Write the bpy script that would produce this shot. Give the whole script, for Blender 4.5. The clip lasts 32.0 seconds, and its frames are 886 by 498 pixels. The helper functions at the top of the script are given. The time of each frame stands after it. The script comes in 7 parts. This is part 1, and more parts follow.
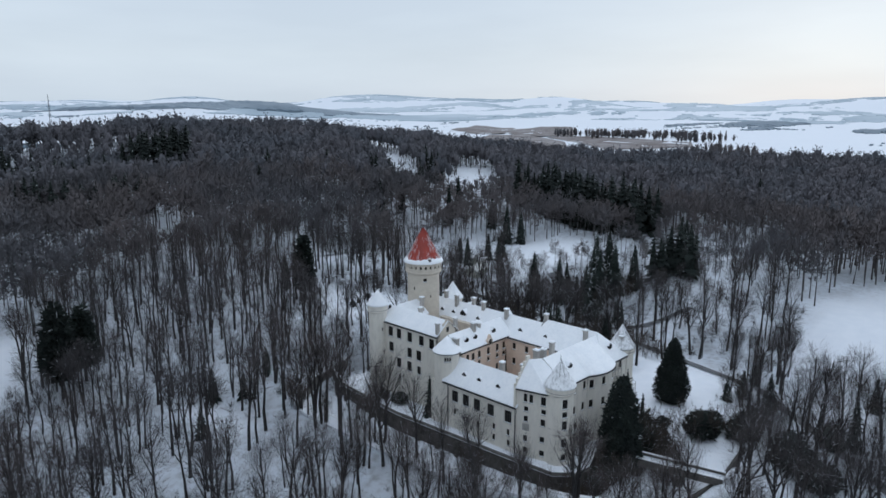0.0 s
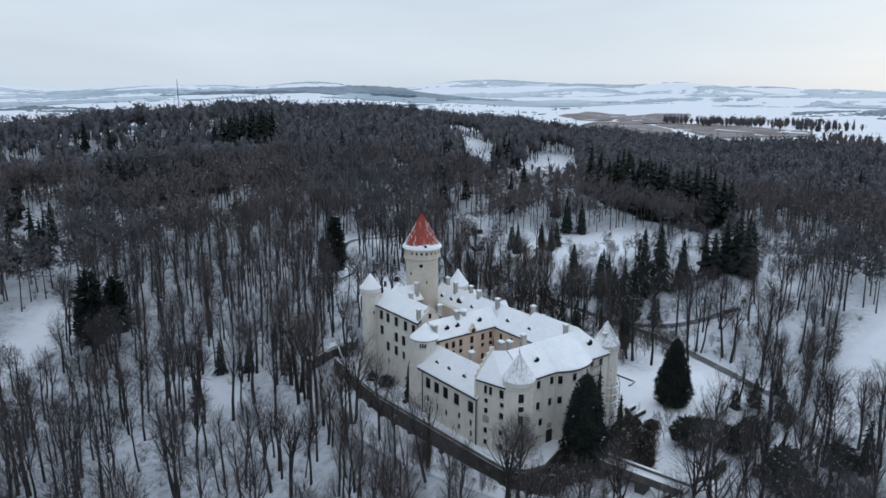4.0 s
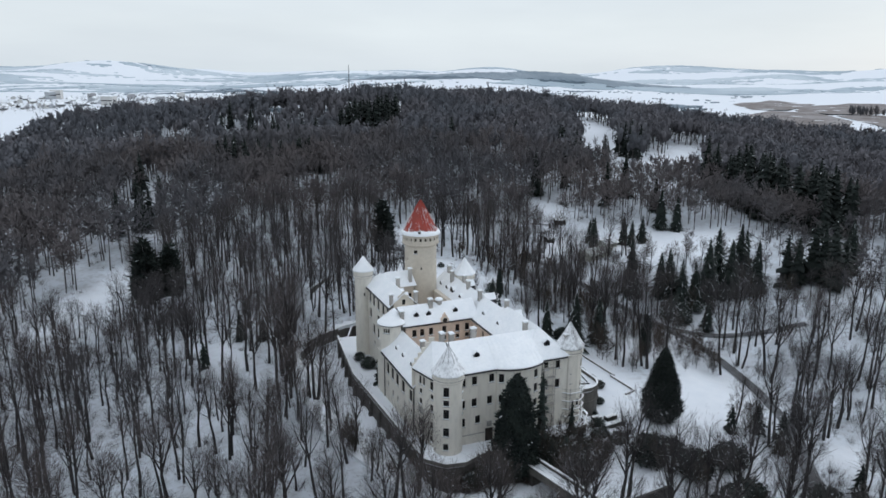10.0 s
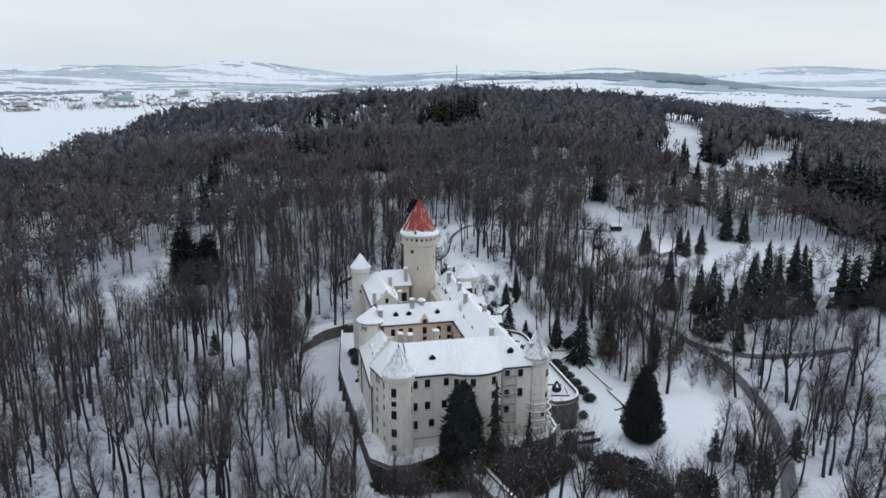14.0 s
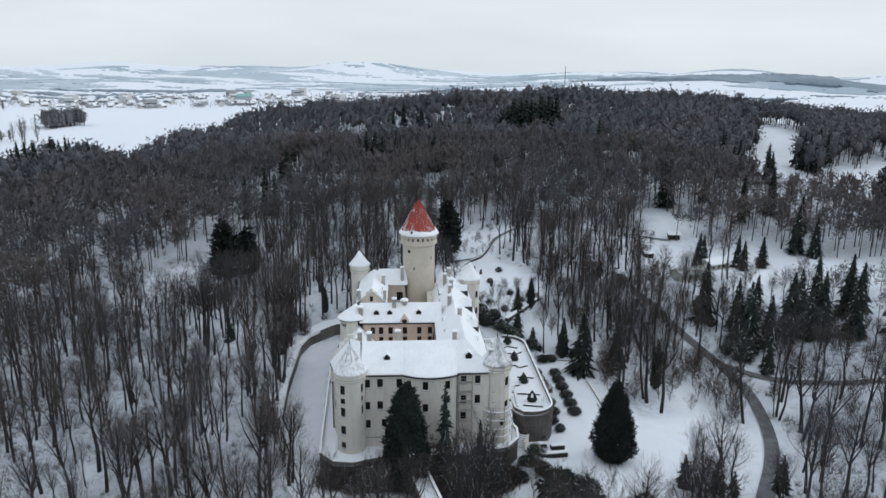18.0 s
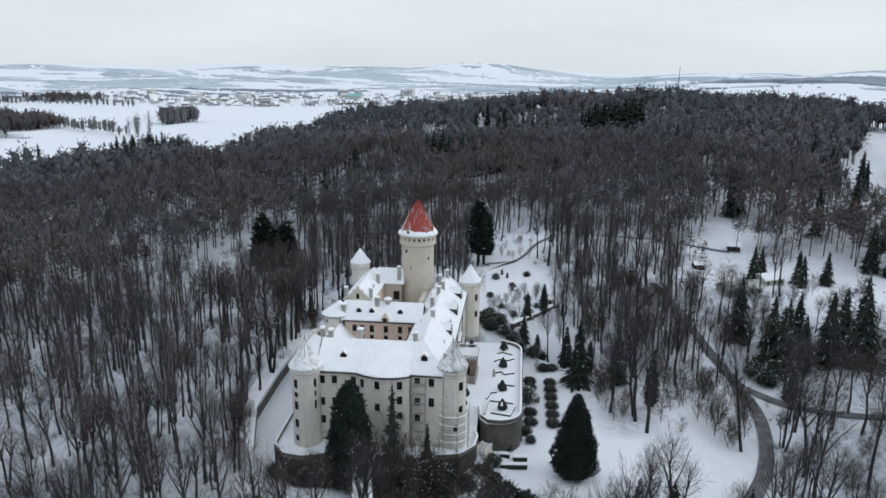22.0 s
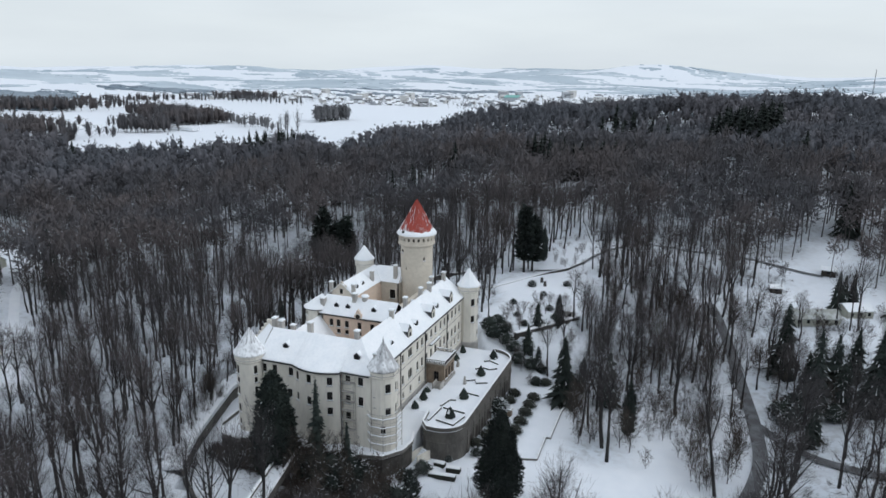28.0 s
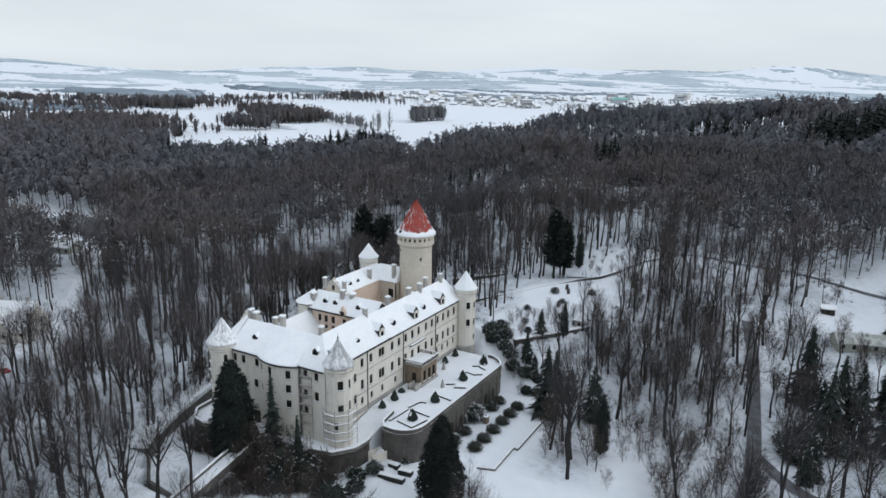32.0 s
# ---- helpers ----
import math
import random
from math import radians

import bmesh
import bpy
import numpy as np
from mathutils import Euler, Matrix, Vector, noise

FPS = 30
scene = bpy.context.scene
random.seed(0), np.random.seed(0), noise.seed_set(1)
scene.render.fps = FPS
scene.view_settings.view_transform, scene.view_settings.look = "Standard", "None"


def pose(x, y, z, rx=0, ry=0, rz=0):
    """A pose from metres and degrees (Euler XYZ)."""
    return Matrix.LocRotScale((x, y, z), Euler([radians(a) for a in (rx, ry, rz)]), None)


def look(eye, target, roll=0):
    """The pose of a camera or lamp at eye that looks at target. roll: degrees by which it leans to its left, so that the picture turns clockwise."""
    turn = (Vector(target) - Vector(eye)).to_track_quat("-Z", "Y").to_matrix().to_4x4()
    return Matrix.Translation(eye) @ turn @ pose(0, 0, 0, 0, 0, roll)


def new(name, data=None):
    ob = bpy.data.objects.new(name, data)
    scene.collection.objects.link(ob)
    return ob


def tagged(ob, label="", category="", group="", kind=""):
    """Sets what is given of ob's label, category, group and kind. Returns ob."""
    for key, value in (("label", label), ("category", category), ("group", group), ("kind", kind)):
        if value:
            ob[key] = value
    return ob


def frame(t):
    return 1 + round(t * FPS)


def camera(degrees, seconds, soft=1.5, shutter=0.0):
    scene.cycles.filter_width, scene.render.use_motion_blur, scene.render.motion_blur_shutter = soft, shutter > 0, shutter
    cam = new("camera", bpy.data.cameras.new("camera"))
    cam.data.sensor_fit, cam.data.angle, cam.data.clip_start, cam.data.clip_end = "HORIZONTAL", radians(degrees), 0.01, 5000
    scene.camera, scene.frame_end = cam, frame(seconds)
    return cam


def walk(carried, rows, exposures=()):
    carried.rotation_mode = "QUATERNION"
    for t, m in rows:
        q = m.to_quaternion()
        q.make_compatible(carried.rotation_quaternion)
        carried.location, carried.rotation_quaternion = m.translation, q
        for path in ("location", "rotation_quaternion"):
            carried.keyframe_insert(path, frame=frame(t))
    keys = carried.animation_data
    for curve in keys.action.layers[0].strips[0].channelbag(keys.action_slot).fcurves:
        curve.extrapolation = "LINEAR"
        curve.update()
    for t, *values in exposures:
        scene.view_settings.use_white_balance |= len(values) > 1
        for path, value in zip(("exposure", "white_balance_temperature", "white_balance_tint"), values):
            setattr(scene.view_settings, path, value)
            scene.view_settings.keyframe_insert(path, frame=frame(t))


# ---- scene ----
import itertools
# Metres; the origin lies on the axis of the great round tower, z = 0 is the terrace; x runs east, y north.
# A drone circles the castle at 74 m: seconds, x, y, heading, pitch, roll.
EYE = 74.0
ROWS = [
    (0, -135.37, -136.95, 43.72, -11.82, 0.00),
    (1, -129.44, -142.53, 46.11, -11.82, 0.03),
    (2, -123.29, -147.85, 48.51, -11.82, 0.05),
    (3, -116.92, -152.89, 50.90, -11.82, 0.08),
    (3.25, -115.29, -154.11, 51.50, -11.96, 0.09),
    (3.5, -113.66, -155.31, 52.09, -12.09, 0.09),
    (3.75, -112.01, -156.49, 52.69, -12.53, 0.10),
    (4, -110.35, -157.66, 53.29, -12.96, 0.11),
    (4.25, -108.67, -158.81, 53.89, -13.50, 0.11),
    (4.5, -106.99, -159.93, 54.49, -14.03, 0.12),
    (4.75, -105.29, -161.04, 55.08, -14.06, 0.13),
    (5, -103.59, -162.14, 55.68, -14.08, 0.13),
    (6, -96.65, -166.32, 58.07, -14.08, 0.16),
    (8, -82.30, -173.78, 62.85, -14.09, 0.21),
    (10, -67.39, -179.98, 67.62, -14.09, 0.27),
    (12, -52.05, -184.89, 72.38, -14.10, 0.32),
    (14, -36.38, -188.47, 77.14, -14.10, 0.37),
    (16, -20.49, -190.72, 81.90, -14.11, 0.43),
    (18, -4.50, -191.62, 86.65, -14.11, 0.48),
    (20, 11.47, -191.17, 91.40, -14.12, 0.53),
    (22, 27.32, -189.38, 96.14, -14.12, 0.59),
    (24, 42.93, -186.27, 100.87, -14.13, 0.64),
    (26, 58.19, -181.87, 105.61, -14.13, 0.69),
    (28, 73.00, -176.22, 110.33, -14.14, 0.75),
    (30, 87.25, -169.36, 115.05, -14.14, 0.80),
    (32, 100.85, -161.34, 119.77, -14.15, 0.85),
]


def aim(x, y, heading, pitch, roll):
    h, p = radians(heading), radians(pitch)
    eye = Vector((x, y, EYE))
    return look(eye, eye + 100 * Vector((math.cos(p) * math.cos(h), math.cos(p) * math.sin(h), math.sin(p))), roll)


cam = camera(63.6, 32.0, soft=1.6)
walk(cam, [(t, aim(*row)) for t, *row in ROWS], [(0.0, -0.18, 5490, 9), (4.0, -0.13, 5530, 9), (7.0, 0.0, 5820, 9), (32.0, 0.01, 5860, 9)])

# ---- world, sun, exposure ----
world = bpy.data.worlds.new("overcast_winter_sky")
scene.world = world
world.use_nodes = True
wn, wl = world.node_tree.nodes, world.node_tree.links
wn.clear()
w_out = wn.new("ShaderNodeOutputWorld")
w_bg = wn.new("ShaderNodeBackground")
w_sky = wn.new("ShaderNodeTexSky")
w_sky.sky_type, w_sky.sun_disc = "NISHITA", False
w_sky.sun_elevation, w_sky.sun_rotation = radians(16), radians(75)
w_dim = wn.new("ShaderNodeVectorMath")
w_dim.operation = "SCALE"
w_dim.inputs["Scale"].default_value = 0.10
w_co = wn.new("ShaderNodeTexCoord")
w_sep = wn.new("ShaderNodeSeparateXYZ")
w_ramp = wn.new("ShaderNodeValToRGB")
w_noise = wn.new("ShaderNodeTexNoise")
w_noise.inputs["Scale"].default_value, w_noise.inputs["Detail"].default_value = 2.2, 5
w_map = wn.new("ShaderNodeMapping")
w_map.inputs["Scale"].default_value = (1, 1, 5.5)
w_cloud = wn.new("ShaderNodeValToRGB")
w_mul = wn.new("ShaderNodeMix")
w_mul.data_type, w_mul.blend_type = "RGBA", "MULTIPLY"
w_mul.inputs["Factor"].default_value = 1.0
w_mix = wn.new("ShaderNodeMix")
w_mix.data_type, w_mix.blend_type = "RGBA", "MIX"
w_mix.inputs["Factor"].default_value = 0.94
for pos, col in ((0.0, (0.77, 0.79, 0.77)), (0.015, (0.795, 0.81, 0.79)), (0.06, (0.81, 0.82, 0.79)), (0.3, (0.75, 0.785, 0.805)), (1.0, (0.99, 0.995, 1.0))):
    e = w_ramp.color_ramp.elements.new(pos) if pos not in (0.0, 1.0) else w_ramp.color_ramp.elements[-int(pos)]
    e.color = (*col, 1)
w_cloud.color_ramp.elements[0].position, w_cloud.color_ramp.elements[0].color = 0.36, (0.955, 0.955, 0.955, 1)
w_cloud.color_ramp.elements[1].position, w_cloud.color_ramp.elements[1].color = 0.64, (1.06, 1.055, 1.04, 1)
wl.new(w_co.outputs["Generated"], w_sep.inputs[0])
wl.new(w_sep.outputs["Z"], w_ramp.inputs[0])
wl.new(w_co.outputs["Generated"], w_map.inputs["Vector"])
wl.new(w_map.outputs[0], w_noise.inputs["Vector"])
wl.new(w_noise.outputs["Fac"], w_cloud.inputs[0])
wl.new(w_ramp.outputs[0], w_mul.inputs["A"])
wl.new(w_cloud.outputs[0], w_mul.inputs["B"])
wl.new(w_sky.outputs[0], w_dim.inputs[0])
wl.new(w_dim.outputs[0], w_mix.inputs["A"])
wl.new(w_mul.outputs["Result"], w_mix.inputs["B"])
wl.new(w_mix.outputs["Result"], w_bg.inputs["Color"])
wl.new(w_bg.outputs[0], w_out.inputs[0])
w_bg.inputs["Strength"].default_value = 1.0

sun_data = bpy.data.lights.new("sun", "SUN")
sun_data.energy, sun_data.angle, sun_data.color = 0.75, radians(25), (1.0, 0.96, 0.9)
sun = new("sun", sun_data)
sun.matrix_world = look((400, 100, 240), (0, 0, 0))


# ---- materials ----
def mat(name, base, rough=0.8, second=None, scale=1.0, fine=12.0, low=0.4, high=0.6, bump=0.0, bump_scale=8.0, metal=0.0, per_object=0.0, third=None, fine_mix=0.35, spec=0.3, stretch=1.0):
    """A surface of two colours that vary at two scales, with fine relief."""
    m = bpy.data.materials.new(name)
    m.use_nodes = True
    nt = m.node_tree
    b = nt.nodes["Principled BSDF"]
    b.inputs["Roughness"].default_value, b.inputs["Metallic"].default_value = rough, metal
    b.inputs["Specular IOR Level"].default_value = spec
    co = nt.nodes.new("ShaderNodeNewGeometry")
    n1 = nt.nodes.new("ShaderNodeTexNoise")
    n1.inputs["Scale"].default_value, n1.inputs["Detail"].default_value = scale, 4
    n2 = nt.nodes.new("ShaderNodeTexNoise")
    n2.inputs["Scale"].default_value, n2.inputs["Detail"].default_value = fine, 3
    mp = nt.nodes.new("ShaderNodeMapping")
    mp.inputs["Scale"].default_value = (1, 1, stretch)
    nt.links.new(co.outputs["Position"], mp.inputs["Vector"])
    for n in (n1, n2):
        nt.links.new(mp.outputs[0], n.inputs["Vector"])
    r1 = nt.nodes.new("ShaderNodeValToRGB")
    r1.color_ramp.elements[0].position, r1.color_ramp.elements[1].position = low, high
    r1.color_ramp.elements[0].color = (*base, 1)
    r1.color_ramp.elements[1].color = (*(second or [c * 0.8 for c in base]), 1)
    nt.links.new(n1.outputs["Fac"], r1.inputs[0])
    mix = nt.nodes.new("ShaderNodeMix")
    mix.data_type, mix.blend_type = "RGBA", "MIX"
    t = third or [c * 0.75 for c in (second or base)]
    mix.inputs["B"].default_value = (*t, 1)
    r2 = nt.nodes.new("ShaderNodeMapRange")
    r2.inputs["From Min"].default_value, r2.inputs["From Max"].default_value = 0.45, 0.75
    r2.inputs["To Max"].default_value = fine_mix
    nt.links.new(n2.outputs["Fac"], r2.inputs["Value"])
    nt.links.new(r2.outputs[0], mix.inputs["Factor"])
    nt.links.new(r1.outputs[0], mix.inputs["A"])
    last = mix.outputs["Result"]
    if per_object:
        info = nt.nodes.new("ShaderNodeObjectInfo")
        hsv = nt.nodes.new("ShaderNodeHueSaturation")
        mr = nt.nodes.new("ShaderNodeMapRange")
        mr.inputs["To Min"].default_value, mr.inputs["To Max"].default_value = 1 - per_object, 1 + per_object
        nt.links.new(info.outputs["Random"], mr.inputs["Value"])
        nt.links.new(mr.outputs[0], hsv.inputs["Value"])
        nt.links.new(last, hsv.inputs["Color"])
        last = hsv.outputs[0]
    nt.links.new(last, b.inputs["Base Color"])
    if bump:
        n3 = nt.nodes.new("ShaderNodeTexNoise")
        n3.inputs["Scale"].default_value, n3.inputs["Detail"].default_value = bump_scale, 5
        nt.links.new(co.outputs["Position"], n3.inputs["Vector"])
        bp = nt.nodes.new("ShaderNodeBump")
        bp.inputs["Strength"].default_value, bp.inputs["Distance"].default_value = bump, 0.1
        nt.links.new(n3.outputs["Fac"], bp.inputs["Height"])
        nt.links.new(bp.outputs[0], b.inputs["Normal"])
    return m


SNOW = mat("snow", (0.80, 0.82, 0.85), 0.75, (0.74, 0.77, 0.81), 0.25, 3.0, 0.35, 0.7, 0.25, 1.5, third=(0.68, 0.71, 0.76), fine_mix=0.3)
SNOW_ROOF = mat("roof_snow", (0.86, 0.875, 0.89), 0.7, (0.80, 0.825, 0.85), 0.35, 1.6, 0.4, 0.7, 0.45, 1.8, third=(0.70, 0.73, 0.77), fine_mix=0.4)
PLASTER = mat("cream_plaster", (0.74, 0.705, 0.63), 0.9, (0.66, 0.625, 0.55), 0.22, 1.4, 0.40, 0.72, 0.15, 3.0, third=(0.50, 0.475, 0.425), fine_mix=0.40, stretch=0.3)
PLASTER_TOWER = mat("ochre_tower_plaster", (0.60, 0.545, 0.46), 0.9, (0.53, 0.48, 0.405), 0.3, 1.5, 0.38, 0.68, 0.2, 3.0, third=(0.40, 0.36, 0.30))
PLASTER_PINK = mat("peach_court_plaster", (0.70, 0.565, 0.455), 0.9, (0.64, 0.51, 0.41), 0.4, 1.5, 0.4, 0.65, 0.1, 3.0)
PLASTER_GREY = mat("grey_stone_render", (0.42, 0.40, 0.37), 0.9, (0.33, 0.32, 0.30), 0.5, 2.5, 0.4, 0.62, 0.3, 3.0)
TILE_RED = mat("red_roof_tile", (0.36, 0.062, 0.045), 0.6, (0.28, 0.055, 0.042), 0.5, 4.0, 0.4, 0.62, 0.3, 6.0, third=(0.42, 0.16, 0.13), fine_mix=0.4)
STONE = mat("moat_stone", (0.075, 0.07, 0.063), 0.9, (0.04, 0.037, 0.034), 0.5, 2.2, 0.4, 0.62, 0.5, 2.5, third=(0.16, 0.15, 0.14))
STONE_LIGHT = mat("terrace_stone", (0.19, 0.18, 0.165), 0.9, (0.12, 0.115, 0.105), 0.6, 2.5, 0.38, 0.64, 0.4, 3.0, third=(0.27, 0.26, 0.24))
DARK = mat("dark_wood", (0.035, 0.028, 0.022), 0.7, (0.025, 0.02, 0.016), 2.0, 10)
LEAD = mat("dark_sheet_metal", (0.05, 0.05, 0.052), 0.5, (0.035, 0.035, 0.037), 1.0, 8, metal=0.3)
FRAME = mat("window_frame_paint", (0.045, 0.038, 0.032), 0.6, (0.03, 0.026, 0.022), 2.0, 9)
GLASS = bpy.data.materials.new("window_glass")
GLASS.use_nodes = True
gb = GLASS.node_tree.nodes["Principled BSDF"]
gb.inputs["Base Color"].default_value, gb.inputs["Roughness"].default_value, gb.inputs["Specular IOR Level"].default_value = (0.010, 0.010, 0.011, 1), 0.15, 0.3
BARK = mat("grey_brown_bark", (0.042, 0.038, 0.037), 0.95, (0.029, 0.028, 0.029), 0.15, 3.0, 0.4, 0.6, per_object=0.25, third=(0.060, 0.055, 0.052))
# Lighter and bluer than the near twigs: aerial haze put into the colour.
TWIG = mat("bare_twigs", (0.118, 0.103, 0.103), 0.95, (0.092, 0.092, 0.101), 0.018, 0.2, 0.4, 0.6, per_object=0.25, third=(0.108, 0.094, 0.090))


def feathered(m):
    """A spray of twigs takes the light like one soft tuft: its normals lean towards the sky."""
    nt = m.node_tree
    g, k, u, n = nt.nodes.new("ShaderNodeNewGeometry"), nt.nodes.new("ShaderNodeVectorMath"), nt.nodes.new("ShaderNodeVectorMath"), nt.nodes.new("ShaderNodeVectorMath")
    k.operation, u.operation, n.operation = "SCALE", "ADD", "NORMALIZE"
    k.inputs["Scale"].default_value, u.inputs[1].default_value = 0.3, (0, 0, 0.7)
    nt.links.new(g.outputs["Normal"], k.inputs[0])
    nt.links.new(k.outputs[0], u.inputs[0])
    nt.links.new(u.outputs[0], n.inputs[0])
    nt.links.new(n.outputs[0], nt.nodes["Principled BSDF"].inputs["Normal"])


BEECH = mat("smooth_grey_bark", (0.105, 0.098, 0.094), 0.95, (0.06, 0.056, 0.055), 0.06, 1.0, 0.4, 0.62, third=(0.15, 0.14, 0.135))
# Twigs of the far hill, with distance haze mixed into their colour.
HAZED_TWIG = mat("hazed_far_twigs", (0.120, 0.115, 0.126), 0.95, (0.100, 0.106, 0.121), 0.014, 0.15, 0.4, 0.6, third=(0.14, 0.134, 0.142))
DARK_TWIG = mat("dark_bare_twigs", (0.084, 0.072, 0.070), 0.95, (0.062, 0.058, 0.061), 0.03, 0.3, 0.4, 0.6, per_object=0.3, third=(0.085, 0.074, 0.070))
for m_ in (TWIG, HAZED_TWIG, DARK_TWIG):
    feathered(m_)
NEEDLE = mat("dark_conifer_needles", (0.024, 0.032, 0.027), 0.9, (0.016, 0.022, 0.020), 0.3, 2.0, 0.4, 0.6, per_object=0.3, third=(0.03, 0.036, 0.03))
ROAD = mat("slushy_asphalt", (0.10, 0.10, 0.105), 0.8, (0.16, 0.165, 0.175), 0.3, 2.0, 0.42, 0.62, 0.1, 5.0, third=(0.06, 0.06, 0.063))


# ---- mesh helpers ----
def mesh_of(name, verts, faces, materials, index=None, smooth=False):
    me = bpy.data.meshes.new(name)
    me.from_pydata([tuple(v) for v in verts], [], [tuple(f) for f in faces])
    for m in materials:
        me.materials.append(m)
    if index is not None:
        me.polygons.foreach_set("material_index", np.asarray(index, dtype=np.int32))
    if smooth:
        me.polygons.foreach_set("use_smooth", np.ones(len(me.polygons), dtype=bool))
    me.update()
    return me


def fast_mesh(name, verts, tris, materials, index=None, smooth=False):
    """A triangle mesh from arrays."""
    me = bpy.data.meshes.new(name)
    verts, tris = np.asarray(verts, dtype=np.float32), np.asarray(tris, dtype=np.int32)
    me.vertices.add(len(verts))
    me.vertices.foreach_set("co", verts.ravel())
    me.loops.add(tris.size)
    me.loops.foreach_set("vertex_index", tris.ravel())
    me.polygons.add(len(tris))
    me.polygons.foreach_set("loop_start", np.arange(0, tris.size, 3, dtype=np.int32))
    for m in materials:
        me.materials.append(m)
    if index is not None:
        me.polygons.foreach_set("material_index", np.asarray(index, dtype=np.int32))
    me.polygons.foreach_set("use_smooth", np.full(len(tris), smooth, dtype=bool))
    me.update(calc_edges=True)
    return me


def put(name, me, parent=None, label="", at=None):
    ob = new(name, me)
    if parent is not None:
        ob.parent = parent
    if at is not None:
        ob.matrix_basis = at
    if label:
        tagged(ob, label)
    return ob


def thing(name, label, category, at=(0, 0, 0), group="", kind=""):
    ob = new(name)
    ob.location = at
    ob.empty_display_size = 0.5
    return tagged(ob, label, category, group, kind)


class Shape:
    """Collects boxes, prisms and turned forms into one mesh."""

    def __init__(self):
        self.v, self.f, self.m = [], [], []

    def add(self, verts, faces, k=0):
        n = len(self.v)
        self.v += [tuple(v) for v in verts]
        self.f += [tuple(i + n for i in f) for f in faces]
        self.m += [k] * len(faces)
        return self

    def box(self, x0, x1, y0, y1, z0, z1, k=0, m=None):
        vs = [Vector((x, y, z)) for z in (z0, z1) for x, y in ((x0, y0), (x1, y0), (x1, y1), (x0, y1))]
        if m is not None:
            vs = [m @ v for v in vs]
        return self.add(vs, [(0, 3, 2, 1), (4, 5, 6, 7), (0, 1, 5, 4), (1, 2, 6, 5), (2, 3, 7, 6), (3, 0, 4, 7)], k)

    def prism(self, outline, z0, z1, k=0, bottom=True, top=True):
        n = len(outline)
        vs = [(x, y, z0) for x, y in outline] + [(x, y, z1) for x, y in outline]
        fs = [(i, (i + 1) % n, n + (i + 1) % n, n + i) for i in range(n)]
        if top:
            fs.append(tuple(range(n, 2 * n)))
        if bottom:
            fs.append(tuple(range(n - 1, -1, -1)))
        return self.add(vs, fs, k)

    def turned(self, profile, n=32, cx=0, cy=0, k=0, a0=0.0, span=2 * math.pi):
        """profile: (radius, z) from the bottom up."""
        whole = span > 6.28
        cols = n if whole else n + 1
        vs, fs = [], []
        for r, z in profile:
            for i in range(cols):
                a = a0 + span * i / n
                vs.append((cx + r * math.cos(a), cy + r * math.sin(a), z))
        for j in range(len(profile) - 1):
            for i in range(n):
                i2 = (i + 1) % cols
                fs.append((j * cols + i, j * cols + i2, (j + 1) * cols + i2, (j + 1) * cols + i))
        return self.add(vs, fs, k)

    def mesh(self, name, materials, smooth=False):
        return mesh_of(name, self.v, self.f, materials if isinstance(materials, (list, tuple)) else [materials], self.m, smooth)


def part(name, shape, material, parent, label="", smooth=False):
    return put(name, shape.mesh(name, material, smooth), parent, label)


# ---- the ground ----
def bell(x, y, cx, cy, rx, ry, a):
    return a * np.exp(-(((x - cx) / rx) ** 2) - ((y - cy) / ry) ** 2)


def step(a, b, v):
    t = np.clip((v - a) / (b - a), 0, 1)
    return t * t * (3 - 2 * t)


def pad(h, x, y, x0, x1, y0, y1, z, soft):
    d = np.maximum(np.maximum(x0 - x, x - x1), np.maximum(y0 - y, y - y1))
    k = 1 - step(0, soft, d)
    return h * (1 - k) + z * k


def waves(x, y, s, seed):
    """Cheap smooth noise, about -1 to 1."""
    r = np.random.RandomState(seed)
    out = 0
    for _ in range(7):
        a, p, q = r.uniform(0, 6.28), r.uniform(0, 6.28), r.uniform(0.6, 1.7)
        out = out + np.sin((x * math.cos(a) + y * math.sin(a)) / s * q * 6.28 + p)
    return out / 3.5


MOAT_RIM = [(-6.0, 28.0), (-16.0, 25.5), (-26.0, 20.0), (-32.5, 12.0), (-34.4, 4.0), (-34.2, -20.0), (-32.8, -41.0), (-28.6, -54.0), (-24.8, -65.0), (-19.5, -74.5), (-10.0, -82.0), (5.0, -84.0), (22.0, -82.0)]


def line_distance(x, y, pts):
    best = np.full(np.shape(x), 1e9)
    for (ax, ay), (bx, by) in zip(pts[:-1], pts[1:]):
        t = np.clip(((x - ax) * (bx - ax) + (y - ay) * (by - ay)) / ((bx - ax) ** 2 + (by - ay) ** 2), 0, 1)
        best = np.minimum(best, np.hypot(x - ax - t * (bx - ax), y - ay - t * (by - ay)))
    return best


def inside(x, y, pts):
    odd = np.zeros(np.shape(x), dtype=bool)
    for (ax, ay), (bx, by) in zip(pts, pts[1:] + pts[:1]):
        cross = (ay > y) != (by > y)
        odd ^= cross & (x < (bx - ax) * (y - ay) / (by - ay + 1e-12) + ax)
    return odd


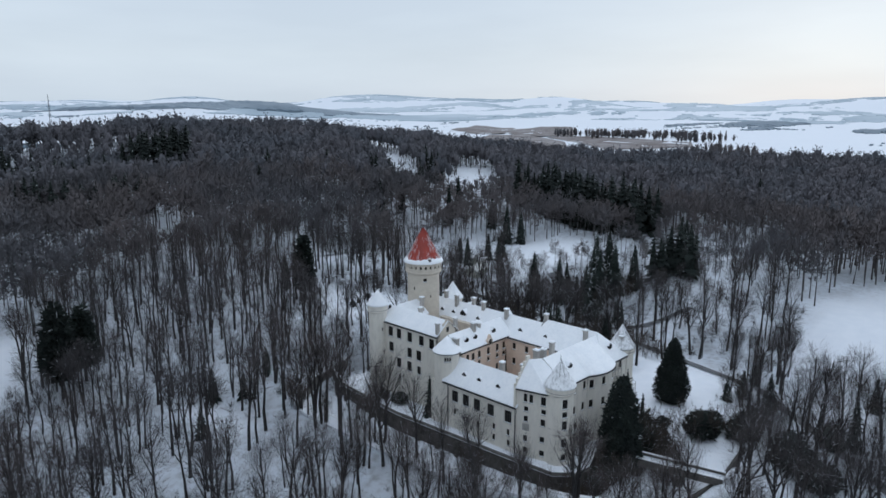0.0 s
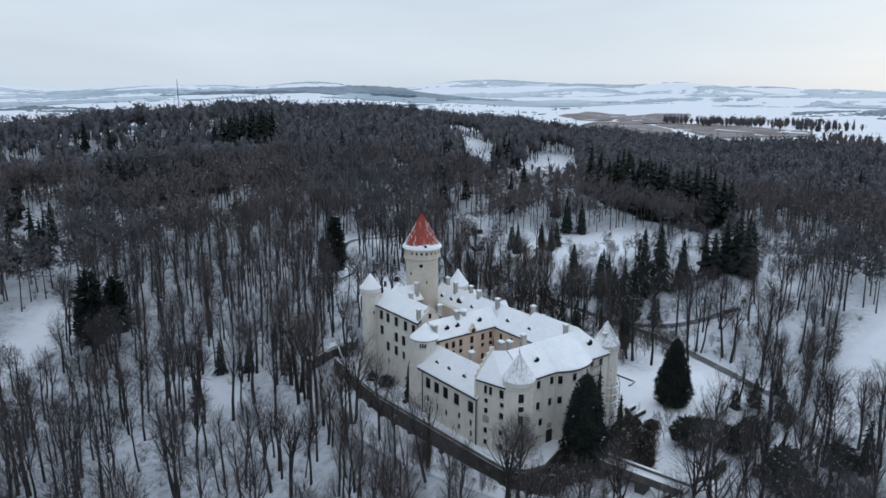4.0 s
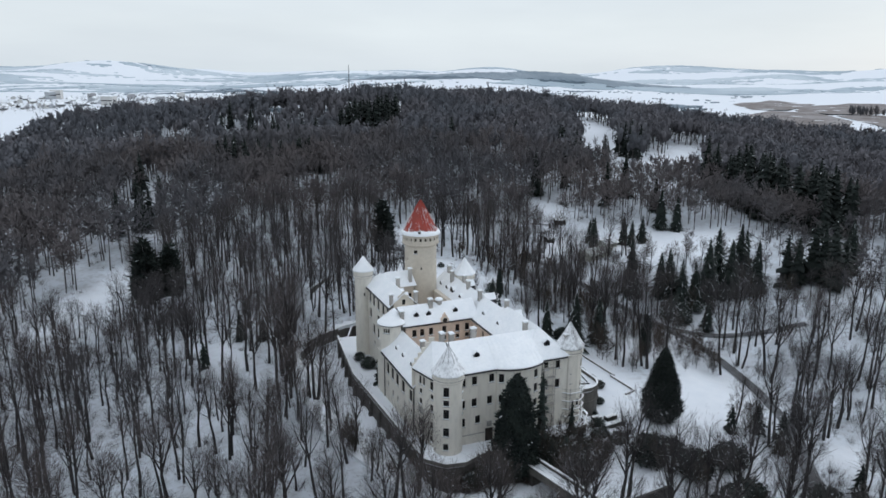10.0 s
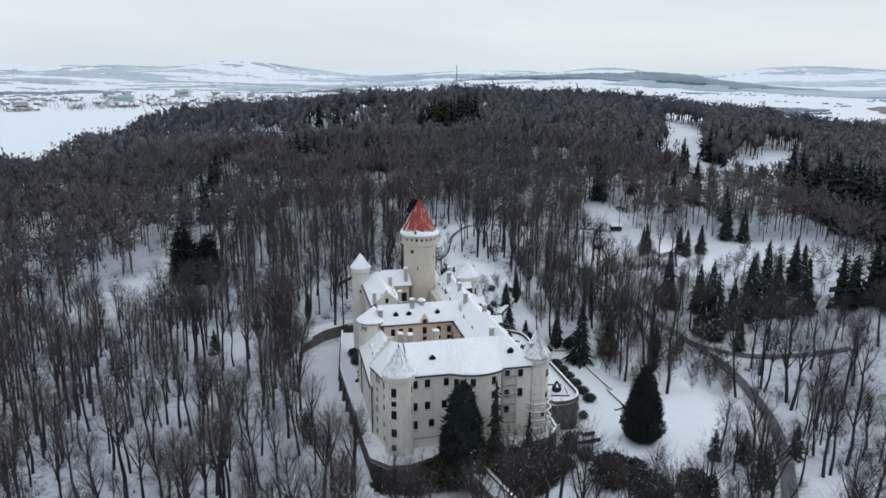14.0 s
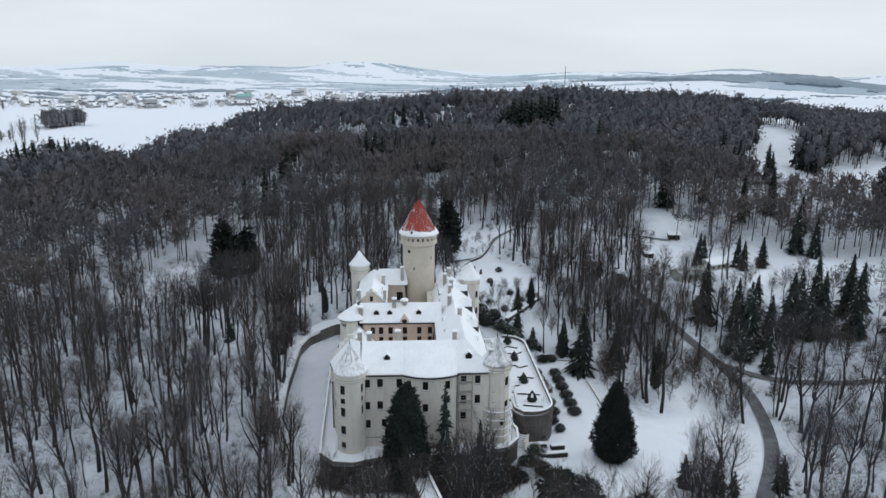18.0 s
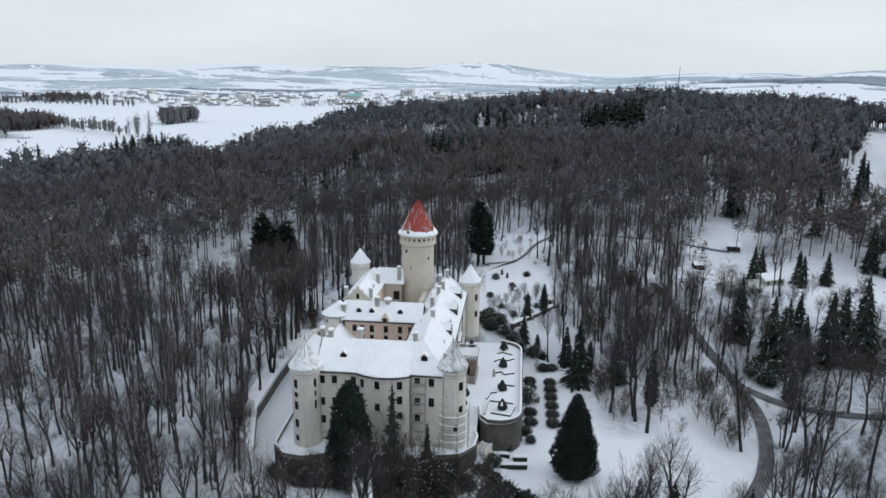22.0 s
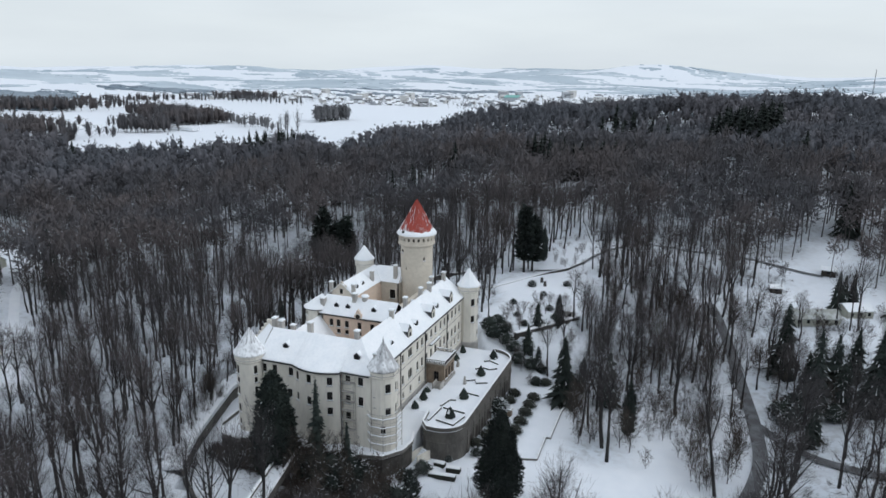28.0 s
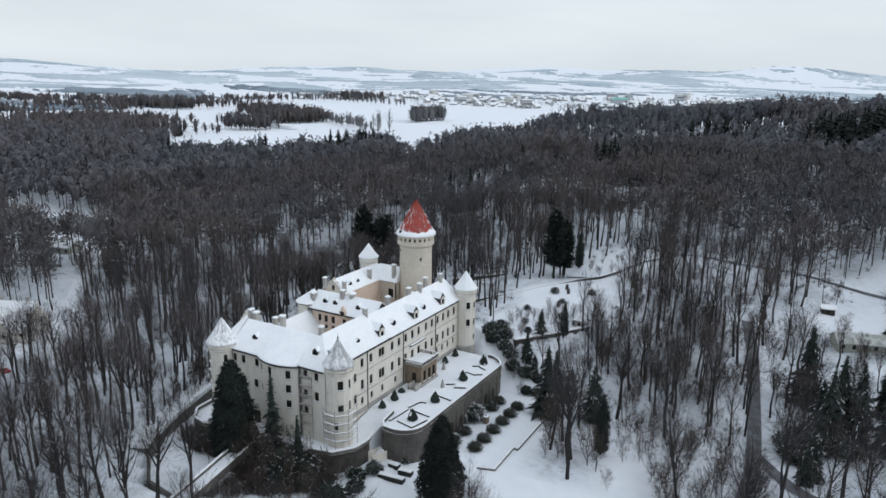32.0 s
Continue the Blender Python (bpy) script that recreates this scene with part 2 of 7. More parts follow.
def ground(x, y):
    x, y = np.asarray(x, dtype=float), np.asarray(y, dtype=float)
    r = np.hypot(x, y)
    h = bell(x, y, -95, 5, 62, 120, -15) + bell(x, y, 20, -125, 95, 52, -13) + bell(x, y, 92, -25, 42, 95, -12)
    h = h + bell(x, y, 149.5, 452.8, 295, 216.4, 26.9) + bell(x, y, 104.3, 423.1, 306.6, 195.3, 11.1) + bell(x, y, 170, 70, 90, 70, -5)
    h = h + bell(x, y, -230, 70, 110, 120, -12) + bell(x, y, 64.2, 381.2, 108.6, 60.5, -15.7) + bell(x, y, -67.2, 383.4, 75.5, 59.1, -18.4)
    h = h + bell(x, y, 146, 104, 34, 24, -4.5)
    h = h + 11 * step(350, 900, r) + 1.0 * waves(x, y, 60, 3) * step(60, 140, r)
    far = step(1500, 4200, r)
    h = h + far * (44 + 34 * waves(x, y, 2300, 5) + 17 * waves(x, y, 1100, 8))
    h = h + bell(x, y, 1000, 1950, 620, 330, 40)
    h = h + step(500, 1500, r) * 5 * waves(x, y, 700, 9)
    h = pad(h, x, y, 27, 60, -62, 4, -7.2, 16)
    h = pad(h, x, y, 8, 42, 14, 66, 1.6, 18)
    d, a = (x - 26.4) * 0.834 - (y - 9.2) * 0.552, (x - 26.4) * 0.552 + (y - 9.2) * 0.834
    h = h - 4.6 * step(0.2, 2.4, d) * (1 - step(10, 24, d)) * step(-3, 2, a) * (1 - step(23, 32, a)) * step(-8.5, -3.0, h)
    d = line_distance(x, y, MOAT_RIM)
    within = inside(x, y, MOAT_RIM + [(27, -70), (27, -8), (14, 10)]) | (d < 1.9) & (x < 4) & (y < 30)
    bank = np.where(within, h, np.maximum(h, np.where((x < 12) & (d < 60), -3.1 - 0.2 * d, -99)))
    h = np.where(within, -6.9, bank)
    return pad(h, x, y, -20.5, 15, -58, 10, -2.9, 1.5)


def spaced(n, near, half):
    """Coordinates that lie dense about the middle and wide towards the rim."""
    t = np.linspace(-1, 1, n)
    k = 6.2
    return half * np.sinh(k * t) / math.sinh(k)


gx = spaced(253, 2, 4900.0)
gy = spaced(253, 2, 4900.0)
GX, GY = np.meshgrid(gx, gy)
GZ = ground(GX, GY)
n_g = len(gx)
gv = np.stack([GX.ravel(), GY.ravel(), GZ.ravel()], 1)
ii, jj = np.meshgrid(np.arange(n_g - 1), np.arange(n_g - 1))
q0 = (jj * n_g + ii).ravel()
gt = np.concatenate([np.stack([q0, q0 + 1, q0 + n_g + 1], 1), np.stack([q0, q0 + n_g + 1, q0 + n_g], 1)])
# Under the woods, tree shade is put into the snow's colour, with fallen leaves.
WOOD_FLOOR = mat("shaded_snow_and_leaves", (0.64, 0.685, 0.74), 0.9, (0.38, 0.40, 0.425), 0.07, 0.55, 0.40, 0.70, 0.5, 1.2, third=(0.16, 0.14, 0.125), fine_mix=0.55)
floor_nodes = WOOD_FLOOR.node_tree
floor_base = floor_nodes.nodes["Principled BSDF"].inputs["Base Color"]
litter_and_shade = floor_nodes.nodes.new("ShaderNodeAttribute")
litter_and_shade.attribute_name = "litter_and_shade"
floor_mix = floor_nodes.nodes.new("ShaderNodeMix")
floor_mix.data_type = "RGBA"
snow_noise = floor_nodes.nodes.new("ShaderNodeTexNoise")
snow_noise.inputs["Scale"].default_value = 0.3
snow_ramp = floor_nodes.nodes.new("ShaderNodeValToRGB")
snow_ramp.color_ramp.elements[0].color, snow_ramp.color_ramp.elements[1].color = (0.80, 0.82, 0.85, 1), (0.70, 0.735, 0.785, 1)
floor_nodes.links.new(floor_base.links[0].from_socket, floor_mix.inputs["B"])
floor_nodes.links.new(snow_noise.outputs["Fac"], snow_ramp.inputs[0])
floor_nodes.links.new(snow_ramp.outputs[0], floor_mix.inputs["A"])
floor_nodes.links.new(litter_and_shade.outputs["Fac"], floor_mix.inputs["Factor"])
floor_nodes.links.new(floor_mix.outputs["Result"], floor_base)
floor_geo = floor_nodes.nodes.new("ShaderNodeNewGeometry")
floor_nodes.links.new(floor_geo.outputs["Position"], snow_noise.inputs["Vector"])
GROUND_LABEL = ("snow-covered rolling ground, tree shade and fallen leaves toned in under woods")

# ---- building helpers ----
class Flat:
    """A straight wall; u runs along it, d outwards (to the right of the way from p to q)."""

    def __init__(self, p, q):
        self.p, q = Vector((*p, 0)), Vector((*q, 0))
        self.length = (q - self.p).length
        self.way = (q - self.p) / self.length
        self.out = Vector((self.way.y, -self.way.x, 0))
        self.grain = 100.0

    def point(self, u, d, z):
        return self.p + self.way * u + self.out * d + Vector((0, 0, z))

    def frame_at(self, u, d, z):
        return Matrix.Translation(self.point(u, d, z)) @ Matrix((self.way, self.out, (0, 0, 1))).transposed().to_4x4()


class Round:
    """A wall bent about an axis; u runs counterclockwise from angle a0."""

    def __init__(self, cx, cy, r, a0=0.0, span=360.0, n=None):
        self.c, self.r, self.a0, self.span = Vector((cx, cy, 0)), r, radians(a0), radians(span)
        self.length = r * self.span
        self.grain = r * radians(45) if n == 8 else 0.55

    def angle(self, degrees):
        """u of a compass angle."""
        return ((radians(degrees) - self.a0) % (2 * math.pi)) * self.r

    def point(self, u, d, z):
        a = self.a0 + u / self.r
        return self.c + Vector((math.cos(a), math.sin(a), 0)) * (self.r + d) + Vector((0, 0, z))

    def frame_at(self, u, d, z):
        a = self.a0 + u / self.r
        return Matrix.Translation(self.point(u, d, z)) @ Matrix(((-math.sin(a), math.cos(a), 0), (math.cos(a), math.sin(a), 0), (0, 0, 1))).transposed().to_4x4()


def pierced(line, z0, z1, holes, depth=0.32):
    """The wall's face with real openings and their reveals. holes: (u, z, width, height), by their middles."""
    us, zs = {0.0, line.length}, {z0, z1}
    for u, z, w, h in holes:
        us |= {u - w / 2, u + w / 2}
        zs |= {z - h / 2, z + h / 2}
    for a, b in zip(sorted(us)[:-1], sorted(us)[1:]):
        k = int((b - a) / line.grain)
        us |= {a + (b - a) * i / (k + 1) for i in range(1, k + 1)}
    us, zs = sorted(u for u in us if -1e-6 <= u <= line.length + 1e-6), sorted(z for z in zs if z0 - 1e-6 <= z <= z1 + 1e-6)
    s = Shape()
    for a, b in zip(us[:-1], us[1:]):
        for c, d in zip(zs[:-1], zs[1:]):
            um, zm = (a + b) / 2, (c + d) / 2
            if any(abs(um - u) < w / 2 and abs(zm - z) < h / 2 for u, z, w, h in holes):
                continue
            s.add([line.point(a, 0, c), line.point(b, 0, c), line.point(b, 0, d), line.point(a, 0, d)], [(0, 1, 2, 3)])
    for u, z, w, h in holes:
        ring = [(u - w / 2, z - h / 2), (u + w / 2, z - h / 2), (u + w / 2, z + h / 2), (u - w / 2, z + h / 2)]
        for (a, c), (b, d) in zip(ring, ring[1:] + ring[:1]):
            s.add([line.point(a, 0, c), line.point(b, 0, d), line.point(b, -depth, d), line.point(a, -depth, c)], [(3, 2, 1, 0)])
    s.add([line.point(u, 0, z1) for u in us] + [line.point(u, -0.6, z1) for u in us], [(i, i + 1, len(us) + i + 1, len(us) + i) for i in range(len(us) - 1)])
    return s


WINDOW_MESHES = {}


def lattice(xs, zs, d):
    """One joined frame of bars: every second cell of the grid, both ways, is an opening."""
    s, at = Shape(), {}

    def vert(i, j, side):
        if (i, j, side) not in at:
            at[i, j, side] = len(s.v)
            s.v.append((xs[i], side * d, zs[j]))
        return at[i, j, side]

    n, m = len(xs) - 1, len(zs) - 1
    solid = lambda i, j: 0 <= i < n and 0 <= j < m and not (i % 2 and j % 2)
    for i in range(n):
        for j in range(m):
            if not solid(i, j):
                continue
            ring = [(i, j), (i + 1, j), (i + 1, j + 1), (i, j + 1)]
            s.f += [tuple(vert(*c, 1) for c in reversed(ring)), tuple(vert(*c, -1) for c in ring)]
            for k, (di, dj) in enumerate(((0, -1), (1, 0), (0, 1), (-1, 0))):
                if not solid(i + di, j + dj):
                    p, q = ring[k], ring[(k + 1) % 4]
                    s.f.append((vert(*p, -1), vert(*p, 1), vert(*q, 1), vert(*q, -1)))
    s.m = [0] * len(s.f)
    return s


def window_meshes(w, h, bars):
    key = (round(w, 2), round(h, 2), bars)
    if key not in WINDOW_MESHES:
        t, hw, hh = 0.09, w / 2, h / 2
        xs = [-hw, -hw + t] + [c for i in range(1, bars) for c in (-hw + w * i / bars - 0.035, -hw + w * i / bars + 0.035)] + [hw - t, hw]
        zs = [-hh, -hh + t, h * 0.16, h * 0.16 + 0.07, hh - t, hh]
        f = lattice(xs, zs, 0.06)
        p = Shape().box(-w / 2 + t, w / 2 - t, -0.02, 0.005, -h / 2 + t, h / 2 - t)
        sill = Shape().box(-w / 2 - 0.12, w / 2 + 0.12, 0.0, 0.22, -0.14, 0).box(-w / 2 - 0.1, w / 2 + 0.1, 0.0, 0.2, 0, 0.07, 1)
        WINDOW_MESHES[key] = f.mesh("window", FRAME), p.mesh("pane", GLASS), sill.mesh("sill", [PLASTER_GREY, SNOW_ROOF])
    return WINDOW_MESHES[key]


def windows(line, holes, parent, depth=0.26):
    for u, z, w, h in holes:
        f, p, sill = window_meshes(w, h, 3 if w > 1.5 else 2)
        win = put("window", f, parent, at=line.frame_at(u, -depth, z))
        put("pane", p, win)
        if h > 1.0:
            put("sill", sill, win, at=pose(0, depth - 0.08, -h / 2 + 0.01))


def facade(line, z0, z1, holes, parent, material, label=""):
    holes = [(u, z, w * 1.14, h * 1.12) for u, z, w, h in holes]
    part("wall", pierced(line, z0, z1, holes), material, parent, label, smooth=False)
    windows(line, holes, parent)


def snow_roof(faces, parent, name="roof", thick=0.17, rough=0.045, label="", seed=1, cell=1.4, material=None):
    """A roof covered in snow: the given planes, cut fine, gently uneven, and thickened downwards."""
    bm = bmesh.new()
    for f in faces:
        vs = [bm.verts.new(v) for v in f]
        bm.faces.new(vs)
    bmesh.ops.remove_doubles(bm, verts=bm.verts, dist=0.01)
    bmesh.ops.triangulate(bm, faces=bm.faces)
    for _ in range(6):
        long = [e for e in bm.edges if e.calc_length() > cell * 1.5]
        if not long:
            break
        bmesh.ops.subdivide_edges(bm, edges=long, cuts=1)
        bmesh.ops.triangulate(bm, faces=[f for f in bm.faces if len(f.verts) > 3])
    for v in bm.verts:
        n = noise.noise(Vector((v.co.x * 0.55 + seed, v.co.y * 0.55, v.co.z * 0.3))) + 0.6 * noise.noise(Vector((v.co.x * 1.7, v.co.y * 1.7 + seed, 0)))
        v.co.z += rough * n
    bmesh.ops.recalc_face_normals(bm, faces=bm.faces)
    if sum(f.normal.z for f in bm.faces) < 0:
        bmesh.ops.reverse_faces(bm, faces=bm.faces)
    r = bmesh.ops.extrude_face_region(bm, geom=list(bm.faces))
    new_v = [g for g in r["geom"] if isinstance(g, bmesh.types.BMVert)]
    for v in new_v:
        v.co.z += thick
    bmesh.ops.recalc_face_normals(bm, faces=bm.faces)
    me = bpy.data.meshes.new(name)
    me.materials.append(material or SNOW_ROOF)
    me.materials.append(LEAD)
    for f in bm.faces:
        f.smooth = f.normal.z > 0.3
        f.material_index = 1 if f.normal.z < -0.2 else 0
    for e in bm.edges:
        e.smooth = len(e.link_faces) == 2 and all(f.smooth for f in e.link_faces) and e.calc_face_angle() < 0.35
    bm.to_mesh(me)
    bm.free()
    return put(name, me, parent, label)


def ridge_faces(x0, x1, y0, y1, ze, zr, along, hip0=0.0, hip1=0.0, out=0.45, at=None):
    x0, x1, y0, y1 = x0 - out, x1 + out, y0 - out, y1 + out
    a, b, c, d = (x0, y0, ze), (x1, y0, ze), (x1, y1, ze), (x0, y1, ze)
    if along == "y":
        m = at if at is not None else (x0 + x1) / 2
        p, q = (m, y0 + hip0, zr), (m, y1 - hip1, zr)
        return [(a, b, p), (b, c, q, p), (c, d, q), (d, a, p, q)] if hip0 and hip1 else [(b, c, q, p), (d, a, p, q)] + ([(a, b, p)] if hip0 else []) + ([(c, d, q)] if hip1 else [])
    m = at if at is not None else (y0 + y1) / 2
    p, q = (x0 + hip0, m, zr), (x1 - hip1, m, zr)
    return [(a, b, q, p), (c, d, p, q)] + ([(b, c, q)] if hip1 else []) + ([(d, a, p)] if hip0 else [])


def gable_wall(pts, thick, way, parent, material=PLASTER):
    """An upright slab with the given outline (x, y, z)."""
    n, w = len(pts), Vector(way) * thick
    vs = [Vector(p) for p in pts] + [Vector(p) + w for p in pts]
    s = Shape().add(vs, [tuple(range(n)), tuple(range(2 * n - 1, n - 1, -1))] + [(i, i + n, (i + 1) % n + n, (i + 1) % n) for i in range(n)])
    return part("gable", s, material, parent)


def chimney(parent, x, y, z0, z1, wx=0.8, wy=1.0):
    s = Shape().box(x - wx / 2, x + wx / 2, y - wy / 2, y + wy / 2, z0, z1 - 0.45)
    s.box(x - wx / 2 - 0.1, x + wx / 2 + 0.1, y - wy / 2 - 0.1, y + wy / 2 + 0.1, z1 - 0.45, z1 - 0.25)
    c = part("chimney", s, PLASTER_GREY, parent)
    cap = Shape().box(x - wx / 2 - 0.12, x + wx / 2 + 0.12, y - wy / 2 - 0.12, y + wy / 2 + 0.12, z1 - 0.245, z1 - 0.05)
    cap.box(x - wx / 2 + 0.02, x + wx / 2 - 0.02, y - wy / 2 + 0.02, y + wy / 2 - 0.02, z1 - 0.05, z1 + 0.06)
    part("snow_cap", cap, SNOW_ROOF, c)


def dormer(parent, x, y, z, facing, w=1.0, h=1.0, deep=1.8):
    """A little gabled roof window. facing: degrees of the way it looks."""
    w, h = w * 1.15, h * 1.15
    m = Matrix.Translation((x, y, z + 0.38)) @ Matrix.Rotation(radians(facing + 90), 4, "Z")
    body = Shape()
    vs = [(-w / 2, 0, -0.6), (w / 2, 0, -0.6), (w / 2, 0, h * 0.55), (0, 0, h), (-w / 2, 0, h * 0.55)]
    body.add([m @ Vector(v) for v in vs] + [m @ Vector((v[0], deep, v[2])) for v in vs], [(0, 1, 2, 3, 4), (0, 5, 6, 1), (1, 6, 7, 2), (4, 9, 5, 0)])
    d = part("dormer", body, LEAD, parent)
    roof = Shape()
    for sx in (-1, 1):
        e, r = (sx * (w / 2 + 0.1), h * 0.55 - 0.1), (0, h + 0.02)
        vs = [(e[0], 0.1, e[1]), (r[0], 0.1, r[1]), (r[0], deep, r[1]), (e[0], deep, e[1])]
        up = [(a, b, c + 0.09) for a, b, c in vs]
        roof.add([m @ Vector(v) for v in vs + up], [(0, 1, 2, 3), (4, 7, 6, 5), (0, 4, 5, 1), (3, 2, 6, 7), (0, 3, 7, 4)])
    part("dormer_roof", roof, SNOW_ROOF, d)
    pane = Shape().box(-w * 0.3, w * 0.3, -0.03, -0.005, -0.1, h * 0.6, 0, m)
    part("pane", pane, GLASS, d)


def drainpipe(parent, x, y, z0, z1):
    part("drainpipe", Shape().turned([(0.11, z0), (0.11, z1)], 8, x, y), LEAD, parent)


def eave_line(parent, pts, z, w=0.66, h=0.27):
    """A dark gutter along the wall's head."""
    s = Shape()
    for a, b in zip(pts[:-1], pts[1:]):
        ln = Flat(a, b)
        q = [ln.point(0, 0.02, z), ln.point(ln.length, 0.02, z), ln.point(ln.length, w, z), ln.point(0, w, z)]
        s.add(q + [p + Vector((0, 0, h)) for p in q], [(3, 2, 1, 0), (4, 5, 6, 7), (0, 1, 5, 4), (1, 2, 6, 5), (2, 3, 7, 6), (3, 0, 4, 7)])
    part("gutter", s, LEAD, parent)


# ---- the castle ----
# great tower
gt_ = thing("great_tower", "tall round ochre tower with a red cone dusted with snow", "tower")
shaft = Round(0, 0, 4.4, -135, 360)
holes = [(shaft.angle(-129), 25.9, 0.9, 0.9), (shaft.angle(-108), 21.3, 0.35, 0.7), (shaft.angle(-40), 24.0, 0.5, 0.9), (shaft.angle(-170), 23.5, 0.5, 0.8)]
facade(shaft, -2.6, 27.4, holes, gt_, PLASTER_TOWER)
part("corbel", Shape().turned([(4.42, 27.1), (5.0, 27.75), (5.08, 27.75), (5.08, 28.0), (4.9, 28.0)], 48), PLASTER_TOWER, gt_)
gallery = Round(0, 0, 4.95, -135, 360)
n_gal = 22
holes = [(gallery.length * (i + 0.5) / n_gal, 29.3, 0.62, 0.85) for i in range(n_gal)]
part("gallery", pierced(gallery, 28.0, 30.2, holes, 0.5), PLASTER_TOWER, gt_)
part("gallery_core", Shape().turned([(4.3, 27.9), (4.3, 30.2)], 40), DARK, gt_)
part("cornice", Shape().turned([(4.95, 30.18), (5.25, 30.3), (5.25, 30.45), (4.6, 30.45)], 48), PLASTER_TOWER, gt_)
cone = Shape()
rr = [(5.35, 30.45), (4.7, 31.35), (3.95, 32.6), (3.1, 34.2), (2.2, 36.0), (1.2, 37.9), (0.12, 39.7)]
cone.turned(rr, 36)
red = part("roof", cone, TILE_RED, gt_)
lath = Shape()
for i in range(36):
    a = 2 * math.pi * (i + 0.5) / 36
    for (r0, z0), (r1, z1) in zip(rr[:-1], rr[1:]):
        p0, p1 = Vector((r0 * math.cos(a), r0 * math.sin(a), z0)), Vector((r1 * math.cos(a), r1 * math.sin(a), z1))
        t_ = Vector((-math.sin(a), math.cos(a), 0)) * 0.045
        u_ = Vector((math.cos(a), math.sin(a), 0.6)) * 0.06
        lath.add([p0 - t_, p0 + t_, p1 + t_ * 0.6, p1 - t_ * 0.6, p0 + u_, p1 + u_], [(0, 4, 5, 3), (4, 1, 2, 5)])
part("tile_rib", lath, TILE_RED, red)
# snow that has slid to the foot of the cone, with tongues left higher up
rng = np.random.RandomState(4)
skirt = Shape()
n_s = 72
foot, top = [], []
for i in range(n_s):
    a = 2 * math.pi * i / n_s
    up = 1.0 + 0.22 * math.sin(3 * a + 1) + rng.uniform(-0.15, 0.4)
    z = 30.45 + up
    r = float(np.interp(z, [q[1] for q in rr], [q[0] for q in rr]))
    foot.append((5.45 * math.cos(a), 5.45 * math.sin(a), 30.42))
    top.append((r, a, z))
ringb = [(5.42 * math.cos(a), 5.42 * math.sin(a), 30.75) for _, a, _ in top]
ringm = [((r + 5.4) / 2 * math.cos(a) * 1.0, (r + 5.4) / 2 * math.sin(a), (z + 30.55) / 2 + 0.28) for r, a, z in top]
ringt = [((r + 0.02) * math.cos(a), (r + 0.02) * math.sin(a), z + 0.05) for r, a, z in top]
skirt.add(foot + ringb + ringm + ringt, [(k * n_s + i, k * n_s + (i + 1) % n_s, (k + 1) * n_s + (i + 1) % n_s, (k + 1) * n_s + i) for k in range(3) for i in range(n_s)])
part("snow_skirt", skirt, SNOW_ROOF, gt_, "wet snow gathered round the foot of the cone", smooth=True)
dust = Shape()
for i in range(190):
    a, z = rng.uniform(0, 6.28), 31.4 + 5.5 * rng.uniform() ** 2.0
    if 0.35 < (a - 5.2) % 6.28 < 2.4 and rng.uniform() < 0.6:
        continue
    r = float(np.interp(z, [q[1] for q in rr], [q[0] for q in rr])) + 0.05
    w, h = rng.uniform(0.008, 0.017), rng.uniform(0.5, 1.6)
    r2 = float(np.interp(min(z + h, 39), [q[1] for q in rr], [q[0] for q in rr])) + 0.05
    t_ = Vector((-math.sin(a), math.cos(a), 0)) * w
    p0, p1 = Vector((r * math.cos(a), r * math.sin(a), z)), Vector((r2 * math.cos(a), r2 * math.sin(a), z + h))
    u_ = Vector((math.cos(a), math.sin(a), 0.5)) * 0.015
    dust.add([p0 - t_, p0 + t_, p1, p0 + u_ + Vector((0, 0, h * 0.3))], [(0, 1, 3), (1, 2, 3), (2, 0, 3)])
tagged(part("snow_streak", dust, SNOW_ROOF, red), kind="stuff")
part("finial", Shape().turned([(0.14, 39.6), (0.2, 39.85), (0.05, 40.0), (0.03, 40.5), (0.001, 40.55)], 10), LEAD, gt_)
part("hatch", Shape().box(-2.3, -1.7, -4.75, -4.0, 31.1, 31.75), DARK, gt_)


THIN_SNOW = mat("thin_snow_on_slate", (0.84, 0.855, 0.87), 0.7, (0.62, 0.63, 0.65), 0.8, 2.2, 0.5, 0.72, 0.4, 2.0, third=(0.34, 0.345, 0.355), fine_mix=0.7, stretch=0.45)
DUSTED_SLATE = mat("snow_dusted_slate", (0.78, 0.795, 0.81), 0.7, (0.40, 0.40, 0.41), 0.7, 2.4, 0.44, 0.62, 0.4, 2.0, third=(0.26, 0.26, 0.268), fine_mix=0.75, stretch=0.4)


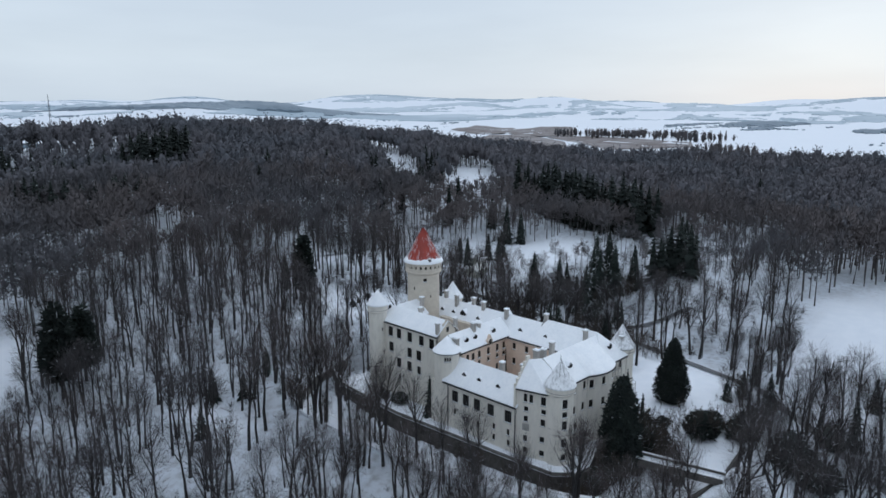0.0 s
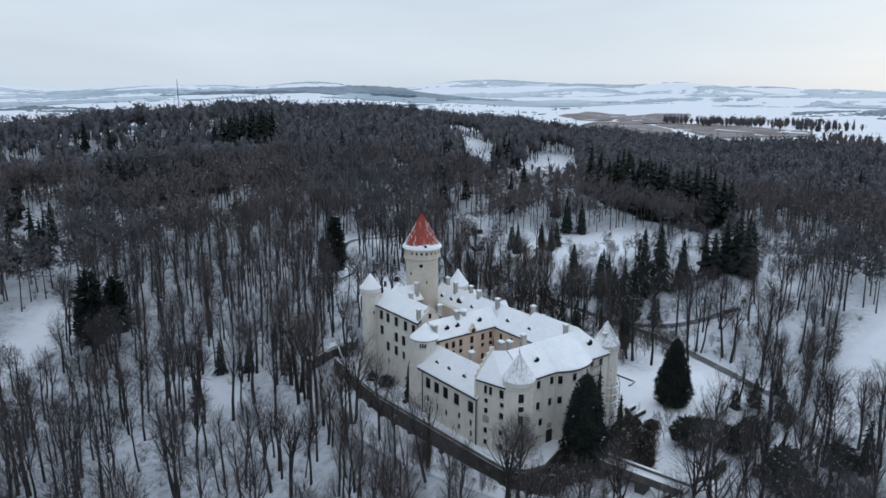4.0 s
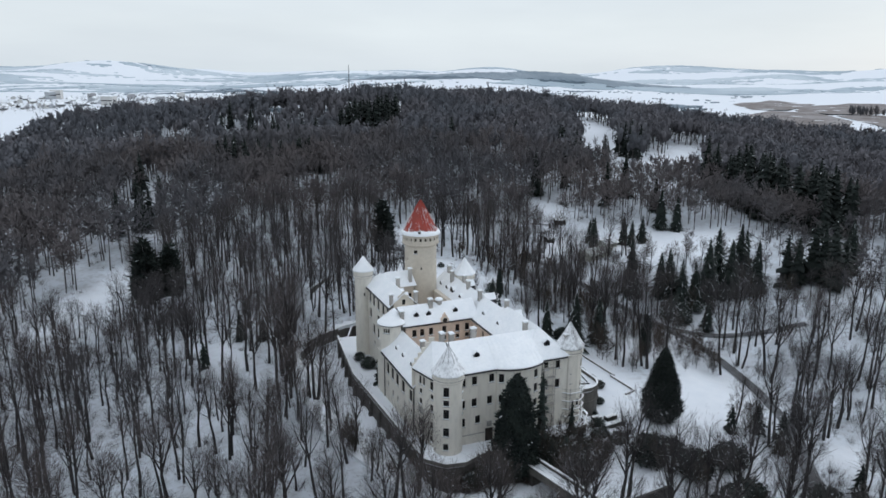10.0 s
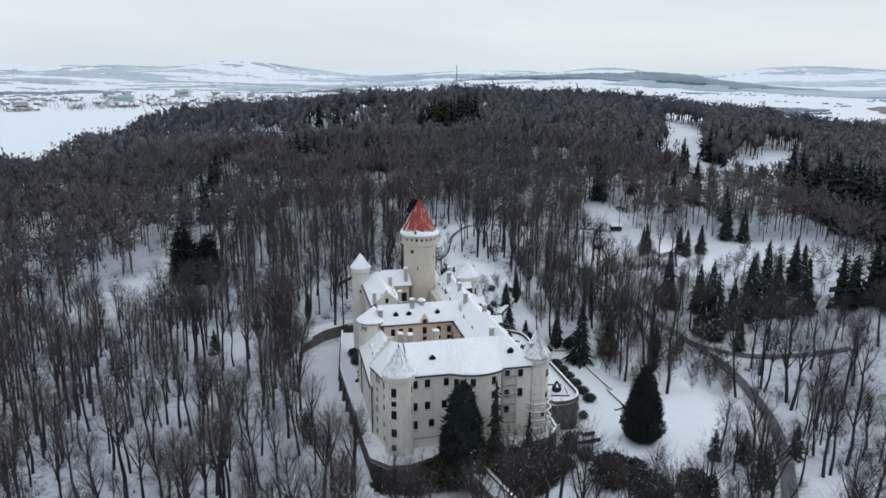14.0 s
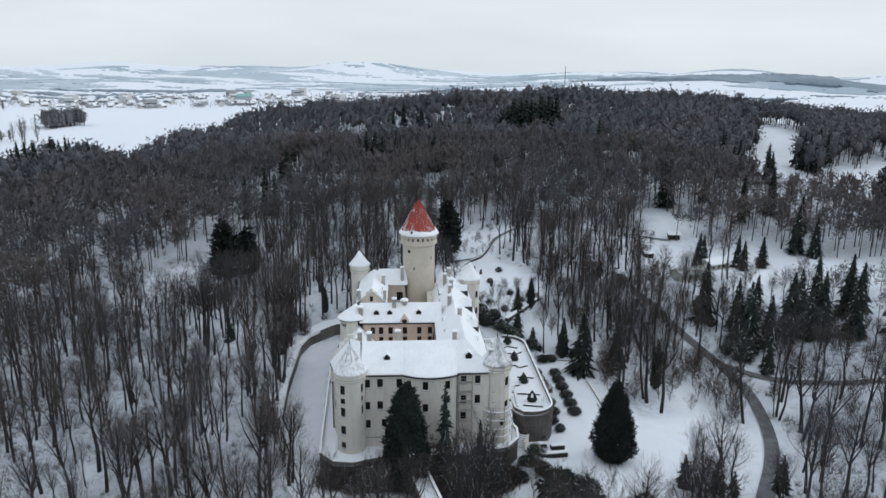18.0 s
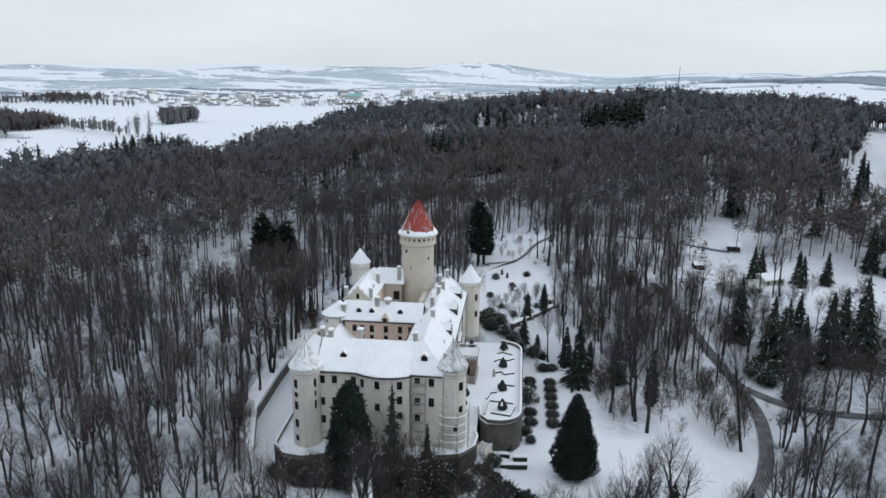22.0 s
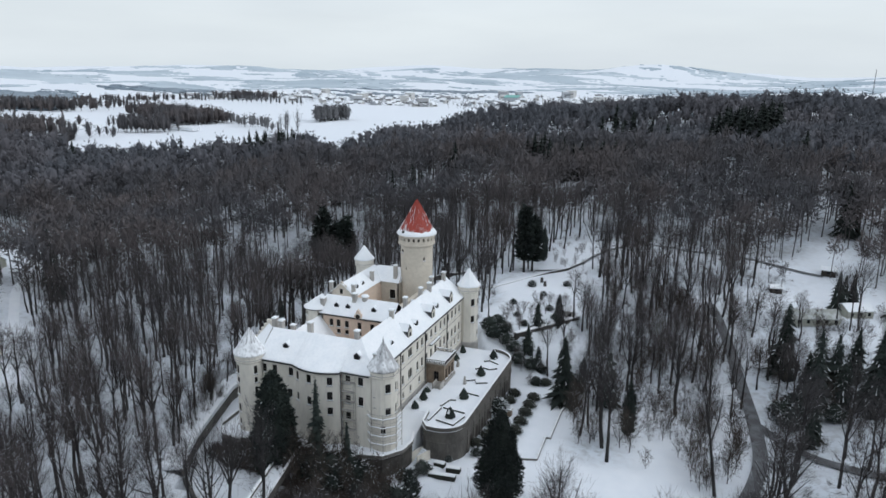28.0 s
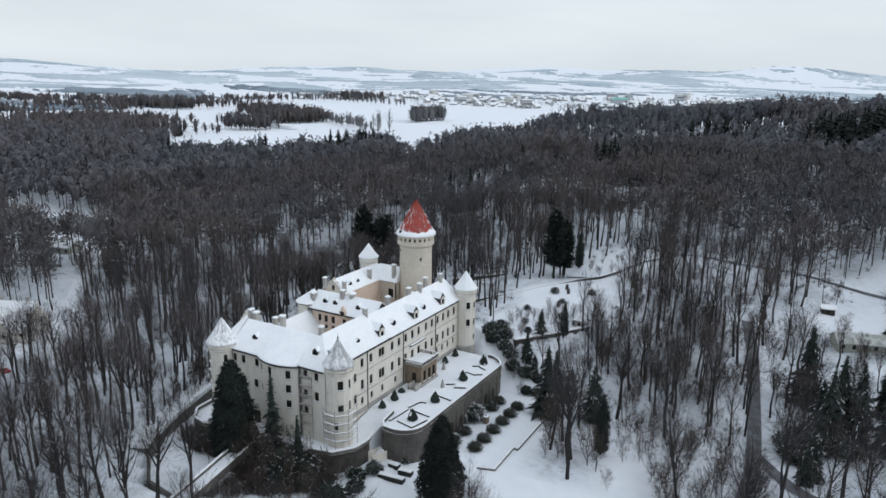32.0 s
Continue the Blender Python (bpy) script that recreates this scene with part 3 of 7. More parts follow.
def corner_tower(name, label, x, y, r, z0, ze, zt, neck, holes, n=32, oct_=False, rough=0.05, cone_mat=None):
    """A slim tower with a wider head and a snow-laden pointed roof."""
    t = thing(name, label, "tower", group="corner towers of the castle")
    line = Round(x, y, r, 22.5 if oct_ else 0, 360, 8 if oct_ else None)
    hs = [(line.angle(a), z, w, h) for a, z, w, h in holes]
    facade(line, z0, neck, hs, t, PLASTER)
    k = 8 if oct_ else n
    a0 = radians(22.5) if oct_ else 0
    part("head", Shape().turned([(r - 0.02, neck - 0.1), (r + 0.28, neck + 0.15), (r + 0.34, neck + 0.35), (r + 0.28, neck + 0.45), (r + 0.28, ze), (r + 0.1, ze)], k, x, y, a0=a0), PLASTER, t)
    part("string_course", Shape().turned([(r + 0.28, neck + 0.55), (r + 0.4, neck + 0.6), (r + 0.4, neck + 0.7), (r + 0.28, neck + 0.75)], k, x, y, a0=a0), PLASTER_GREY, t)
    ro = r + 0.55
    ring = [(x + ro * math.cos(a0 + 2 * math.pi * i / k), y + ro * math.sin(a0 + 2 * math.pi * i / k), ze) for i in range(k)]
    mid = [(x + ro * 0.62 * math.cos(a0 + 2 * math.pi * i / k), y + ro * 0.62 * math.sin(a0 + 2 * math.pi * i / k), ze + (zt - ze) * 0.33) for i in range(k)]
    apex = (x, y, zt - 0.15)
    faces = [(ring[i], ring[(i + 1) % k], mid[(i + 1) % k], mid[i]) for i in range(k)] + [(mid[i], mid[(i + 1) % k], apex) for i in range(k)]
    snow_roof(faces, t, thick=0.22, rough=rough, seed=x, cell=1.2, material=cone_mat)
    part("finial", Shape().turned([(0.1, zt), (0.16, zt + 0.25), (0.05, zt + 0.35), (0.03, zt + 1.0), (0.001, zt + 1.05)], 8, x, y), LEAD, t)
    return t, line


SLATE = mat("weathered_slate", (0.20, 0.20, 0.205), 0.7, (0.13, 0.13, 0.135), 0.8, 6)


def ribs(t, x, y, r, ze, zt, angles):
    """Bare metal ridges that show through the thin snow of a cone."""
    for a in angles:
        ca, sa = math.cos(radians(a)), math.sin(radians(a))
        s = Shape()
        p0, p1 = Vector((x + r * 0.62 * ca, y + r * 0.62 * sa, ze + (zt - ze) * 0.33 + 0.21)), Vector((x, y, zt + 0.12))
        p0 = p1 + (p0 - p1) * 0.9
        w = Vector((-sa, ca, 0)) * 0.055
        u = Vector((ca, sa, 1)) * 0.012
        s.add([p0 - w, p0 + w, p1 + w * 0.3, p1 - w * 0.3, p0 - w + u, p0 + w + u, p1 + w * 0.3 + u, p1 - w * 0.3 + u], [(4, 5, 6, 7), (0, 4, 7, 3), (1, 2, 6, 5), (0, 1, 5, 4)])
        part("roof_rib", s, SLATE, t)


small = (0.85, 1.0)
corner_tower("corner_tower", "slender round white tower beside the gallery wing", -16.4, 0.6, 2.35, -4, 21.3, 25.3, 19.4, [(-100, 15.0, 0.4, 0.8)])
t_ne, l_ne = corner_tower("corner_tower", "white polygonal tower with a snowy tent roof and a grey plinth", 14.5, 2.4, 2.75, -3, 16.6, 21.5, 14.9, [(-45, 12.3, 0.95, 1.75), (-45, 7.5, 0.95, 1.75), (0, 12.3, 0.85, 1.7), (0, 7.5, 0.85, 1.7), (0, 3.2, 0.8, 1.4)], oct_=True)
part("plinth", Shape().turned([(2.95, -3), (2.95, 0.7), (2.8, 0.9), (2.7, 0.9)], 32, 14.5, 2.4), PLASTER_GREY, t_ne)
t_sw, l_sw = corner_tower("corner_tower", "stout round white tower with a ribbed snowy cone", -15.2, -56.4, 2.95, -9, 14.75, 20.4, 13.1,
    [(-121, 11.5, 1.05, 1.85), (-121, 9.1, 1.05, 1.15), (-121, 6.7, 1.05, 1.8), (-121, 2.7, 1.1, 1.7), (-122, -0.6, 1.0, 1.3), (-34, 11.6, 0.7, 1.7), (-34, 9.3, 0.6, 1.1), (-34, 6.8, 0.6, 1.8)], cone_mat=THIN_SNOW)
ribs(t_sw, -15.2, -56.4, 3.5, 14.75, 20.4, (-150, -115, -75, -40, -20, 5))
t_se, l_se = corner_tower("corner_tower", "octagonal white tower with peeling lower plaster and a steep snowy roof", 15.0, -53.7, 2.82, -9, 15.0, 20.7, 13.4,
    [(-45, 11.4, 1.05, 1.75), (-45, 6.4, 1.05, 1.4), (-68, 2.3, 0.9, 1.5), (0, 11.4, 0.6, 1.7), (0, 6.6, 0.6, 1.8)], oct_=True, cone_mat=DUSTED_SLATE)
ribs(t_se, 15.0, -53.7, 3.25, 15.0, 20.7, (-112, -68, -45, -22, 22, 68, -90))
chimney(t_se, 13.6, -54.3, 15.3, 18.2, 0.8, 0.8)

# south wing with its bowed front
sw_ = thing("castle_wing", "white three-storey front wing with bowed bay and snow roof", "castle wing")
WALL_S = -56.3
tall = (1.02, 1.65)
s_line = Flat((-12.6, WALL_S), (-4.3, WALL_S))
facade(s_line, -9, 13.7, [(0.75, 11.6, *tall), (3.35, 11.7, *tall), (7.3, 11.7, *tall), (0.7, 6.7, *tall), (3.35, 6.8, *tall), (6.9, 6.8, *tall), (0.75, 2.6, 1.02, 1.7), (4.2, 2.8, 1.02, 1.6), (6.4, 0.2, 0.0001, 0.0001)][:8], sw_, PLASTER)
bow_c, bow_r = (1.2, -48.7), 9.4
bow_half = math.degrees(math.asin(5.45 / bow_r))
bow = Round(bow_c[0], bow_c[1], bow_r, -90 - bow_half, 2 * bow_half)
facade(bow, -9, 13.7, [(bow.angle(-90 + a), z, w, h) for a, z, w, h in ((-29, 11.5, 0.95, 1.75), (-7.5, 11.7, *tall), (21, 11.6, *tall), (-7.5, 6.8, *tall), (21, 8.4, *tall), (21, 5.0, 1.0, 1.5), (-29, 6.8, 0.9, 1.6))], sw_, PLASTER)
s_line2 = Flat((6.65, WALL_S + 0.4), (13.2, WALL_S + 0.4))
facade(s_line2, -9, 13.7, [(1.3, 12.0, *tall), (4.2, 12.0, *tall), (1.3, 7.6, *tall), (4.2, 7.6, 1.02, 1.8), (1.3, 3.9, 1.0, 1.5)], sw_, PLASTER)
sc = Flat((-19.5, -48.3), (-17.7, -55.4))
facade(sc, -9, 13.0, [(2.0, 11.1, 0.75, 1.7), (3.3, 11.1, 0.75, 1.7), (6.1, 11.1, 1.0, 1.75), (2.2, 8.6, 0.85, 1.0), (6.2, 8.7, 0.95, 1.0), (2.15, 6.3, 0.85, 1.2), (6.1, 6.2, 0.95, 1.4), (2.1, 1.7, 0.85, 1.3), (6.0, 2.3, 0.95, 1.2), (2.1, -1.0, 0.85, 1.2), (6.0, -0.9, 1.0, 1.2)], sw_, PLASTER)
part("niche", Shape().box(1.4, 3.0, -0.05, 0.06, 3.6, 5.2, 0, sc.frame_at(0, 0, 0)), PLASTER_GREY, sw_, "blind grey stone panel")
back_s = Flat((3.4, -45.0), (-11.0, -45.0))
facade(back_s, -3, 13.7, [(i, z, 0.9, 1.5) for i in (2, 5, 8, 11) for z in (7.8, 11.6)], sw_, PLASTER_PINK)
part("wall", Shape().box(-19.4, -11.0, -48.7, -48.3, -3, 13.2), PLASTER, sw_)
eave_s = [(-13.1, -56.8, 13.7), (-4.5, -56.8, 13.7)] + [(bow_c[0] + (bow_r + 0.5) * math.sin(radians(a)), bow_c[1] - (bow_r + 0.5) * math.cos(radians(a)), 13.7) for a in np.linspace(-bow_half + 3, bow_half - 3, 11)] + [(6.6, -56.4, 13.7), (13.6, -56.3, 13.7)]
r0, r1, r2 = (-15.6, -48.3, 18.3), (-13.4, -50.3, 18.4), (8.4, -50.6, 18.6)
faces = [(*[eave_s[i], eave_s[i + 1]], tuple(np.array(r1) + (np.array(r2) - r1) * np.clip((eave_s[i + 1][0] + 13.4) / 21.8, 0, 1)), tuple(np.array(r1) + (np.array(r2) - r1) * np.clip((eave_s[i][0] + 13.4) / 21.8, 0, 1))) for i in range(len(eave_s) - 1)]
faces = [tuple(dict.fromkeys(tuple(round(float(c), 3) for c in p) for p in f)) for f in faces]
faces += [((-20.1, -48.3, 13.1), (-18.2, -55.7, 13.1), r1, r0), ((-18.2, -55.7, 13.1), (-13.1, -56.8, 13.7), r1)]
faces += [((13.6, -56.3, 13.7), (13.9, -44.5, 13.7), r2), (r2, (3.0, -44.6, 13.7), (-11.4, -44.6, 13.7), r1), (r1, (-11.4, -44.6, 13.7), (-11.4, -48.3, 14.4), r0), (r2, (13.9, -44.5, 13.7), (3.0, -44.6, 13.7))]
snow_roof(faces, sw_, seed=3)
eave_line(sw_, [(-12.6, WALL_S), (-4.4, WALL_S)] + [p[:2] for p in [tuple(bow.point(bow.length * i / 10, 0, 0)) for i in range(11)]] + [(6.65, WALL_S + 0.4), (13.0, WALL_S + 0.4)], 13.42)
eave_line(sw_, [(-19.5, -48.3), (-17.7, -55.4)], 12.8)
drainpipe(sw_, -12.35, WALL_S - 0.15, -3, 13.5)
drainpipe(sw_, 6.5, WALL_S - 0.1, -3, 13.5)
part("string_course", Shape().box(-12.6, -4.3, WALL_S - 0.1, WALL_S, -0.5, -0.3), PLASTER_GREY, sw_)
door = Shape().box(-6.6, -4.9, WALL_S - 0.12, WALL_S + 0.02, -2.6, 0.4)
part("door", door, DARK, sw_, "dark wooden arched gate")
part("coat_of_arms", Shape().box(-6.3, -5.2, WALL_S - 0.2, WALL_S + 0.02, 0.8, 2.0), PLASTER_GREY, sw_)
# stepped gable and its chimneys
pts = [(-20.0, -48.3, 8.6), (-20.0, -48.3, 14.0)]
for i in range(5):
    x = -19.4 + i * 0.8
    pts += [(x, -48.3, 14.0 + i * 1.05), (x, -48.3, 15.05 + i * 1.05)] if i else [(x, -48.3, 14.0), (x, -48.3, 15.05)]
pts += [(-15.0, -48.3, 19.2), (-15.0, -48.3, 18.2), (-11.0, -48.3, 14.4), (-11.0, -48.3, 8.6)]
gable_wall(pts, 0.5, (0, 1, 0), sw_)
chimney(sw_, -13.6, -48.9, 16, 20.4, 0.9, 1.2)
chimney(sw_, -11.6, -49.3, 16, 20.2, 0.9, 1.2)
chimney(sw_, -5.6, -47.4, 15, 19.9, 1.1, 0.9)
chimney(sw_, 6.5, -48.6, 17, 20.1, 0.9, 0.9)
dormer(sw_, -7.8, -54.1, 15.35, -90, 1.15, 1.15)
dormer(sw_, 9.1, -54.0, 15.6, -90, 1.15, 1.15)

# east wing towards the terrace
ew = thing("castle_wing", "long white garden wing with tall windows and big dormers", "castle wing")
EX = 13.4
e_line = Flat((EX, -52.0), (EX, 1.0))
ys_top = [-43.4, -40.1, -36.5, -35.4, -31.6, -28.7, -25.8, -22.8, -19.9, -16.4, -13.5, -10.7, -7.8, -5.1, -2.1]
e_holes = [(y + 52, 11.2, 1.0, 1.8) for y in ys_top] + [(y + 52, 6.1, 1.0, 2.0) for y in ys_top if not -23 < y < -19.5]
e_holes += [(-22.8 + 52, 5.4, 1.1, 3.2), (-19.85 + 52, 5.4, 1.1, 3.2)]
e_holes += [(y + 52, 2.3, 0.8, 1.4) for y in (-43.5, -39.9, -35.7, -30.3, -25.7)] + [(y + 52, 2.8, 0.8, 1.5) for y in (-13.8, -10.9, -8.1, -5.3, -2.3)]
e_holes += [(-46.0 + 52, 8.6, 0.9, 1.7), (-46.0 + 52, 3.5, 0.9, 1.9)]
facade(e_line, -9, 13.7, e_holes, ew, PLASTER)
w_line = Flat((3.4, -19.0), (3.4, -46.0))
facade(w_line, -3, 14.2, [(u, z, 0.9, 1.5) for u in (10.5, 14.5, 18.0, 22.0) for z in (8.0, 12.0)], ew, PLASTER_PINK)
part("wall", Shape().box(3.4, 3.8, -19.0, 1.0, -3, 14.0), PLASTER_PINK, ew)
gable_wall([(3.4, 1.0, -3), (13.4, 1.0, -3), (13.4, 1.0, 13.6), (8.2, 1.0, 18.2), (3.4, 1.0, 13.6)], 0.4, (0, -1, 0), ew)
snow_roof(ridge_faces(3.4, EX, -34.5, 1.2, 13.7, 18.3, "y", 0, 0, 0.5, 8.0), ew, seed=9)
snow_roof(ridge_faces(3.4, EX, -55.2, -33.5, 13.75, 19.2, "y", 5.0, 3.2, 0.5, 8.5), ew, seed=12)
eave_line(ew, [(EX, -51), (EX, 0.8)], 13.42)
eave_line(ew, [(3.4, -27), (3.4, -45)], 13.85)
for y in (-41.6, -27.0, -11.9):
    drainpipe(ew, EX + 0.14, y, -0.3, 13.4)
part("string_course", Shape().box(EX, EX + 0.1, -47, 0.5, 3.95, 4.15), PLASTER_GREY, ew)
part("string_course", Shape().box(EX, EX + 0.08, -47, 0.5, 8.85, 9.0), PLASTER_GREY, ew)
part("plinth", Shape().box(EX, EX + 0.14, -47, 0.5, -0.4, 0.6), PLASTER_GREY, ew)
part("canopy", Shape().box(EX, EX + 0.7, -24.2, -17.6, 8.5, 8.7).box(EX, EX + 0.65, -24.1, -17.7, 8.7, 8.85, 1), [LEAD, SNOW_ROOF], ew, "dark ledge over the balcony doors")
for y, z in ((-42.9, 15.2), (-28.8, 15.2), (-15.2, 15.2)):
    dormer(ew, 12.15, y, z - 0.35, 0, 1.1, 1.1)
for y in (-35.2, -20.5, -7.5):
    dormer(ew, 13.0, y, 14.3, 0, 1.9, 2.6, 3.4)
    part("gable_front", Shape().box(13.0, 13.1, y - 1.0, y - 0.55, 14.0, 16.2).box(13.0, 13.1, y + 0.55, y + 1.0, 14.0, 16.2).box(13.0, 13.1, y - 0.55, y + 0.55, 15.9, 16.6), PLASTER, ew)
for y, w in ((-2.4, 1.1), (-6.7, 1.1), (-10.2, 1.7), (-15.7, 1.1), (-22.0, 1.0), (-30.1, 1.1), (-38.0, 1.1)):
    dormer(ew, 5.0, y, 15.0, 180, w, w)
for x, y, z in ((8.3, -0.9, 20.6), (6.9, -6.3, 20.6), (8.3, -11.4, 20.5), (7.6, -15.6, 20.3), (7.0, -24.0, 20.2), (8.6, -35.6, 20.9)):
    chimney(ew, x, y, 16.5, z, 0.9, 0.9)

# north cross wing over the court
nw = thing("castle_wing", "peach court wing with a clock dormer and snow-covered roof", "castle wing")
c_line = Flat((-14.5, -27.2), (3.4, -27.2))
cu = [-11.8, -9.8, -7.5, -4.0, -0.5, 2.1]
facade(c_line, -3, 14.3, [(x + 14.5, 12.1, 0.95, 1.65) for x in cu] + [(x + 14.5, 10.0, 0.9, 1.0) for x in cu[1:]] + [(x + 14.5, 7.0, 0.9, 1.5) for x in cu[1:]], nw, PLASTER_PINK)
part("wall", Shape().box(-14.5, 3.4, -20.1, -19.7, -3, 14.3), PLASTER_PINK, nw)
snow_roof(ridge_faces(-14.5, 4.5, -27.2, -19.7, 14.3, 18.0, "x", 0, 0, 0.5, -23.6), nw, seed=21)
gable_wall([(-14.5, -27.2, -3), (-14.5, -19.7, -3), (-14.5, -19.7, 14.3), (-14.5, -23.6, 17.8), (-14.5, -27.2, 14.3)], 0.4, (1, 0, 0), nw)
eave_line(nw, [(-14.5, -27.2), (3.3, -27.2)], 14.0)
for x in (-10.9, -7.7, -0.6):
    dormer(nw, x, -26.1, 15.4, -90, 1.1, 1.15)
clock = Shape()
cl = [(-5.1, 13.6), (-3.1, 13.6), (-3.1, 15.0), (-3.5, 15.5), (-3.7, 16.0), (-4.1, 16.6), (-4.5, 16.0), (-4.7, 15.5), (-5.1, 15.0)]
n = len(cl)
clock.add([(x, -27.75, z) for x, z in cl] + [(x, -27.15, z) for x, z in cl], [tuple(range(n)), tuple(range(2 * n - 1, n - 1, -1))] + [(i, i + n, (i + 1) % n + n, (i + 1) % n) for i in range(n)])
ck = part("clock_dormer", clock, PLASTER_PINK, nw, "scrolled peach gable with a round dark clock")
face_ = Shape().turned([(0.62, 0), (0.62, 0.08), (0.001, 0.08)], 20)
put("clock_face", face_.mesh("clock_face", DARK), ck, at=Matrix.Translation((-4.1, -27.75, 14.75)) @ Matrix.Rotation(radians(90), 4, "X"))
ringc = Shape().turned([(0.62, 0), (0.78, 0), (0.78, 0.1), (0.62, 0.1)], 20)
put("clock_ring", ringc.mesh("clock_ring", PLASTER), ck, at=Matrix.Translation((-4.1, -27.75, 14.75)) @ Matrix.Rotation(radians(90), 4, "X"))
chimney(nw, -6.6, -24.3, 16.8, 19.6, 1.0, 1.0)
part("cupola", Shape().turned([(0.8, 17.2), (0.8, 18.7), (1.0, 18.75)], 8, -4.1, -23.6), PLASTER_GREY, nw)
part("cupola_snow", Shape().turned([(1.05, 18.72), (1.0, 18.95), (0.6, 19.2), (0.001, 19.35)], 12, -4.1, -23.6), SNOW_ROOF, nw, smooth=True)
part("ivy", Shape().turned([(0.5, -3), (0.55, 4), (0.35, 11), (0.25, 14), (0.001, 14.4)], 7, 2.9, -26.9), DARK, nw, "dry dark creeper climbing in the court corner")

# west wing, low
ww = thing("castle_wing", "low white west wing with five broad mullioned windows", "castle wing")
wl_ = Flat((-19.6, -26.5), (-19.6, -48.3))
facade(wl_, -9, 8.4, [(-y - 26.5, 5.6, 1.75, 2.5) for y in (-30.1, -33.5, -36.9, -41.0, -46.0)] + [(-y - 26.5, z, 0.7, 1.3) for y, z in ((-30.1, 1.8), (-33.8, 0.9), (-37.2, 0.9), (-42.0, 2.0), (-46.1, 1.9), (-42.0, -0.6), (-46.2, -0.6))], ww, PLASTER)
wc = Flat((-11.0, -45.0), (-11.0, -27.2))
facade(wc, -3, 9.0, [(u, z, 0.9, 1.5) for u in (3, 7, 11, 15) for z in (3.0, 6.8)], ww, PLASTER_PINK)
snow_roof(ridge_faces(-19.6, -11.0, -48.3, -26.6, 8.5, 13.4, "y", 0, 0, 0.4, -15.1), ww, seed=31)
eave_line(ww, [(-19.6, -26.6), (-19.6, -48.2)], 8.2)
gable_wall([(-19.6, -26.6, -3), (-11.0, -26.6, -3), (-11.0, -26.6, 8.5), (-15.1, -26.6, 13.2), (-19.6, -26.6, 8.5)], 0.4, (0, -1, 0), ww)
drainpipe(ww, -19.75, -48.1, -2.5, 8.4)
drainpipe(ww, -19.75, -28.0, -2.5, 8.4)
for y in (-31.5, -36.1, -41.7):
    dormer(ww, -18.0, y, 9.9, 180, 1.1, 1.05)
chimney(ww, -14.6, -40.2, 12, 15.6, 1.0, 1.0)
chimney(ww, -12.6, -44.6, 11, 15.6, 0.9, 0.9)

# north-west wing beside the great tower
gw = thing("castle_wing", "tall white gallery wing with shuttered windows and a scrolled gable", "castle wing")
gl = Flat((-15.8, 0.0), (-15.8, -21.0))
big = (1.55, 2.35)
facade(gl, -6, 17.1, [(-y, 14.7, *big) for y in (-3.6, -6.8, -10.8, -15.0, -18.6)] + [(-y, 10.5, *big) for y in (-3.8, -10.7, -14.1)] + [(-y, 6.8, *big) for y in (-6.7, -10.6)] + [(9.0, 9.2, 0.3, 0.9), (14.1, 6.6, 1.2, 1.9), (7.0, 3.0, 0.7, 1.2)], gw, PLASTER)
part("wall", Shape().box(-9.1, -8.7, -20.6, -4.6, -3, 17.0), PLASTER_PINK, gw)
gi = Flat((-8.9, -4.6), (-3.4, -4.6))
facade(gi, 2, 16.9, [(3.6, 13.6, 1.5, 2.3), (3.6, 9.0, 1.3, 1.9)], gw, PLASTER_TOWER)
part("wall", Shape().box(-3.8, -3.4, -4.6, 1.2, 2, 16.9), PLASTER_TOWER, gw)
part("wall", Shape().box(-15.8, -3.4, 0.8, 1.2, -3, 16.9), PLASTER, gw)
snow_roof(ridge_faces(-15.8, -8.8, -20.6, 1.2, 17.1, 20.4, "y", 0, 3.0, 0.4, -12.2), gw, seed=41)
snow_roof(ridge_faces(-13.5, -3.5, -4.8, 1.2, 17.0, 20.5, "x", 3.0, 0.6, 0.4, -1.6), gw, seed=44)
eave_line(gw, [(-15.8, -0.2), (-15.8, -21.0)], 16.8)
pts = [(-15.8, -20.8, 12), (-15.8, -20.8, 17.6), (-14.9, -20.8, 17.6), (-14.7, -20.8, 18.5), (-13.9, -20.8, 18.8), (-13.6, -20.8, 19.8), (-12.9, -20.8, 20.1), (-12.3, -20.8, 21.0), (-11.7, -20.8, 20.1), (-11.0, -20.8, 19.8), (-10.7, -20.8, 18.8), (-9.9, -20.8, 18.5), (-9.6, -20.8, 17.6), (-8.7, -20.8, 17.6), (-8.7, -20.8, 12)]
gable_wall(pts, 0.5, (0, 1, 0), gw, PLASTER_TOWER)
part("gable_window", Shape().box(-12.7, -11.9, -20.86, -20.78, 17.6, 18.9), GLASS, gw)
for x in (-15.4, -9.0):
    chimney(gw, x, -20.4, 16.8, 20.6, 0.8, 0.8)
chimney(gw, -4.6, -4.0, 17.2, 21.9, 0.9, 0.9)
chimney(gw, -9.6, -8.5, 17.6, 21.0, 0.9, 0.9)
dormer(gw, -9.7, -13.5, 17.7, 0, 1.1, 1.1)
dormer(gw, -9.7, -16.8, 17.7, 0, 1.1, 1.1)
part("yard_wall", Shape().box(2.0, 3.3, -19.7, -4.4, 8, 15.0).box(-8.7, -3.4, -10.2, -9.8, 6, 12.5), PLASTER_TOWER, gw)
part("yard_floor", Shape().box(-8.7, 3.4, -19.7, 1.0, -3, 6.0), SNOW, gw)

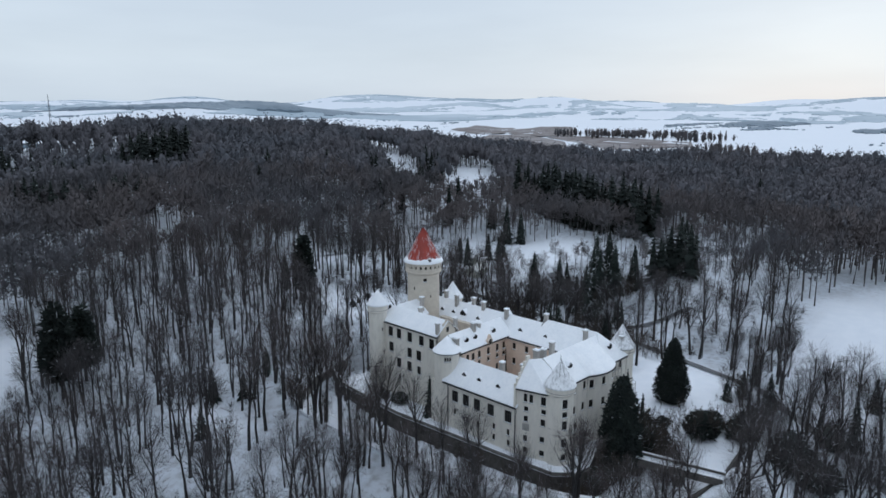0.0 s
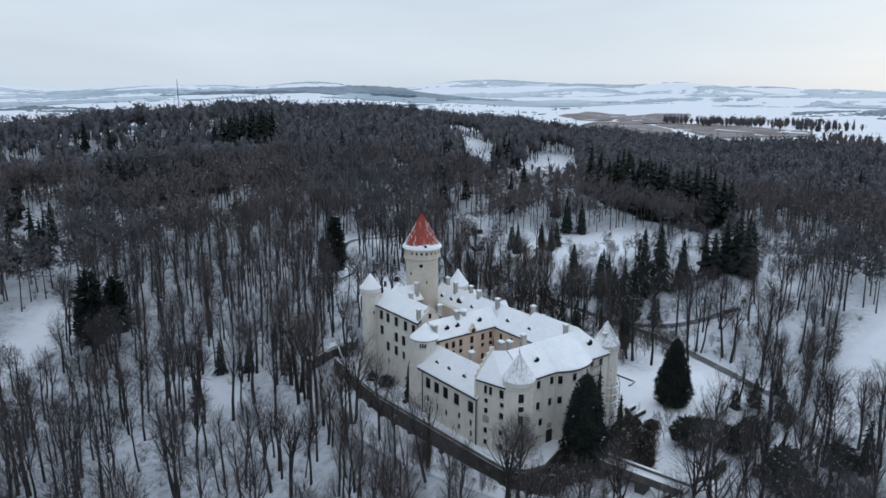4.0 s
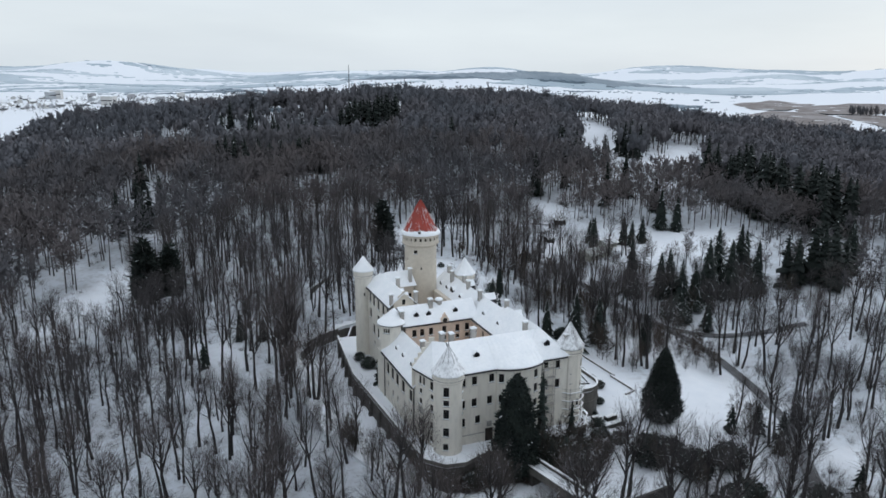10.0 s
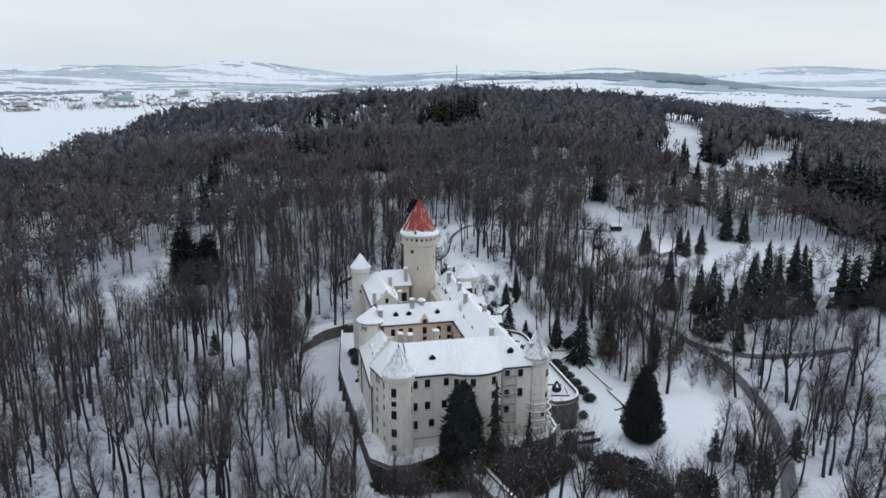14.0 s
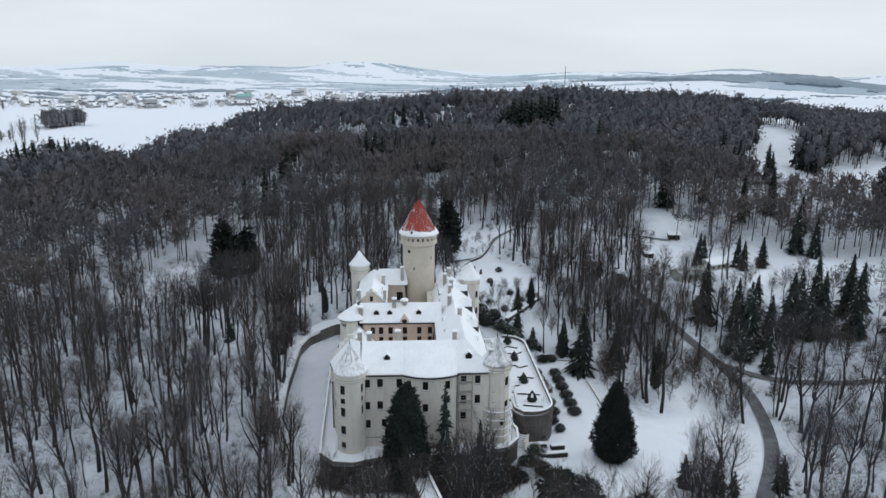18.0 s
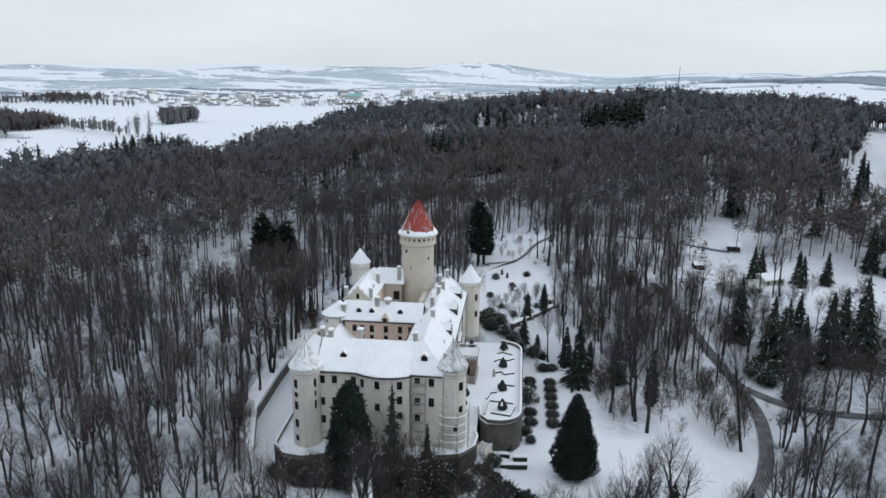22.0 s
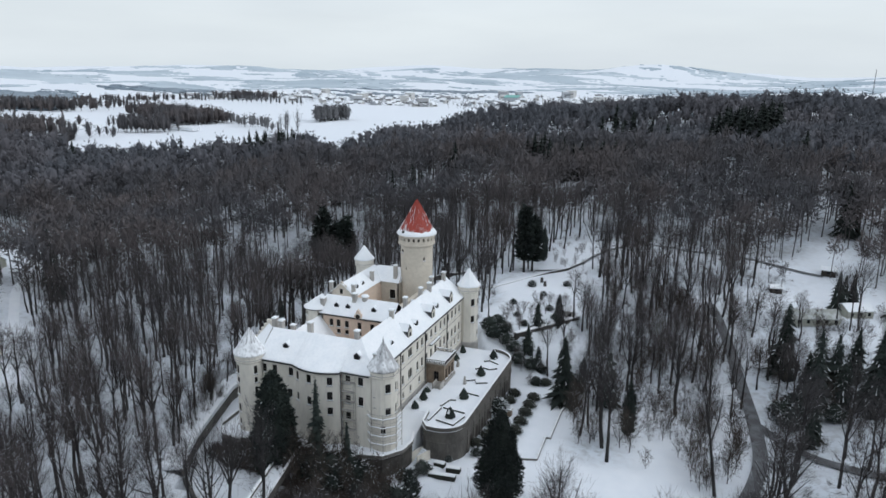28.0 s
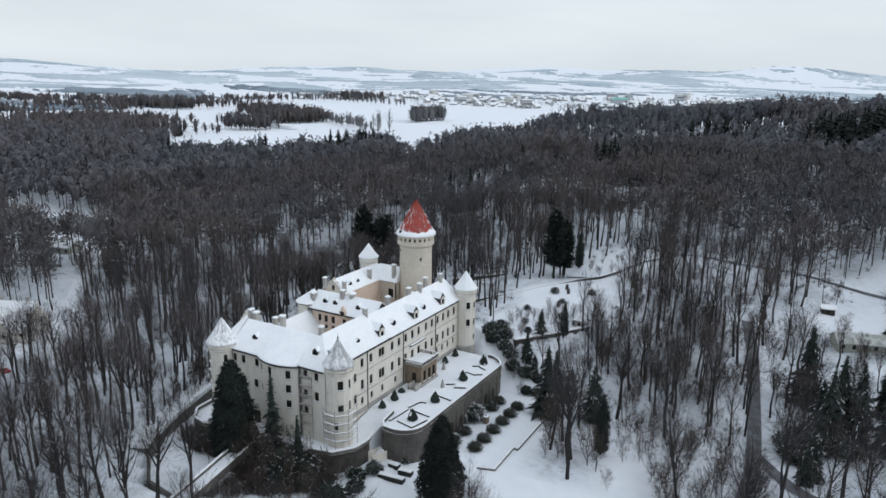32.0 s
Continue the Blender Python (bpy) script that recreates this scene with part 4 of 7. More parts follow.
# stair turret in the west front
tt_ = thing("stair_turret", "rounded white stair turret with a snow-covered half cone", "tower")
tl = Round(-16.9, -25.0, 3.0, 80, 220)
facade(tl, -6, 15.0, [(tl.angle(215), 13.7, 0.42, 1.0), (tl.angle(226), 13.7, 0.42, 1.0), (tl.angle(238), 13.7, 0.42, 1.0)], tt_, PLASTER)
part("cornice", Shape().turned([(3.0, 14.7), (3.4, 14.85), (3.4, 15.05), (3.0, 15.1)], 28, -16.9, -25.0), LEAD, tt_)
k = 28
ring = [(-16.9 + 3.5 * math.cos(6.2832 * i / k), -25.0 + 3.5 * math.sin(6.2832 * i / k), 15.05) for i in range(k)]
snow_roof([(ring[i], ring[(i + 1) % k], (-15.9, -24.2, 18.1)) for i in range(k)], tt_, thick=0.22, seed=51)
chimney(tt_, -14.7, -25.8, 14.5, 18.0, 1.0, 1.5)
part("wall", Shape().box(-19.8, -14.4, -28.0, -22.5, -6, 8.0), PLASTER, tt_)

# court floor
court = put("court_floor", Shape().box(-11.0, 3.4, -45.0, -27.2, -3.2, -2.2).mesh("court_floor", SNOW))
tagged(court, "trodden snow on the castle court", "pavement", kind="structure")

# scaffolding on the front
sf = thing("scaffolding", "grey tube scaffolding with snowy planks against the front wing", "scaffold")
for x in (6.9, 9.7):
    for y in (WALL_S + 0.25, WALL_S - 0.55):
        part("pole", Shape().turned([(0.06, -6), (0.06, 13.0)], 6, x, y), PLASTER_GREY, sf)
for z in (1.2, 3.3, 5.4, 7.5, 9.6, 11.7):
    part("deck", Shape().box(6.8, 9.8, WALL_S - 0.6, WALL_S + 0.3, z, z + 0.06), PLASTER_GREY, sf)
    part("rail", Shape().box(6.8, 9.8, WALL_S - 0.6, WALL_S - 0.55, z + 0.95, z + 1.0), PLASTER_GREY, sf)
for z, lab in ((-0.9, 0.10), (1.0, 0.07), (4.2, 0.09), (6.9, 0.07), (9.2, 0.05)):
    part("ledge", Shape().turned([(2.7, z - 0.08), (2.7 + lab * 1.6, z), (2.7 + lab * 1.6, z + 0.1), (2.7, z + 0.16)], 8, 15.0, -53.7, a0=radians(22.5)), PLASTER_GREY, t_se)
# patches where the plaster has come off, baring grey render
rp = np.random.RandomState(8)
for i in range(34):
    k_, z, w, h = rp.randint(0, 4), rp.uniform(-2.2, 6.5), rp.uniform(0.25, 0.8), rp.uniform(0.15, 0.6)
    a = radians(-112.5 + 45 * k_)
    m = Matrix.Translation((15.0 + 2.5 * math.cos(a), -53.7 + 2.5 * math.sin(a), z)) @ Matrix.Rotation(a + math.pi / 2, 4, "Z") @ Matrix.Translation((rp.uniform(-0.6, 0.6), 0, 0))
    pts = [(w * rp.uniform(0.6, 1) * math.cos(q), h * rp.uniform(0.6, 1) * math.sin(q)) for q in np.linspace(0, 5.6, 8)]
    part("bare_patch", Shape().add([m @ Vector((x, -0.012, z_)) for x, z_ in pts], [tuple(range(8))]), PLASTER_GREY, t_se)

# ---- terrace ----
def rounded(x0, x1, y0, y1, rads, n=7):
    """A rectangle's outline, counterclockwise, with the given corner radii: sw, se, ne, nw."""
    out = []
    for (cx, cy, a0), r in zip(((x0, y0, 180), (x1, y0, 270), (x1, y1, 0), (x0, y1, 90)), rads):
        if r <= 0:
            out.append((cx, cy))
            continue
        ox, oy = cx + (r if cx == x0 else -r), cy + (r if cy == y0 else -r)
        out += [(ox + r * math.cos(radians(a0 + 90 * i / n)), oy + r * math.sin(radians(a0 + 90 * i / n))) for i in range(n + 1)]
    return out


te = thing("terrace", "snow-covered garden terrace on a grey stone retaining wall", "terrace", kind="structure")
te_out = [(13.6, -40.5), (20.0, -41.0), (20.7, -46.0), (22.3, -48.0)] + rounded(13.6, 29.6, -48.1, -1.2, (3.0, 5.0, 6.0, 0))[8:]
RETAIN = mat("damp_retaining_stone", (0.135, 0.125, 0.112), 0.9, (0.085, 0.08, 0.073), 0.35, 2.2, 0.38, 0.64, 0.4, 3.0, third=(0.20, 0.19, 0.175), stretch=0.4)
part("retaining_wall", Shape().prism(te_out, -9, -0.5), RETAIN, te)
part("ramp", Shape().add([(13.9, -51.0, -9), (19.9, -51.0, -9), (19.9, -40.9, -9), (13.9, -40.4, -9), (13.9, -51.0, -2.48), (19.9, -51.0, -2.48), (19.9, -40.9, -0.21), (13.9, -40.4, -0.21)], [(0, 1, 5, 4), (1, 2, 6, 5), (4, 5, 6, 7)]), SNOW, te)
part("terrace_snow", Shape().prism([(x + (0.3 if x < 20 else -0.3), y) for x, y in te_out], -0.5, -0.2), SNOW, te)


def archway(foot, half, h):
    """A dark round-headed opening, a hand deep, on a wall face."""
    side = [foot - half, foot + half] + [foot + half * math.cos(a) + Vector((0, 0, h - half.length + half.length * math.sin(a))) for a in np.linspace(0, math.pi, 9)]
    inward = Vector((half.y, -half.x, 0)).normalized() * -0.12
    n = len(side)
    return Shape().add(side + [p + inward for p in side], [tuple(range(n)), tuple(range(2 * n - 1, n - 1, -1))] + [(i, n + i, n + (i + 1) % n, (i + 1) % n) for i in range(n)])


part("arch_door", archway(Vector((23.4, -47.93, -7.5)), Vector((0.85, 0.13, 0)), 2.9), DARK, te)
part("arch_door", archway(Vector((20.25, -43.6, -7.5)), Vector((0.1, -0.75, 0)), 2.7), DARK, te)
for i, y in enumerate(np.linspace(-42, -8, 9)):
    part("buttress", Shape().add([(29.3, y - 0.5, -9), (29.95, y - 0.5, -9), (29.95, y + 0.5, -9), (29.3, y + 0.5, -9), (29.3, y - 0.5, -1.2), (29.75, y - 0.5, -1.6), (29.75, y + 0.5, -1.6), (29.3, y + 0.5, -1.2)], [(0, 1, 5, 4), (1, 2, 6, 5), (2, 3, 7, 6), (4, 5, 6, 7)]), RETAIN, te)
    if i < 8:
        part("arch_niche", archway(Vector((29.62, y + 2.1, -6.6)), Vector((0, 0.75, 0)), 2.6), DARK, te)


def band(pts, w, z0, z1, k=0, s=None, closed=False):
    """A low wall that follows a line."""
    s = s or Shape()
    pts = [Vector((*p, 0)) for p in pts]
    n = len(pts)
    left, right = [], []
    for i in range(n):
        a = pts[i - 1] if (i or closed) else pts[i]
        b = pts[(i + 1) % n] if (i < n - 1 or closed) else pts[i]
        d = (b - a).normalized()
        o = Vector((-d.y, d.x, 0)) * w / 2
        left.append(pts[i] + o), right.append(pts[i] - o)
    for i in range(n if closed else n - 1):
        j = (i + 1) % n
        q = [left[i], right[i], right[j], left[j]]
        vs = [p + Vector((0, 0, z0)) for p in q] + [p + Vector((0, 0, z1)) for p in q]
        s.add(vs, [(4, 5, 6, 7), (1, 2, 6, 5), (3, 0, 4, 7)] + ([(0, 1, 5, 4)] if i == 0 and not closed else []) + ([(2, 3, 7, 6)] if i == n - 2 and not closed else []), k)
    return s


rail_pts = [p for p in te_out if not (p[0] < 14 and p[1] > -44)]
rail_pts = [(x - 0.25 * (1 if x > 25 else 0), y) for x, y in rail_pts]
part("parapet", band(rail_pts, 0.3, -0.25, 0.6), RETAIN, te)
part("parapet_snow", band(rail_pts, 0.42, 0.6, 0.74), SNOW_ROOF, te)
for z in (-3.0, -0.9):
    part("moulding", band([(x + (0.1 if x > 25 else 0), y - (0.1 if y < -44 else 0)) for x, y in te_out[1:-1]], 0.2, z, z + 0.16), RETAIN, te)


def topiary(name, label, x, y, z, h, r, group=""):
    """A clipped cone of needles, dusted with snow."""
    t = thing(name, label, "shrub", (x, y, z), group)
    s = Shape()
    rg = np.random.RandomState(int(abs(x * 7 + y * 13)))
    rings = [(r * 0.75, 0), (r * 0.98, 0.08 * h), (r, 0.22 * h), (r * 0.75, 0.45 * h), (r * 0.42, 0.75 * h), (0.04, h)]
    nn = 18
    for j, (a, z_) in enumerate(rings):
        for i in range(nn):
            an = 6.2832 * i / nn
            q = a * rg.uniform(0.85, 1.12)
            s.v.append((q * math.cos(an), q * math.sin(an), z_))
    s.f += [(j * nn + i, j * nn + (i + 1) % nn, (j + 1) * nn + (i + 1) % nn, (j + 1) * nn + i) for j in range(len(rings) - 1) for i in range(nn)]
    s.m += [1 if rg.uniform() < 0.03 else 0 for _ in s.f]
    put("foliage", s.mesh("foliage", [NEEDLE, SNOW_ROOF]), t)
    put("trunk", Shape().turned([(0.1, -0.3), (0.1, 0.3)], 6).mesh("trunk", BARK), t)
    return t


for x, y in ((25.2, -41.3), (24.9, -31.2), (24.7, -17.4), (24.6, -5.9)):
    topiary("topiary", "dark clipped yew cone on the snowy terrace bed", x, y, -0.2, 2.7, 1.15, "yew cones on the terrace")
for x, y, h in ((16.5, -35.3, 2.6), (16.3, -40.0, 2.0), (15.7, -5.1, 2.2), (15.8, -10.6, 2.0), (15.6, -31.0, 1.3)):
    topiary("topiary", "dark clipped yew beside the garden front", x, y, -0.2, h, 0.9, "yews along the wall")
HEDGE = mat("box_hedge", (0.03, 0.033, 0.025), 0.95, (0.02, 0.022, 0.018), 1.0, 8, third=(0.06, 0.062, 0.055))
for pts in ([(21.3, -44.5), (21.8, -38.0)], [(22.3, -37.6), (27.6, -38.4)], [(21.4, -37.0), (22.2, -33.5), (23.6, -33.0)], [(23.8, -28.3), (27.8, -29.0)], [(22.5, -22.0), (24.4, -20.8), (25.2, -22.6), (27.6, -21.3)], [(22.4, -14.5), (23.6, -13.0), (25.8, -13.6), (27.4, -12.2)], [(23.0, -9.0), (24.2, -8.0), (26.8, -9.4)], [(22.8, -43.6), (27.0, -44.6), (28.0, -40.0)]):
    bd = thing("border_hedge", "low clipped box edging half buried in terrace snow", "hedge", group="box edging of the parterre")
    part("hedge_body", band(pts, 0.4, -0.25, 0.12), HEDGE, bd)
    part("hedge_snow", band(pts, 0.3, 0.12, 0.2), SNOW_ROOF, bd)
for x, y in ((22.6, -23.8), (17.6, -14.5)):
    st = thing("garden_statue", "small grey stone garden figure on a plinth in the snow", "statue", (x, y, -0.2))
    put("figure", Shape().box(-0.35, 0.35, -0.35, 0.35, 0, 0.8).turned([(0.3, 0.8), (0.38, 1.2), (0.22, 1.7), (0.26, 1.95), (0.001, 2.15)], 8).mesh("figure", PLASTER_GREY), st)

# balcony room on the garden front
an = thing("balcony_room", "ochre stone porch with a snowy balcony before the garden front", "porch")
al = [Flat((13.5, -26.3), (18.2, -26.3)), Flat((18.2, -26.3), (18.2, -19.2)), Flat((18.2, -19.2), (13.5, -19.2))]
OCHRE = mat("ochre_stone", (0.25, 0.195, 0.145), 0.9, (0.185, 0.145, 0.11), 0.8, 4.0, 0.4, 0.62, 0.3, 4.0, third=(0.17, 0.14, 0.11))
for ln, hs in zip(al, ([(2.6, 1.6, 1.1, 2.6)], [(1.5, 2.2, 1.1, 2.4), (3.6, 2.2, 1.1, 2.4), (5.7, 2.2, 1.1, 2.4)], [(2.4, 2.2, 1.1, 2.4)])):
    facade(ln, -1.2, 5.0, hs, an, OCHRE)
part("cornice", Shape().box(13.5, 18.6, -26.7, -18.8, 5.0, 5.25), PLASTER_GREY, an)
part("balcony_snow", Shape().box(13.5, 18.3, -26.4, -19.1, 5.25, 5.4), SNOW_ROOF, an)
rail_line = [(13.5, -26.5), (18.4, -26.5), (18.4, -19.0), (13.5, -19.0)]
part("balcony_rail", band(rail_line, 0.3, 6.0, 6.14), PLASTER_GREY, an)
part("balustrade_snow", band(rail_line, 0.36, 6.14, 6.22), SNOW_ROOF, an)
for (ax, ay), (bx_, by_) in zip(rail_line[:-1], rail_line[1:]):
    k_ = int(math.hypot(bx_ - ax, by_ - ay) / 0.42)
    for i in range(k_ + 1):
        px_, py_ = ax + (bx_ - ax) * i / k_, ay + (by_ - ay) * i / k_
        if i < k_ or by_ == ay:
            part("baluster", Shape().turned([(0.06, 5.25), (0.12, 5.5), (0.06, 5.85), (0.09, 6.0)], 6, px_, py_), LEAD, an)
for i in range(6):
    part("step", Shape().box(16.6 - 0.1, 18.0, -28.8 + 0.38 * i, -28.4 + 0.38 * i, -0.3, -0.12 + 0.17 * i), PLASTER_GREY, an)
part("stair_wall", band([(16.3, -29.2), (16.3, -26.4)], 0.3, -0.3, 1.2), PLASTER_GREY, an)
part("stair_wall", band([(18.2, -29.2), (18.2, -26.4)], 0.3, -0.3, 1.2), PLASTER_GREY, an)
part("plinth", Shape().box(18.2, 18.5, -26.5, -19.0, -0.3, 0.5), PLASTER_GREY, an)

# ---- apron, moat and bridge ----
ap = thing("castle_apron", "narrow snowy ledge round the castle above the moat wall", "terrace", kind="structure")
ap_out = [(-16.5, 13.5), (-21.0, 14.0), (-23.8, -14.0), (-22.8, -35.0), (-22.0, -54.0), (-21.6, -59.5), (-18.5, -63.0), (-14.5, -63.6), (-9.0, -61.5), (-7.5, -60.2), (12.0, -60.0), (17.0, -58.8), (19.8, -55.0), (20.2, -51.0), (19.0, -47.0), (14.0, -45.0), (14.0, 8.0)]
part("moat_wall", Shape().prism(ap_out, -10, -2.75), STONE, ap, "dark stone wall falling into the moat")
part("apron_snow", Shape().prism(ap_out, -2.75, -2.5), SNOW, ap)
part("apron_parapet", band([(x * 0.992, y) for x, y in ap_out[1:10]], 0.4, -2.6, -1.75), STONE_LIGHT, ap)
part("parapet_snow", band([(x * 0.992, y) for x, y in ap_out[1:10]], 0.5, -1.75, -1.62), SNOW_ROOF, ap)
part("apron_parapet", band(ap_out[10:15], 0.4, -2.6, -1.85), STONE_LIGHT, ap)
part("parapet_snow", band(ap_out[10:15], 0.5, -1.85, -1.7), SNOW_ROOF, ap)
for i in range(9):
    y = 8 - i * 6.0
    x = float(np.interp(y, [-54, -35, -14, 14], [-22.0, -22.8, -23.8, -21.0]))
    part("buttress", Shape().add([(x + 0.1, y - 0.6, -10), (x - 1.1, y - 0.5, -10), (x - 1.1, y + 0.5, -10), (x + 0.1, y + 0.6, -10), (x + 0.1, y - 0.6, -3), (x - 0.4, y - 0.6, -3.4), (x - 0.4, y + 0.6, -3.4), (x + 0.1, y + 0.6, -3)], [(1, 0, 4, 5), (2, 1, 5, 6), (3, 2, 6, 7), (7, 6, 5, 4)]), STONE, ap)
cs = thing("moat_outer_wall", "dark stone wall holding the outer bank of the moat", "wall", kind="structure")
cs_pts = MOAT_RIM[:10]
part("wall_body", band(cs_pts, 0.7, -10, -3.35), RETAIN, cs)
rim_out = [(x - 1.75 * (0.35 if y > 22 else 1), y + (1.6 if y > 15 else -1.2 if y < -70 else 0)) for x, y in cs_pts]
part("rim_snow", band(rim_out, 4.4, -4.1, -3.25), SNOW, cs)
part("coping_snow", band(cs_pts, 0.9, -3.35, -3.1), SNOW_ROOF, cs)
part("wall_foot", band(MOAT_RIM[9:], 0.6, -10, -4.6), STONE, cs)
br = thing("bridge", "stone bridge with snowy parapets over the dry moat", "bridge", kind="structure")
br_at = Matrix.Translation((-1.5, -66, 0)) @ Matrix.Rotation(math.atan2(0.22, 0.975), 4, "Z")
for nm, m_, boxes in (("deck", RETAIN, [(-1.6, 1.6, -20, 5.6, -4.2, -3.3)]), ("deck_snow", SNOW, [(-1.4, 1.4, -20, 5.5, -3.3, -3.12)]), ("parapet", RETAIN, [(-1.8, -1.4, -20, 5.6, -4.2, -2.5)]), ("parapet", RETAIN, [(1.4, 1.8, -20, 5.6, -4.2, -2.5)]), ("parapet_snow", SNOW_ROOF, [(-1.86, -1.34, -20, 5.6, -2.5, -2.36)]), ("parapet_snow", SNOW_ROOF, [(1.34, 1.86, -20, 5.6, -2.5, -2.36)]), ("pier", STONE, [(-1.5, 1.5, -3, -1, -10, -4.2)]), ("pier", STONE, [(-1.5, 1.5, -12, -10, -10, -4.2)])):
    put(nm, Shape().box(*boxes[0], 0, br_at).mesh(nm, m_), br)


gs_ = thing("garden_stair", "short white-walled outdoor stair below the terrace corner", "stair", kind="structure")
for i in range(8):
    part("step", Shape().box(-0.9, 0.9, i * 0.42, i * 0.42 + 0.45, -8.5, -4.9 - 0.33 * (7 - i), m=Matrix.Translation((20.9, -51.4, 0)) @ Matrix.Rotation(radians(-23), 4, "Z")), SNOW, gs_)
for dx in (-1.05, 1.05):
    part("stair_wall", Shape().box(dx - 0.15, dx + 0.15, -0.2, 3.6, -8.5, -4.7, m=Matrix.Translation((20.9, -51.4, 0)) @ Matrix.Rotation(radians(-23), 4, "Z")), PLASTER, gs_)

# scaffolding round the foot of the octagonal tower
sc2 = thing("scaffolding", "grey tube scaffolding with snow-dusted planks round the octagonal tower", "scaffold")
ring_at = lambda k, q: (15.0 + q * math.cos(radians(-157.5 + 45 * k)), -53.7 + q * math.sin(radians(-157.5 + 45 * k)))
for k in range(5):
    x, y = ring_at(k, 3.75)
    part("pole", Shape().turned([(0.07, -2.6), (0.07, 6.3)], 6, x, y), PLASTER_GREY, sc2)
for z in (-0.6, 1.2, 3.1, 5.0):
    for k in range(4):
        part("plank", band([ring_at(k, 3.62), ring_at(k + 1, 3.62)], 0.5, z, z + 0.06), PLASTER_GREY, sc2)
        part("plank_snow", band([ring_at(k, 3.62), ring_at(k + 1, 3.62)], 0.34, z + 0.06, z + 0.12), SNOW_ROOF, sc2)
        part("rail", band([ring_at(k, 3.78), ring_at(k + 1, 3.78)], 0.06, z + 0.95, z + 1.01), PLASTER_GREY, sc2)
part("head_moulding", Shape().turned([(3.08, 14.72), (3.2, 14.78), (3.2, 14.9), (3.08, 14.95)], 8, 15.0, -53.7, a0=radians(22.5)), PLASTER_GREY, t_se)
for k in range(8):
    x, y = 15.0 + 3.11 * math.cos(radians(22.5 + 45 * k)), -53.7 + 3.11 * math.sin(radians(22.5 + 45 * k))
    part("head_rib", Shape().turned([(0.07, 13.9), (0.07, 14.8)], 6, x, y), PLASTER_GREY, t_se)

# ---- trees ----
def tube(p, q, r0, r1, n=3):
    """Triangles of a tapered tube from p to q."""
    p, q = np.asarray(p, float), np.asarray(q, float)
    d = (q - p) / (np.linalg.norm(q - p) + 1e-9)
    a = np.cross(d, (0.3, 0.9, 0.31))
    a /= np.linalg.norm(a)
    b = np.cross(d, a)
    ang = np.arange(n) * 2 * math.pi / n
    ring = np.cos(ang)[:, None] * a + np.sin(ang)[:, None] * b
    v = np.concatenate([p + ring * r0, q + ring * r1])
    i = np.arange(n)
    j = (i + 1) % n
    return v, np.concatenate([np.stack([i, j, n + j], 1), np.stack([i, n + j, n + i], 1)])


class Bush:
    """Gathers tubes and slivers into arrays."""

    def __init__(self):
        self.v, self.t, self.m, self.n = [], [], [], 0

    def add(self, v, t, k):
        self.v.append(v), self.t.append(t + self.n), self.m.append(np.full(len(t), k))
        self.n += len(v)

    def slivers(self, base, tip, width, k, rng):
        """One thin triangle from each base point to its tip."""
        base, tip = np.asarray(base), np.asarray(tip)
        side = np.cross(tip - base, rng.normal(size=base.shape))
        side *= (width / 2 / (np.linalg.norm(side, axis=1) + 1e-9))[:, None] if np.ndim(width) else width / 2 / (np.linalg.norm(side, axis=1) + 1e-9)[:, None]
        n = len(base)
        self.add(np.concatenate([base - side, base + side, tip]), np.stack([np.arange(n), n + np.arange(n), 2 * n + np.arange(n)], 1), k)

    def arrays(self):
        return np.concatenate(self.v), np.concatenate(self.t), np.concatenate(self.m)


GOLD = (1 + math.sqrt(5)) / 2
icosahedron_ = np.array([(i, GOLD * j, 0) for i in (-1, 1) for j in (-1, 1)] + [(0, i, GOLD * j) for i in (-1, 1) for j in (-1, 1)] + [(GOLD * j, 0, i) for i in (-1, 1) for j in (-1, 1)]) / math.hypot(1, GOLD)
icosahedron_tris = np.array([t for t in itertools.combinations(range(12), 3) if max(np.linalg.norm(icosahedron_[a] - icosahedron_[b]) for a, b in itertools.combinations(t, 2)) < 1.1])
for row in icosahedron_tris:
    if np.dot(np.cross(icosahedron_[row[1]] - icosahedron_[row[0]], icosahedron_[row[2]] - icosahedron_[row[0]]), icosahedron_[row[0]]) < 0:
        row[1], row[2] = row[2], row[1]


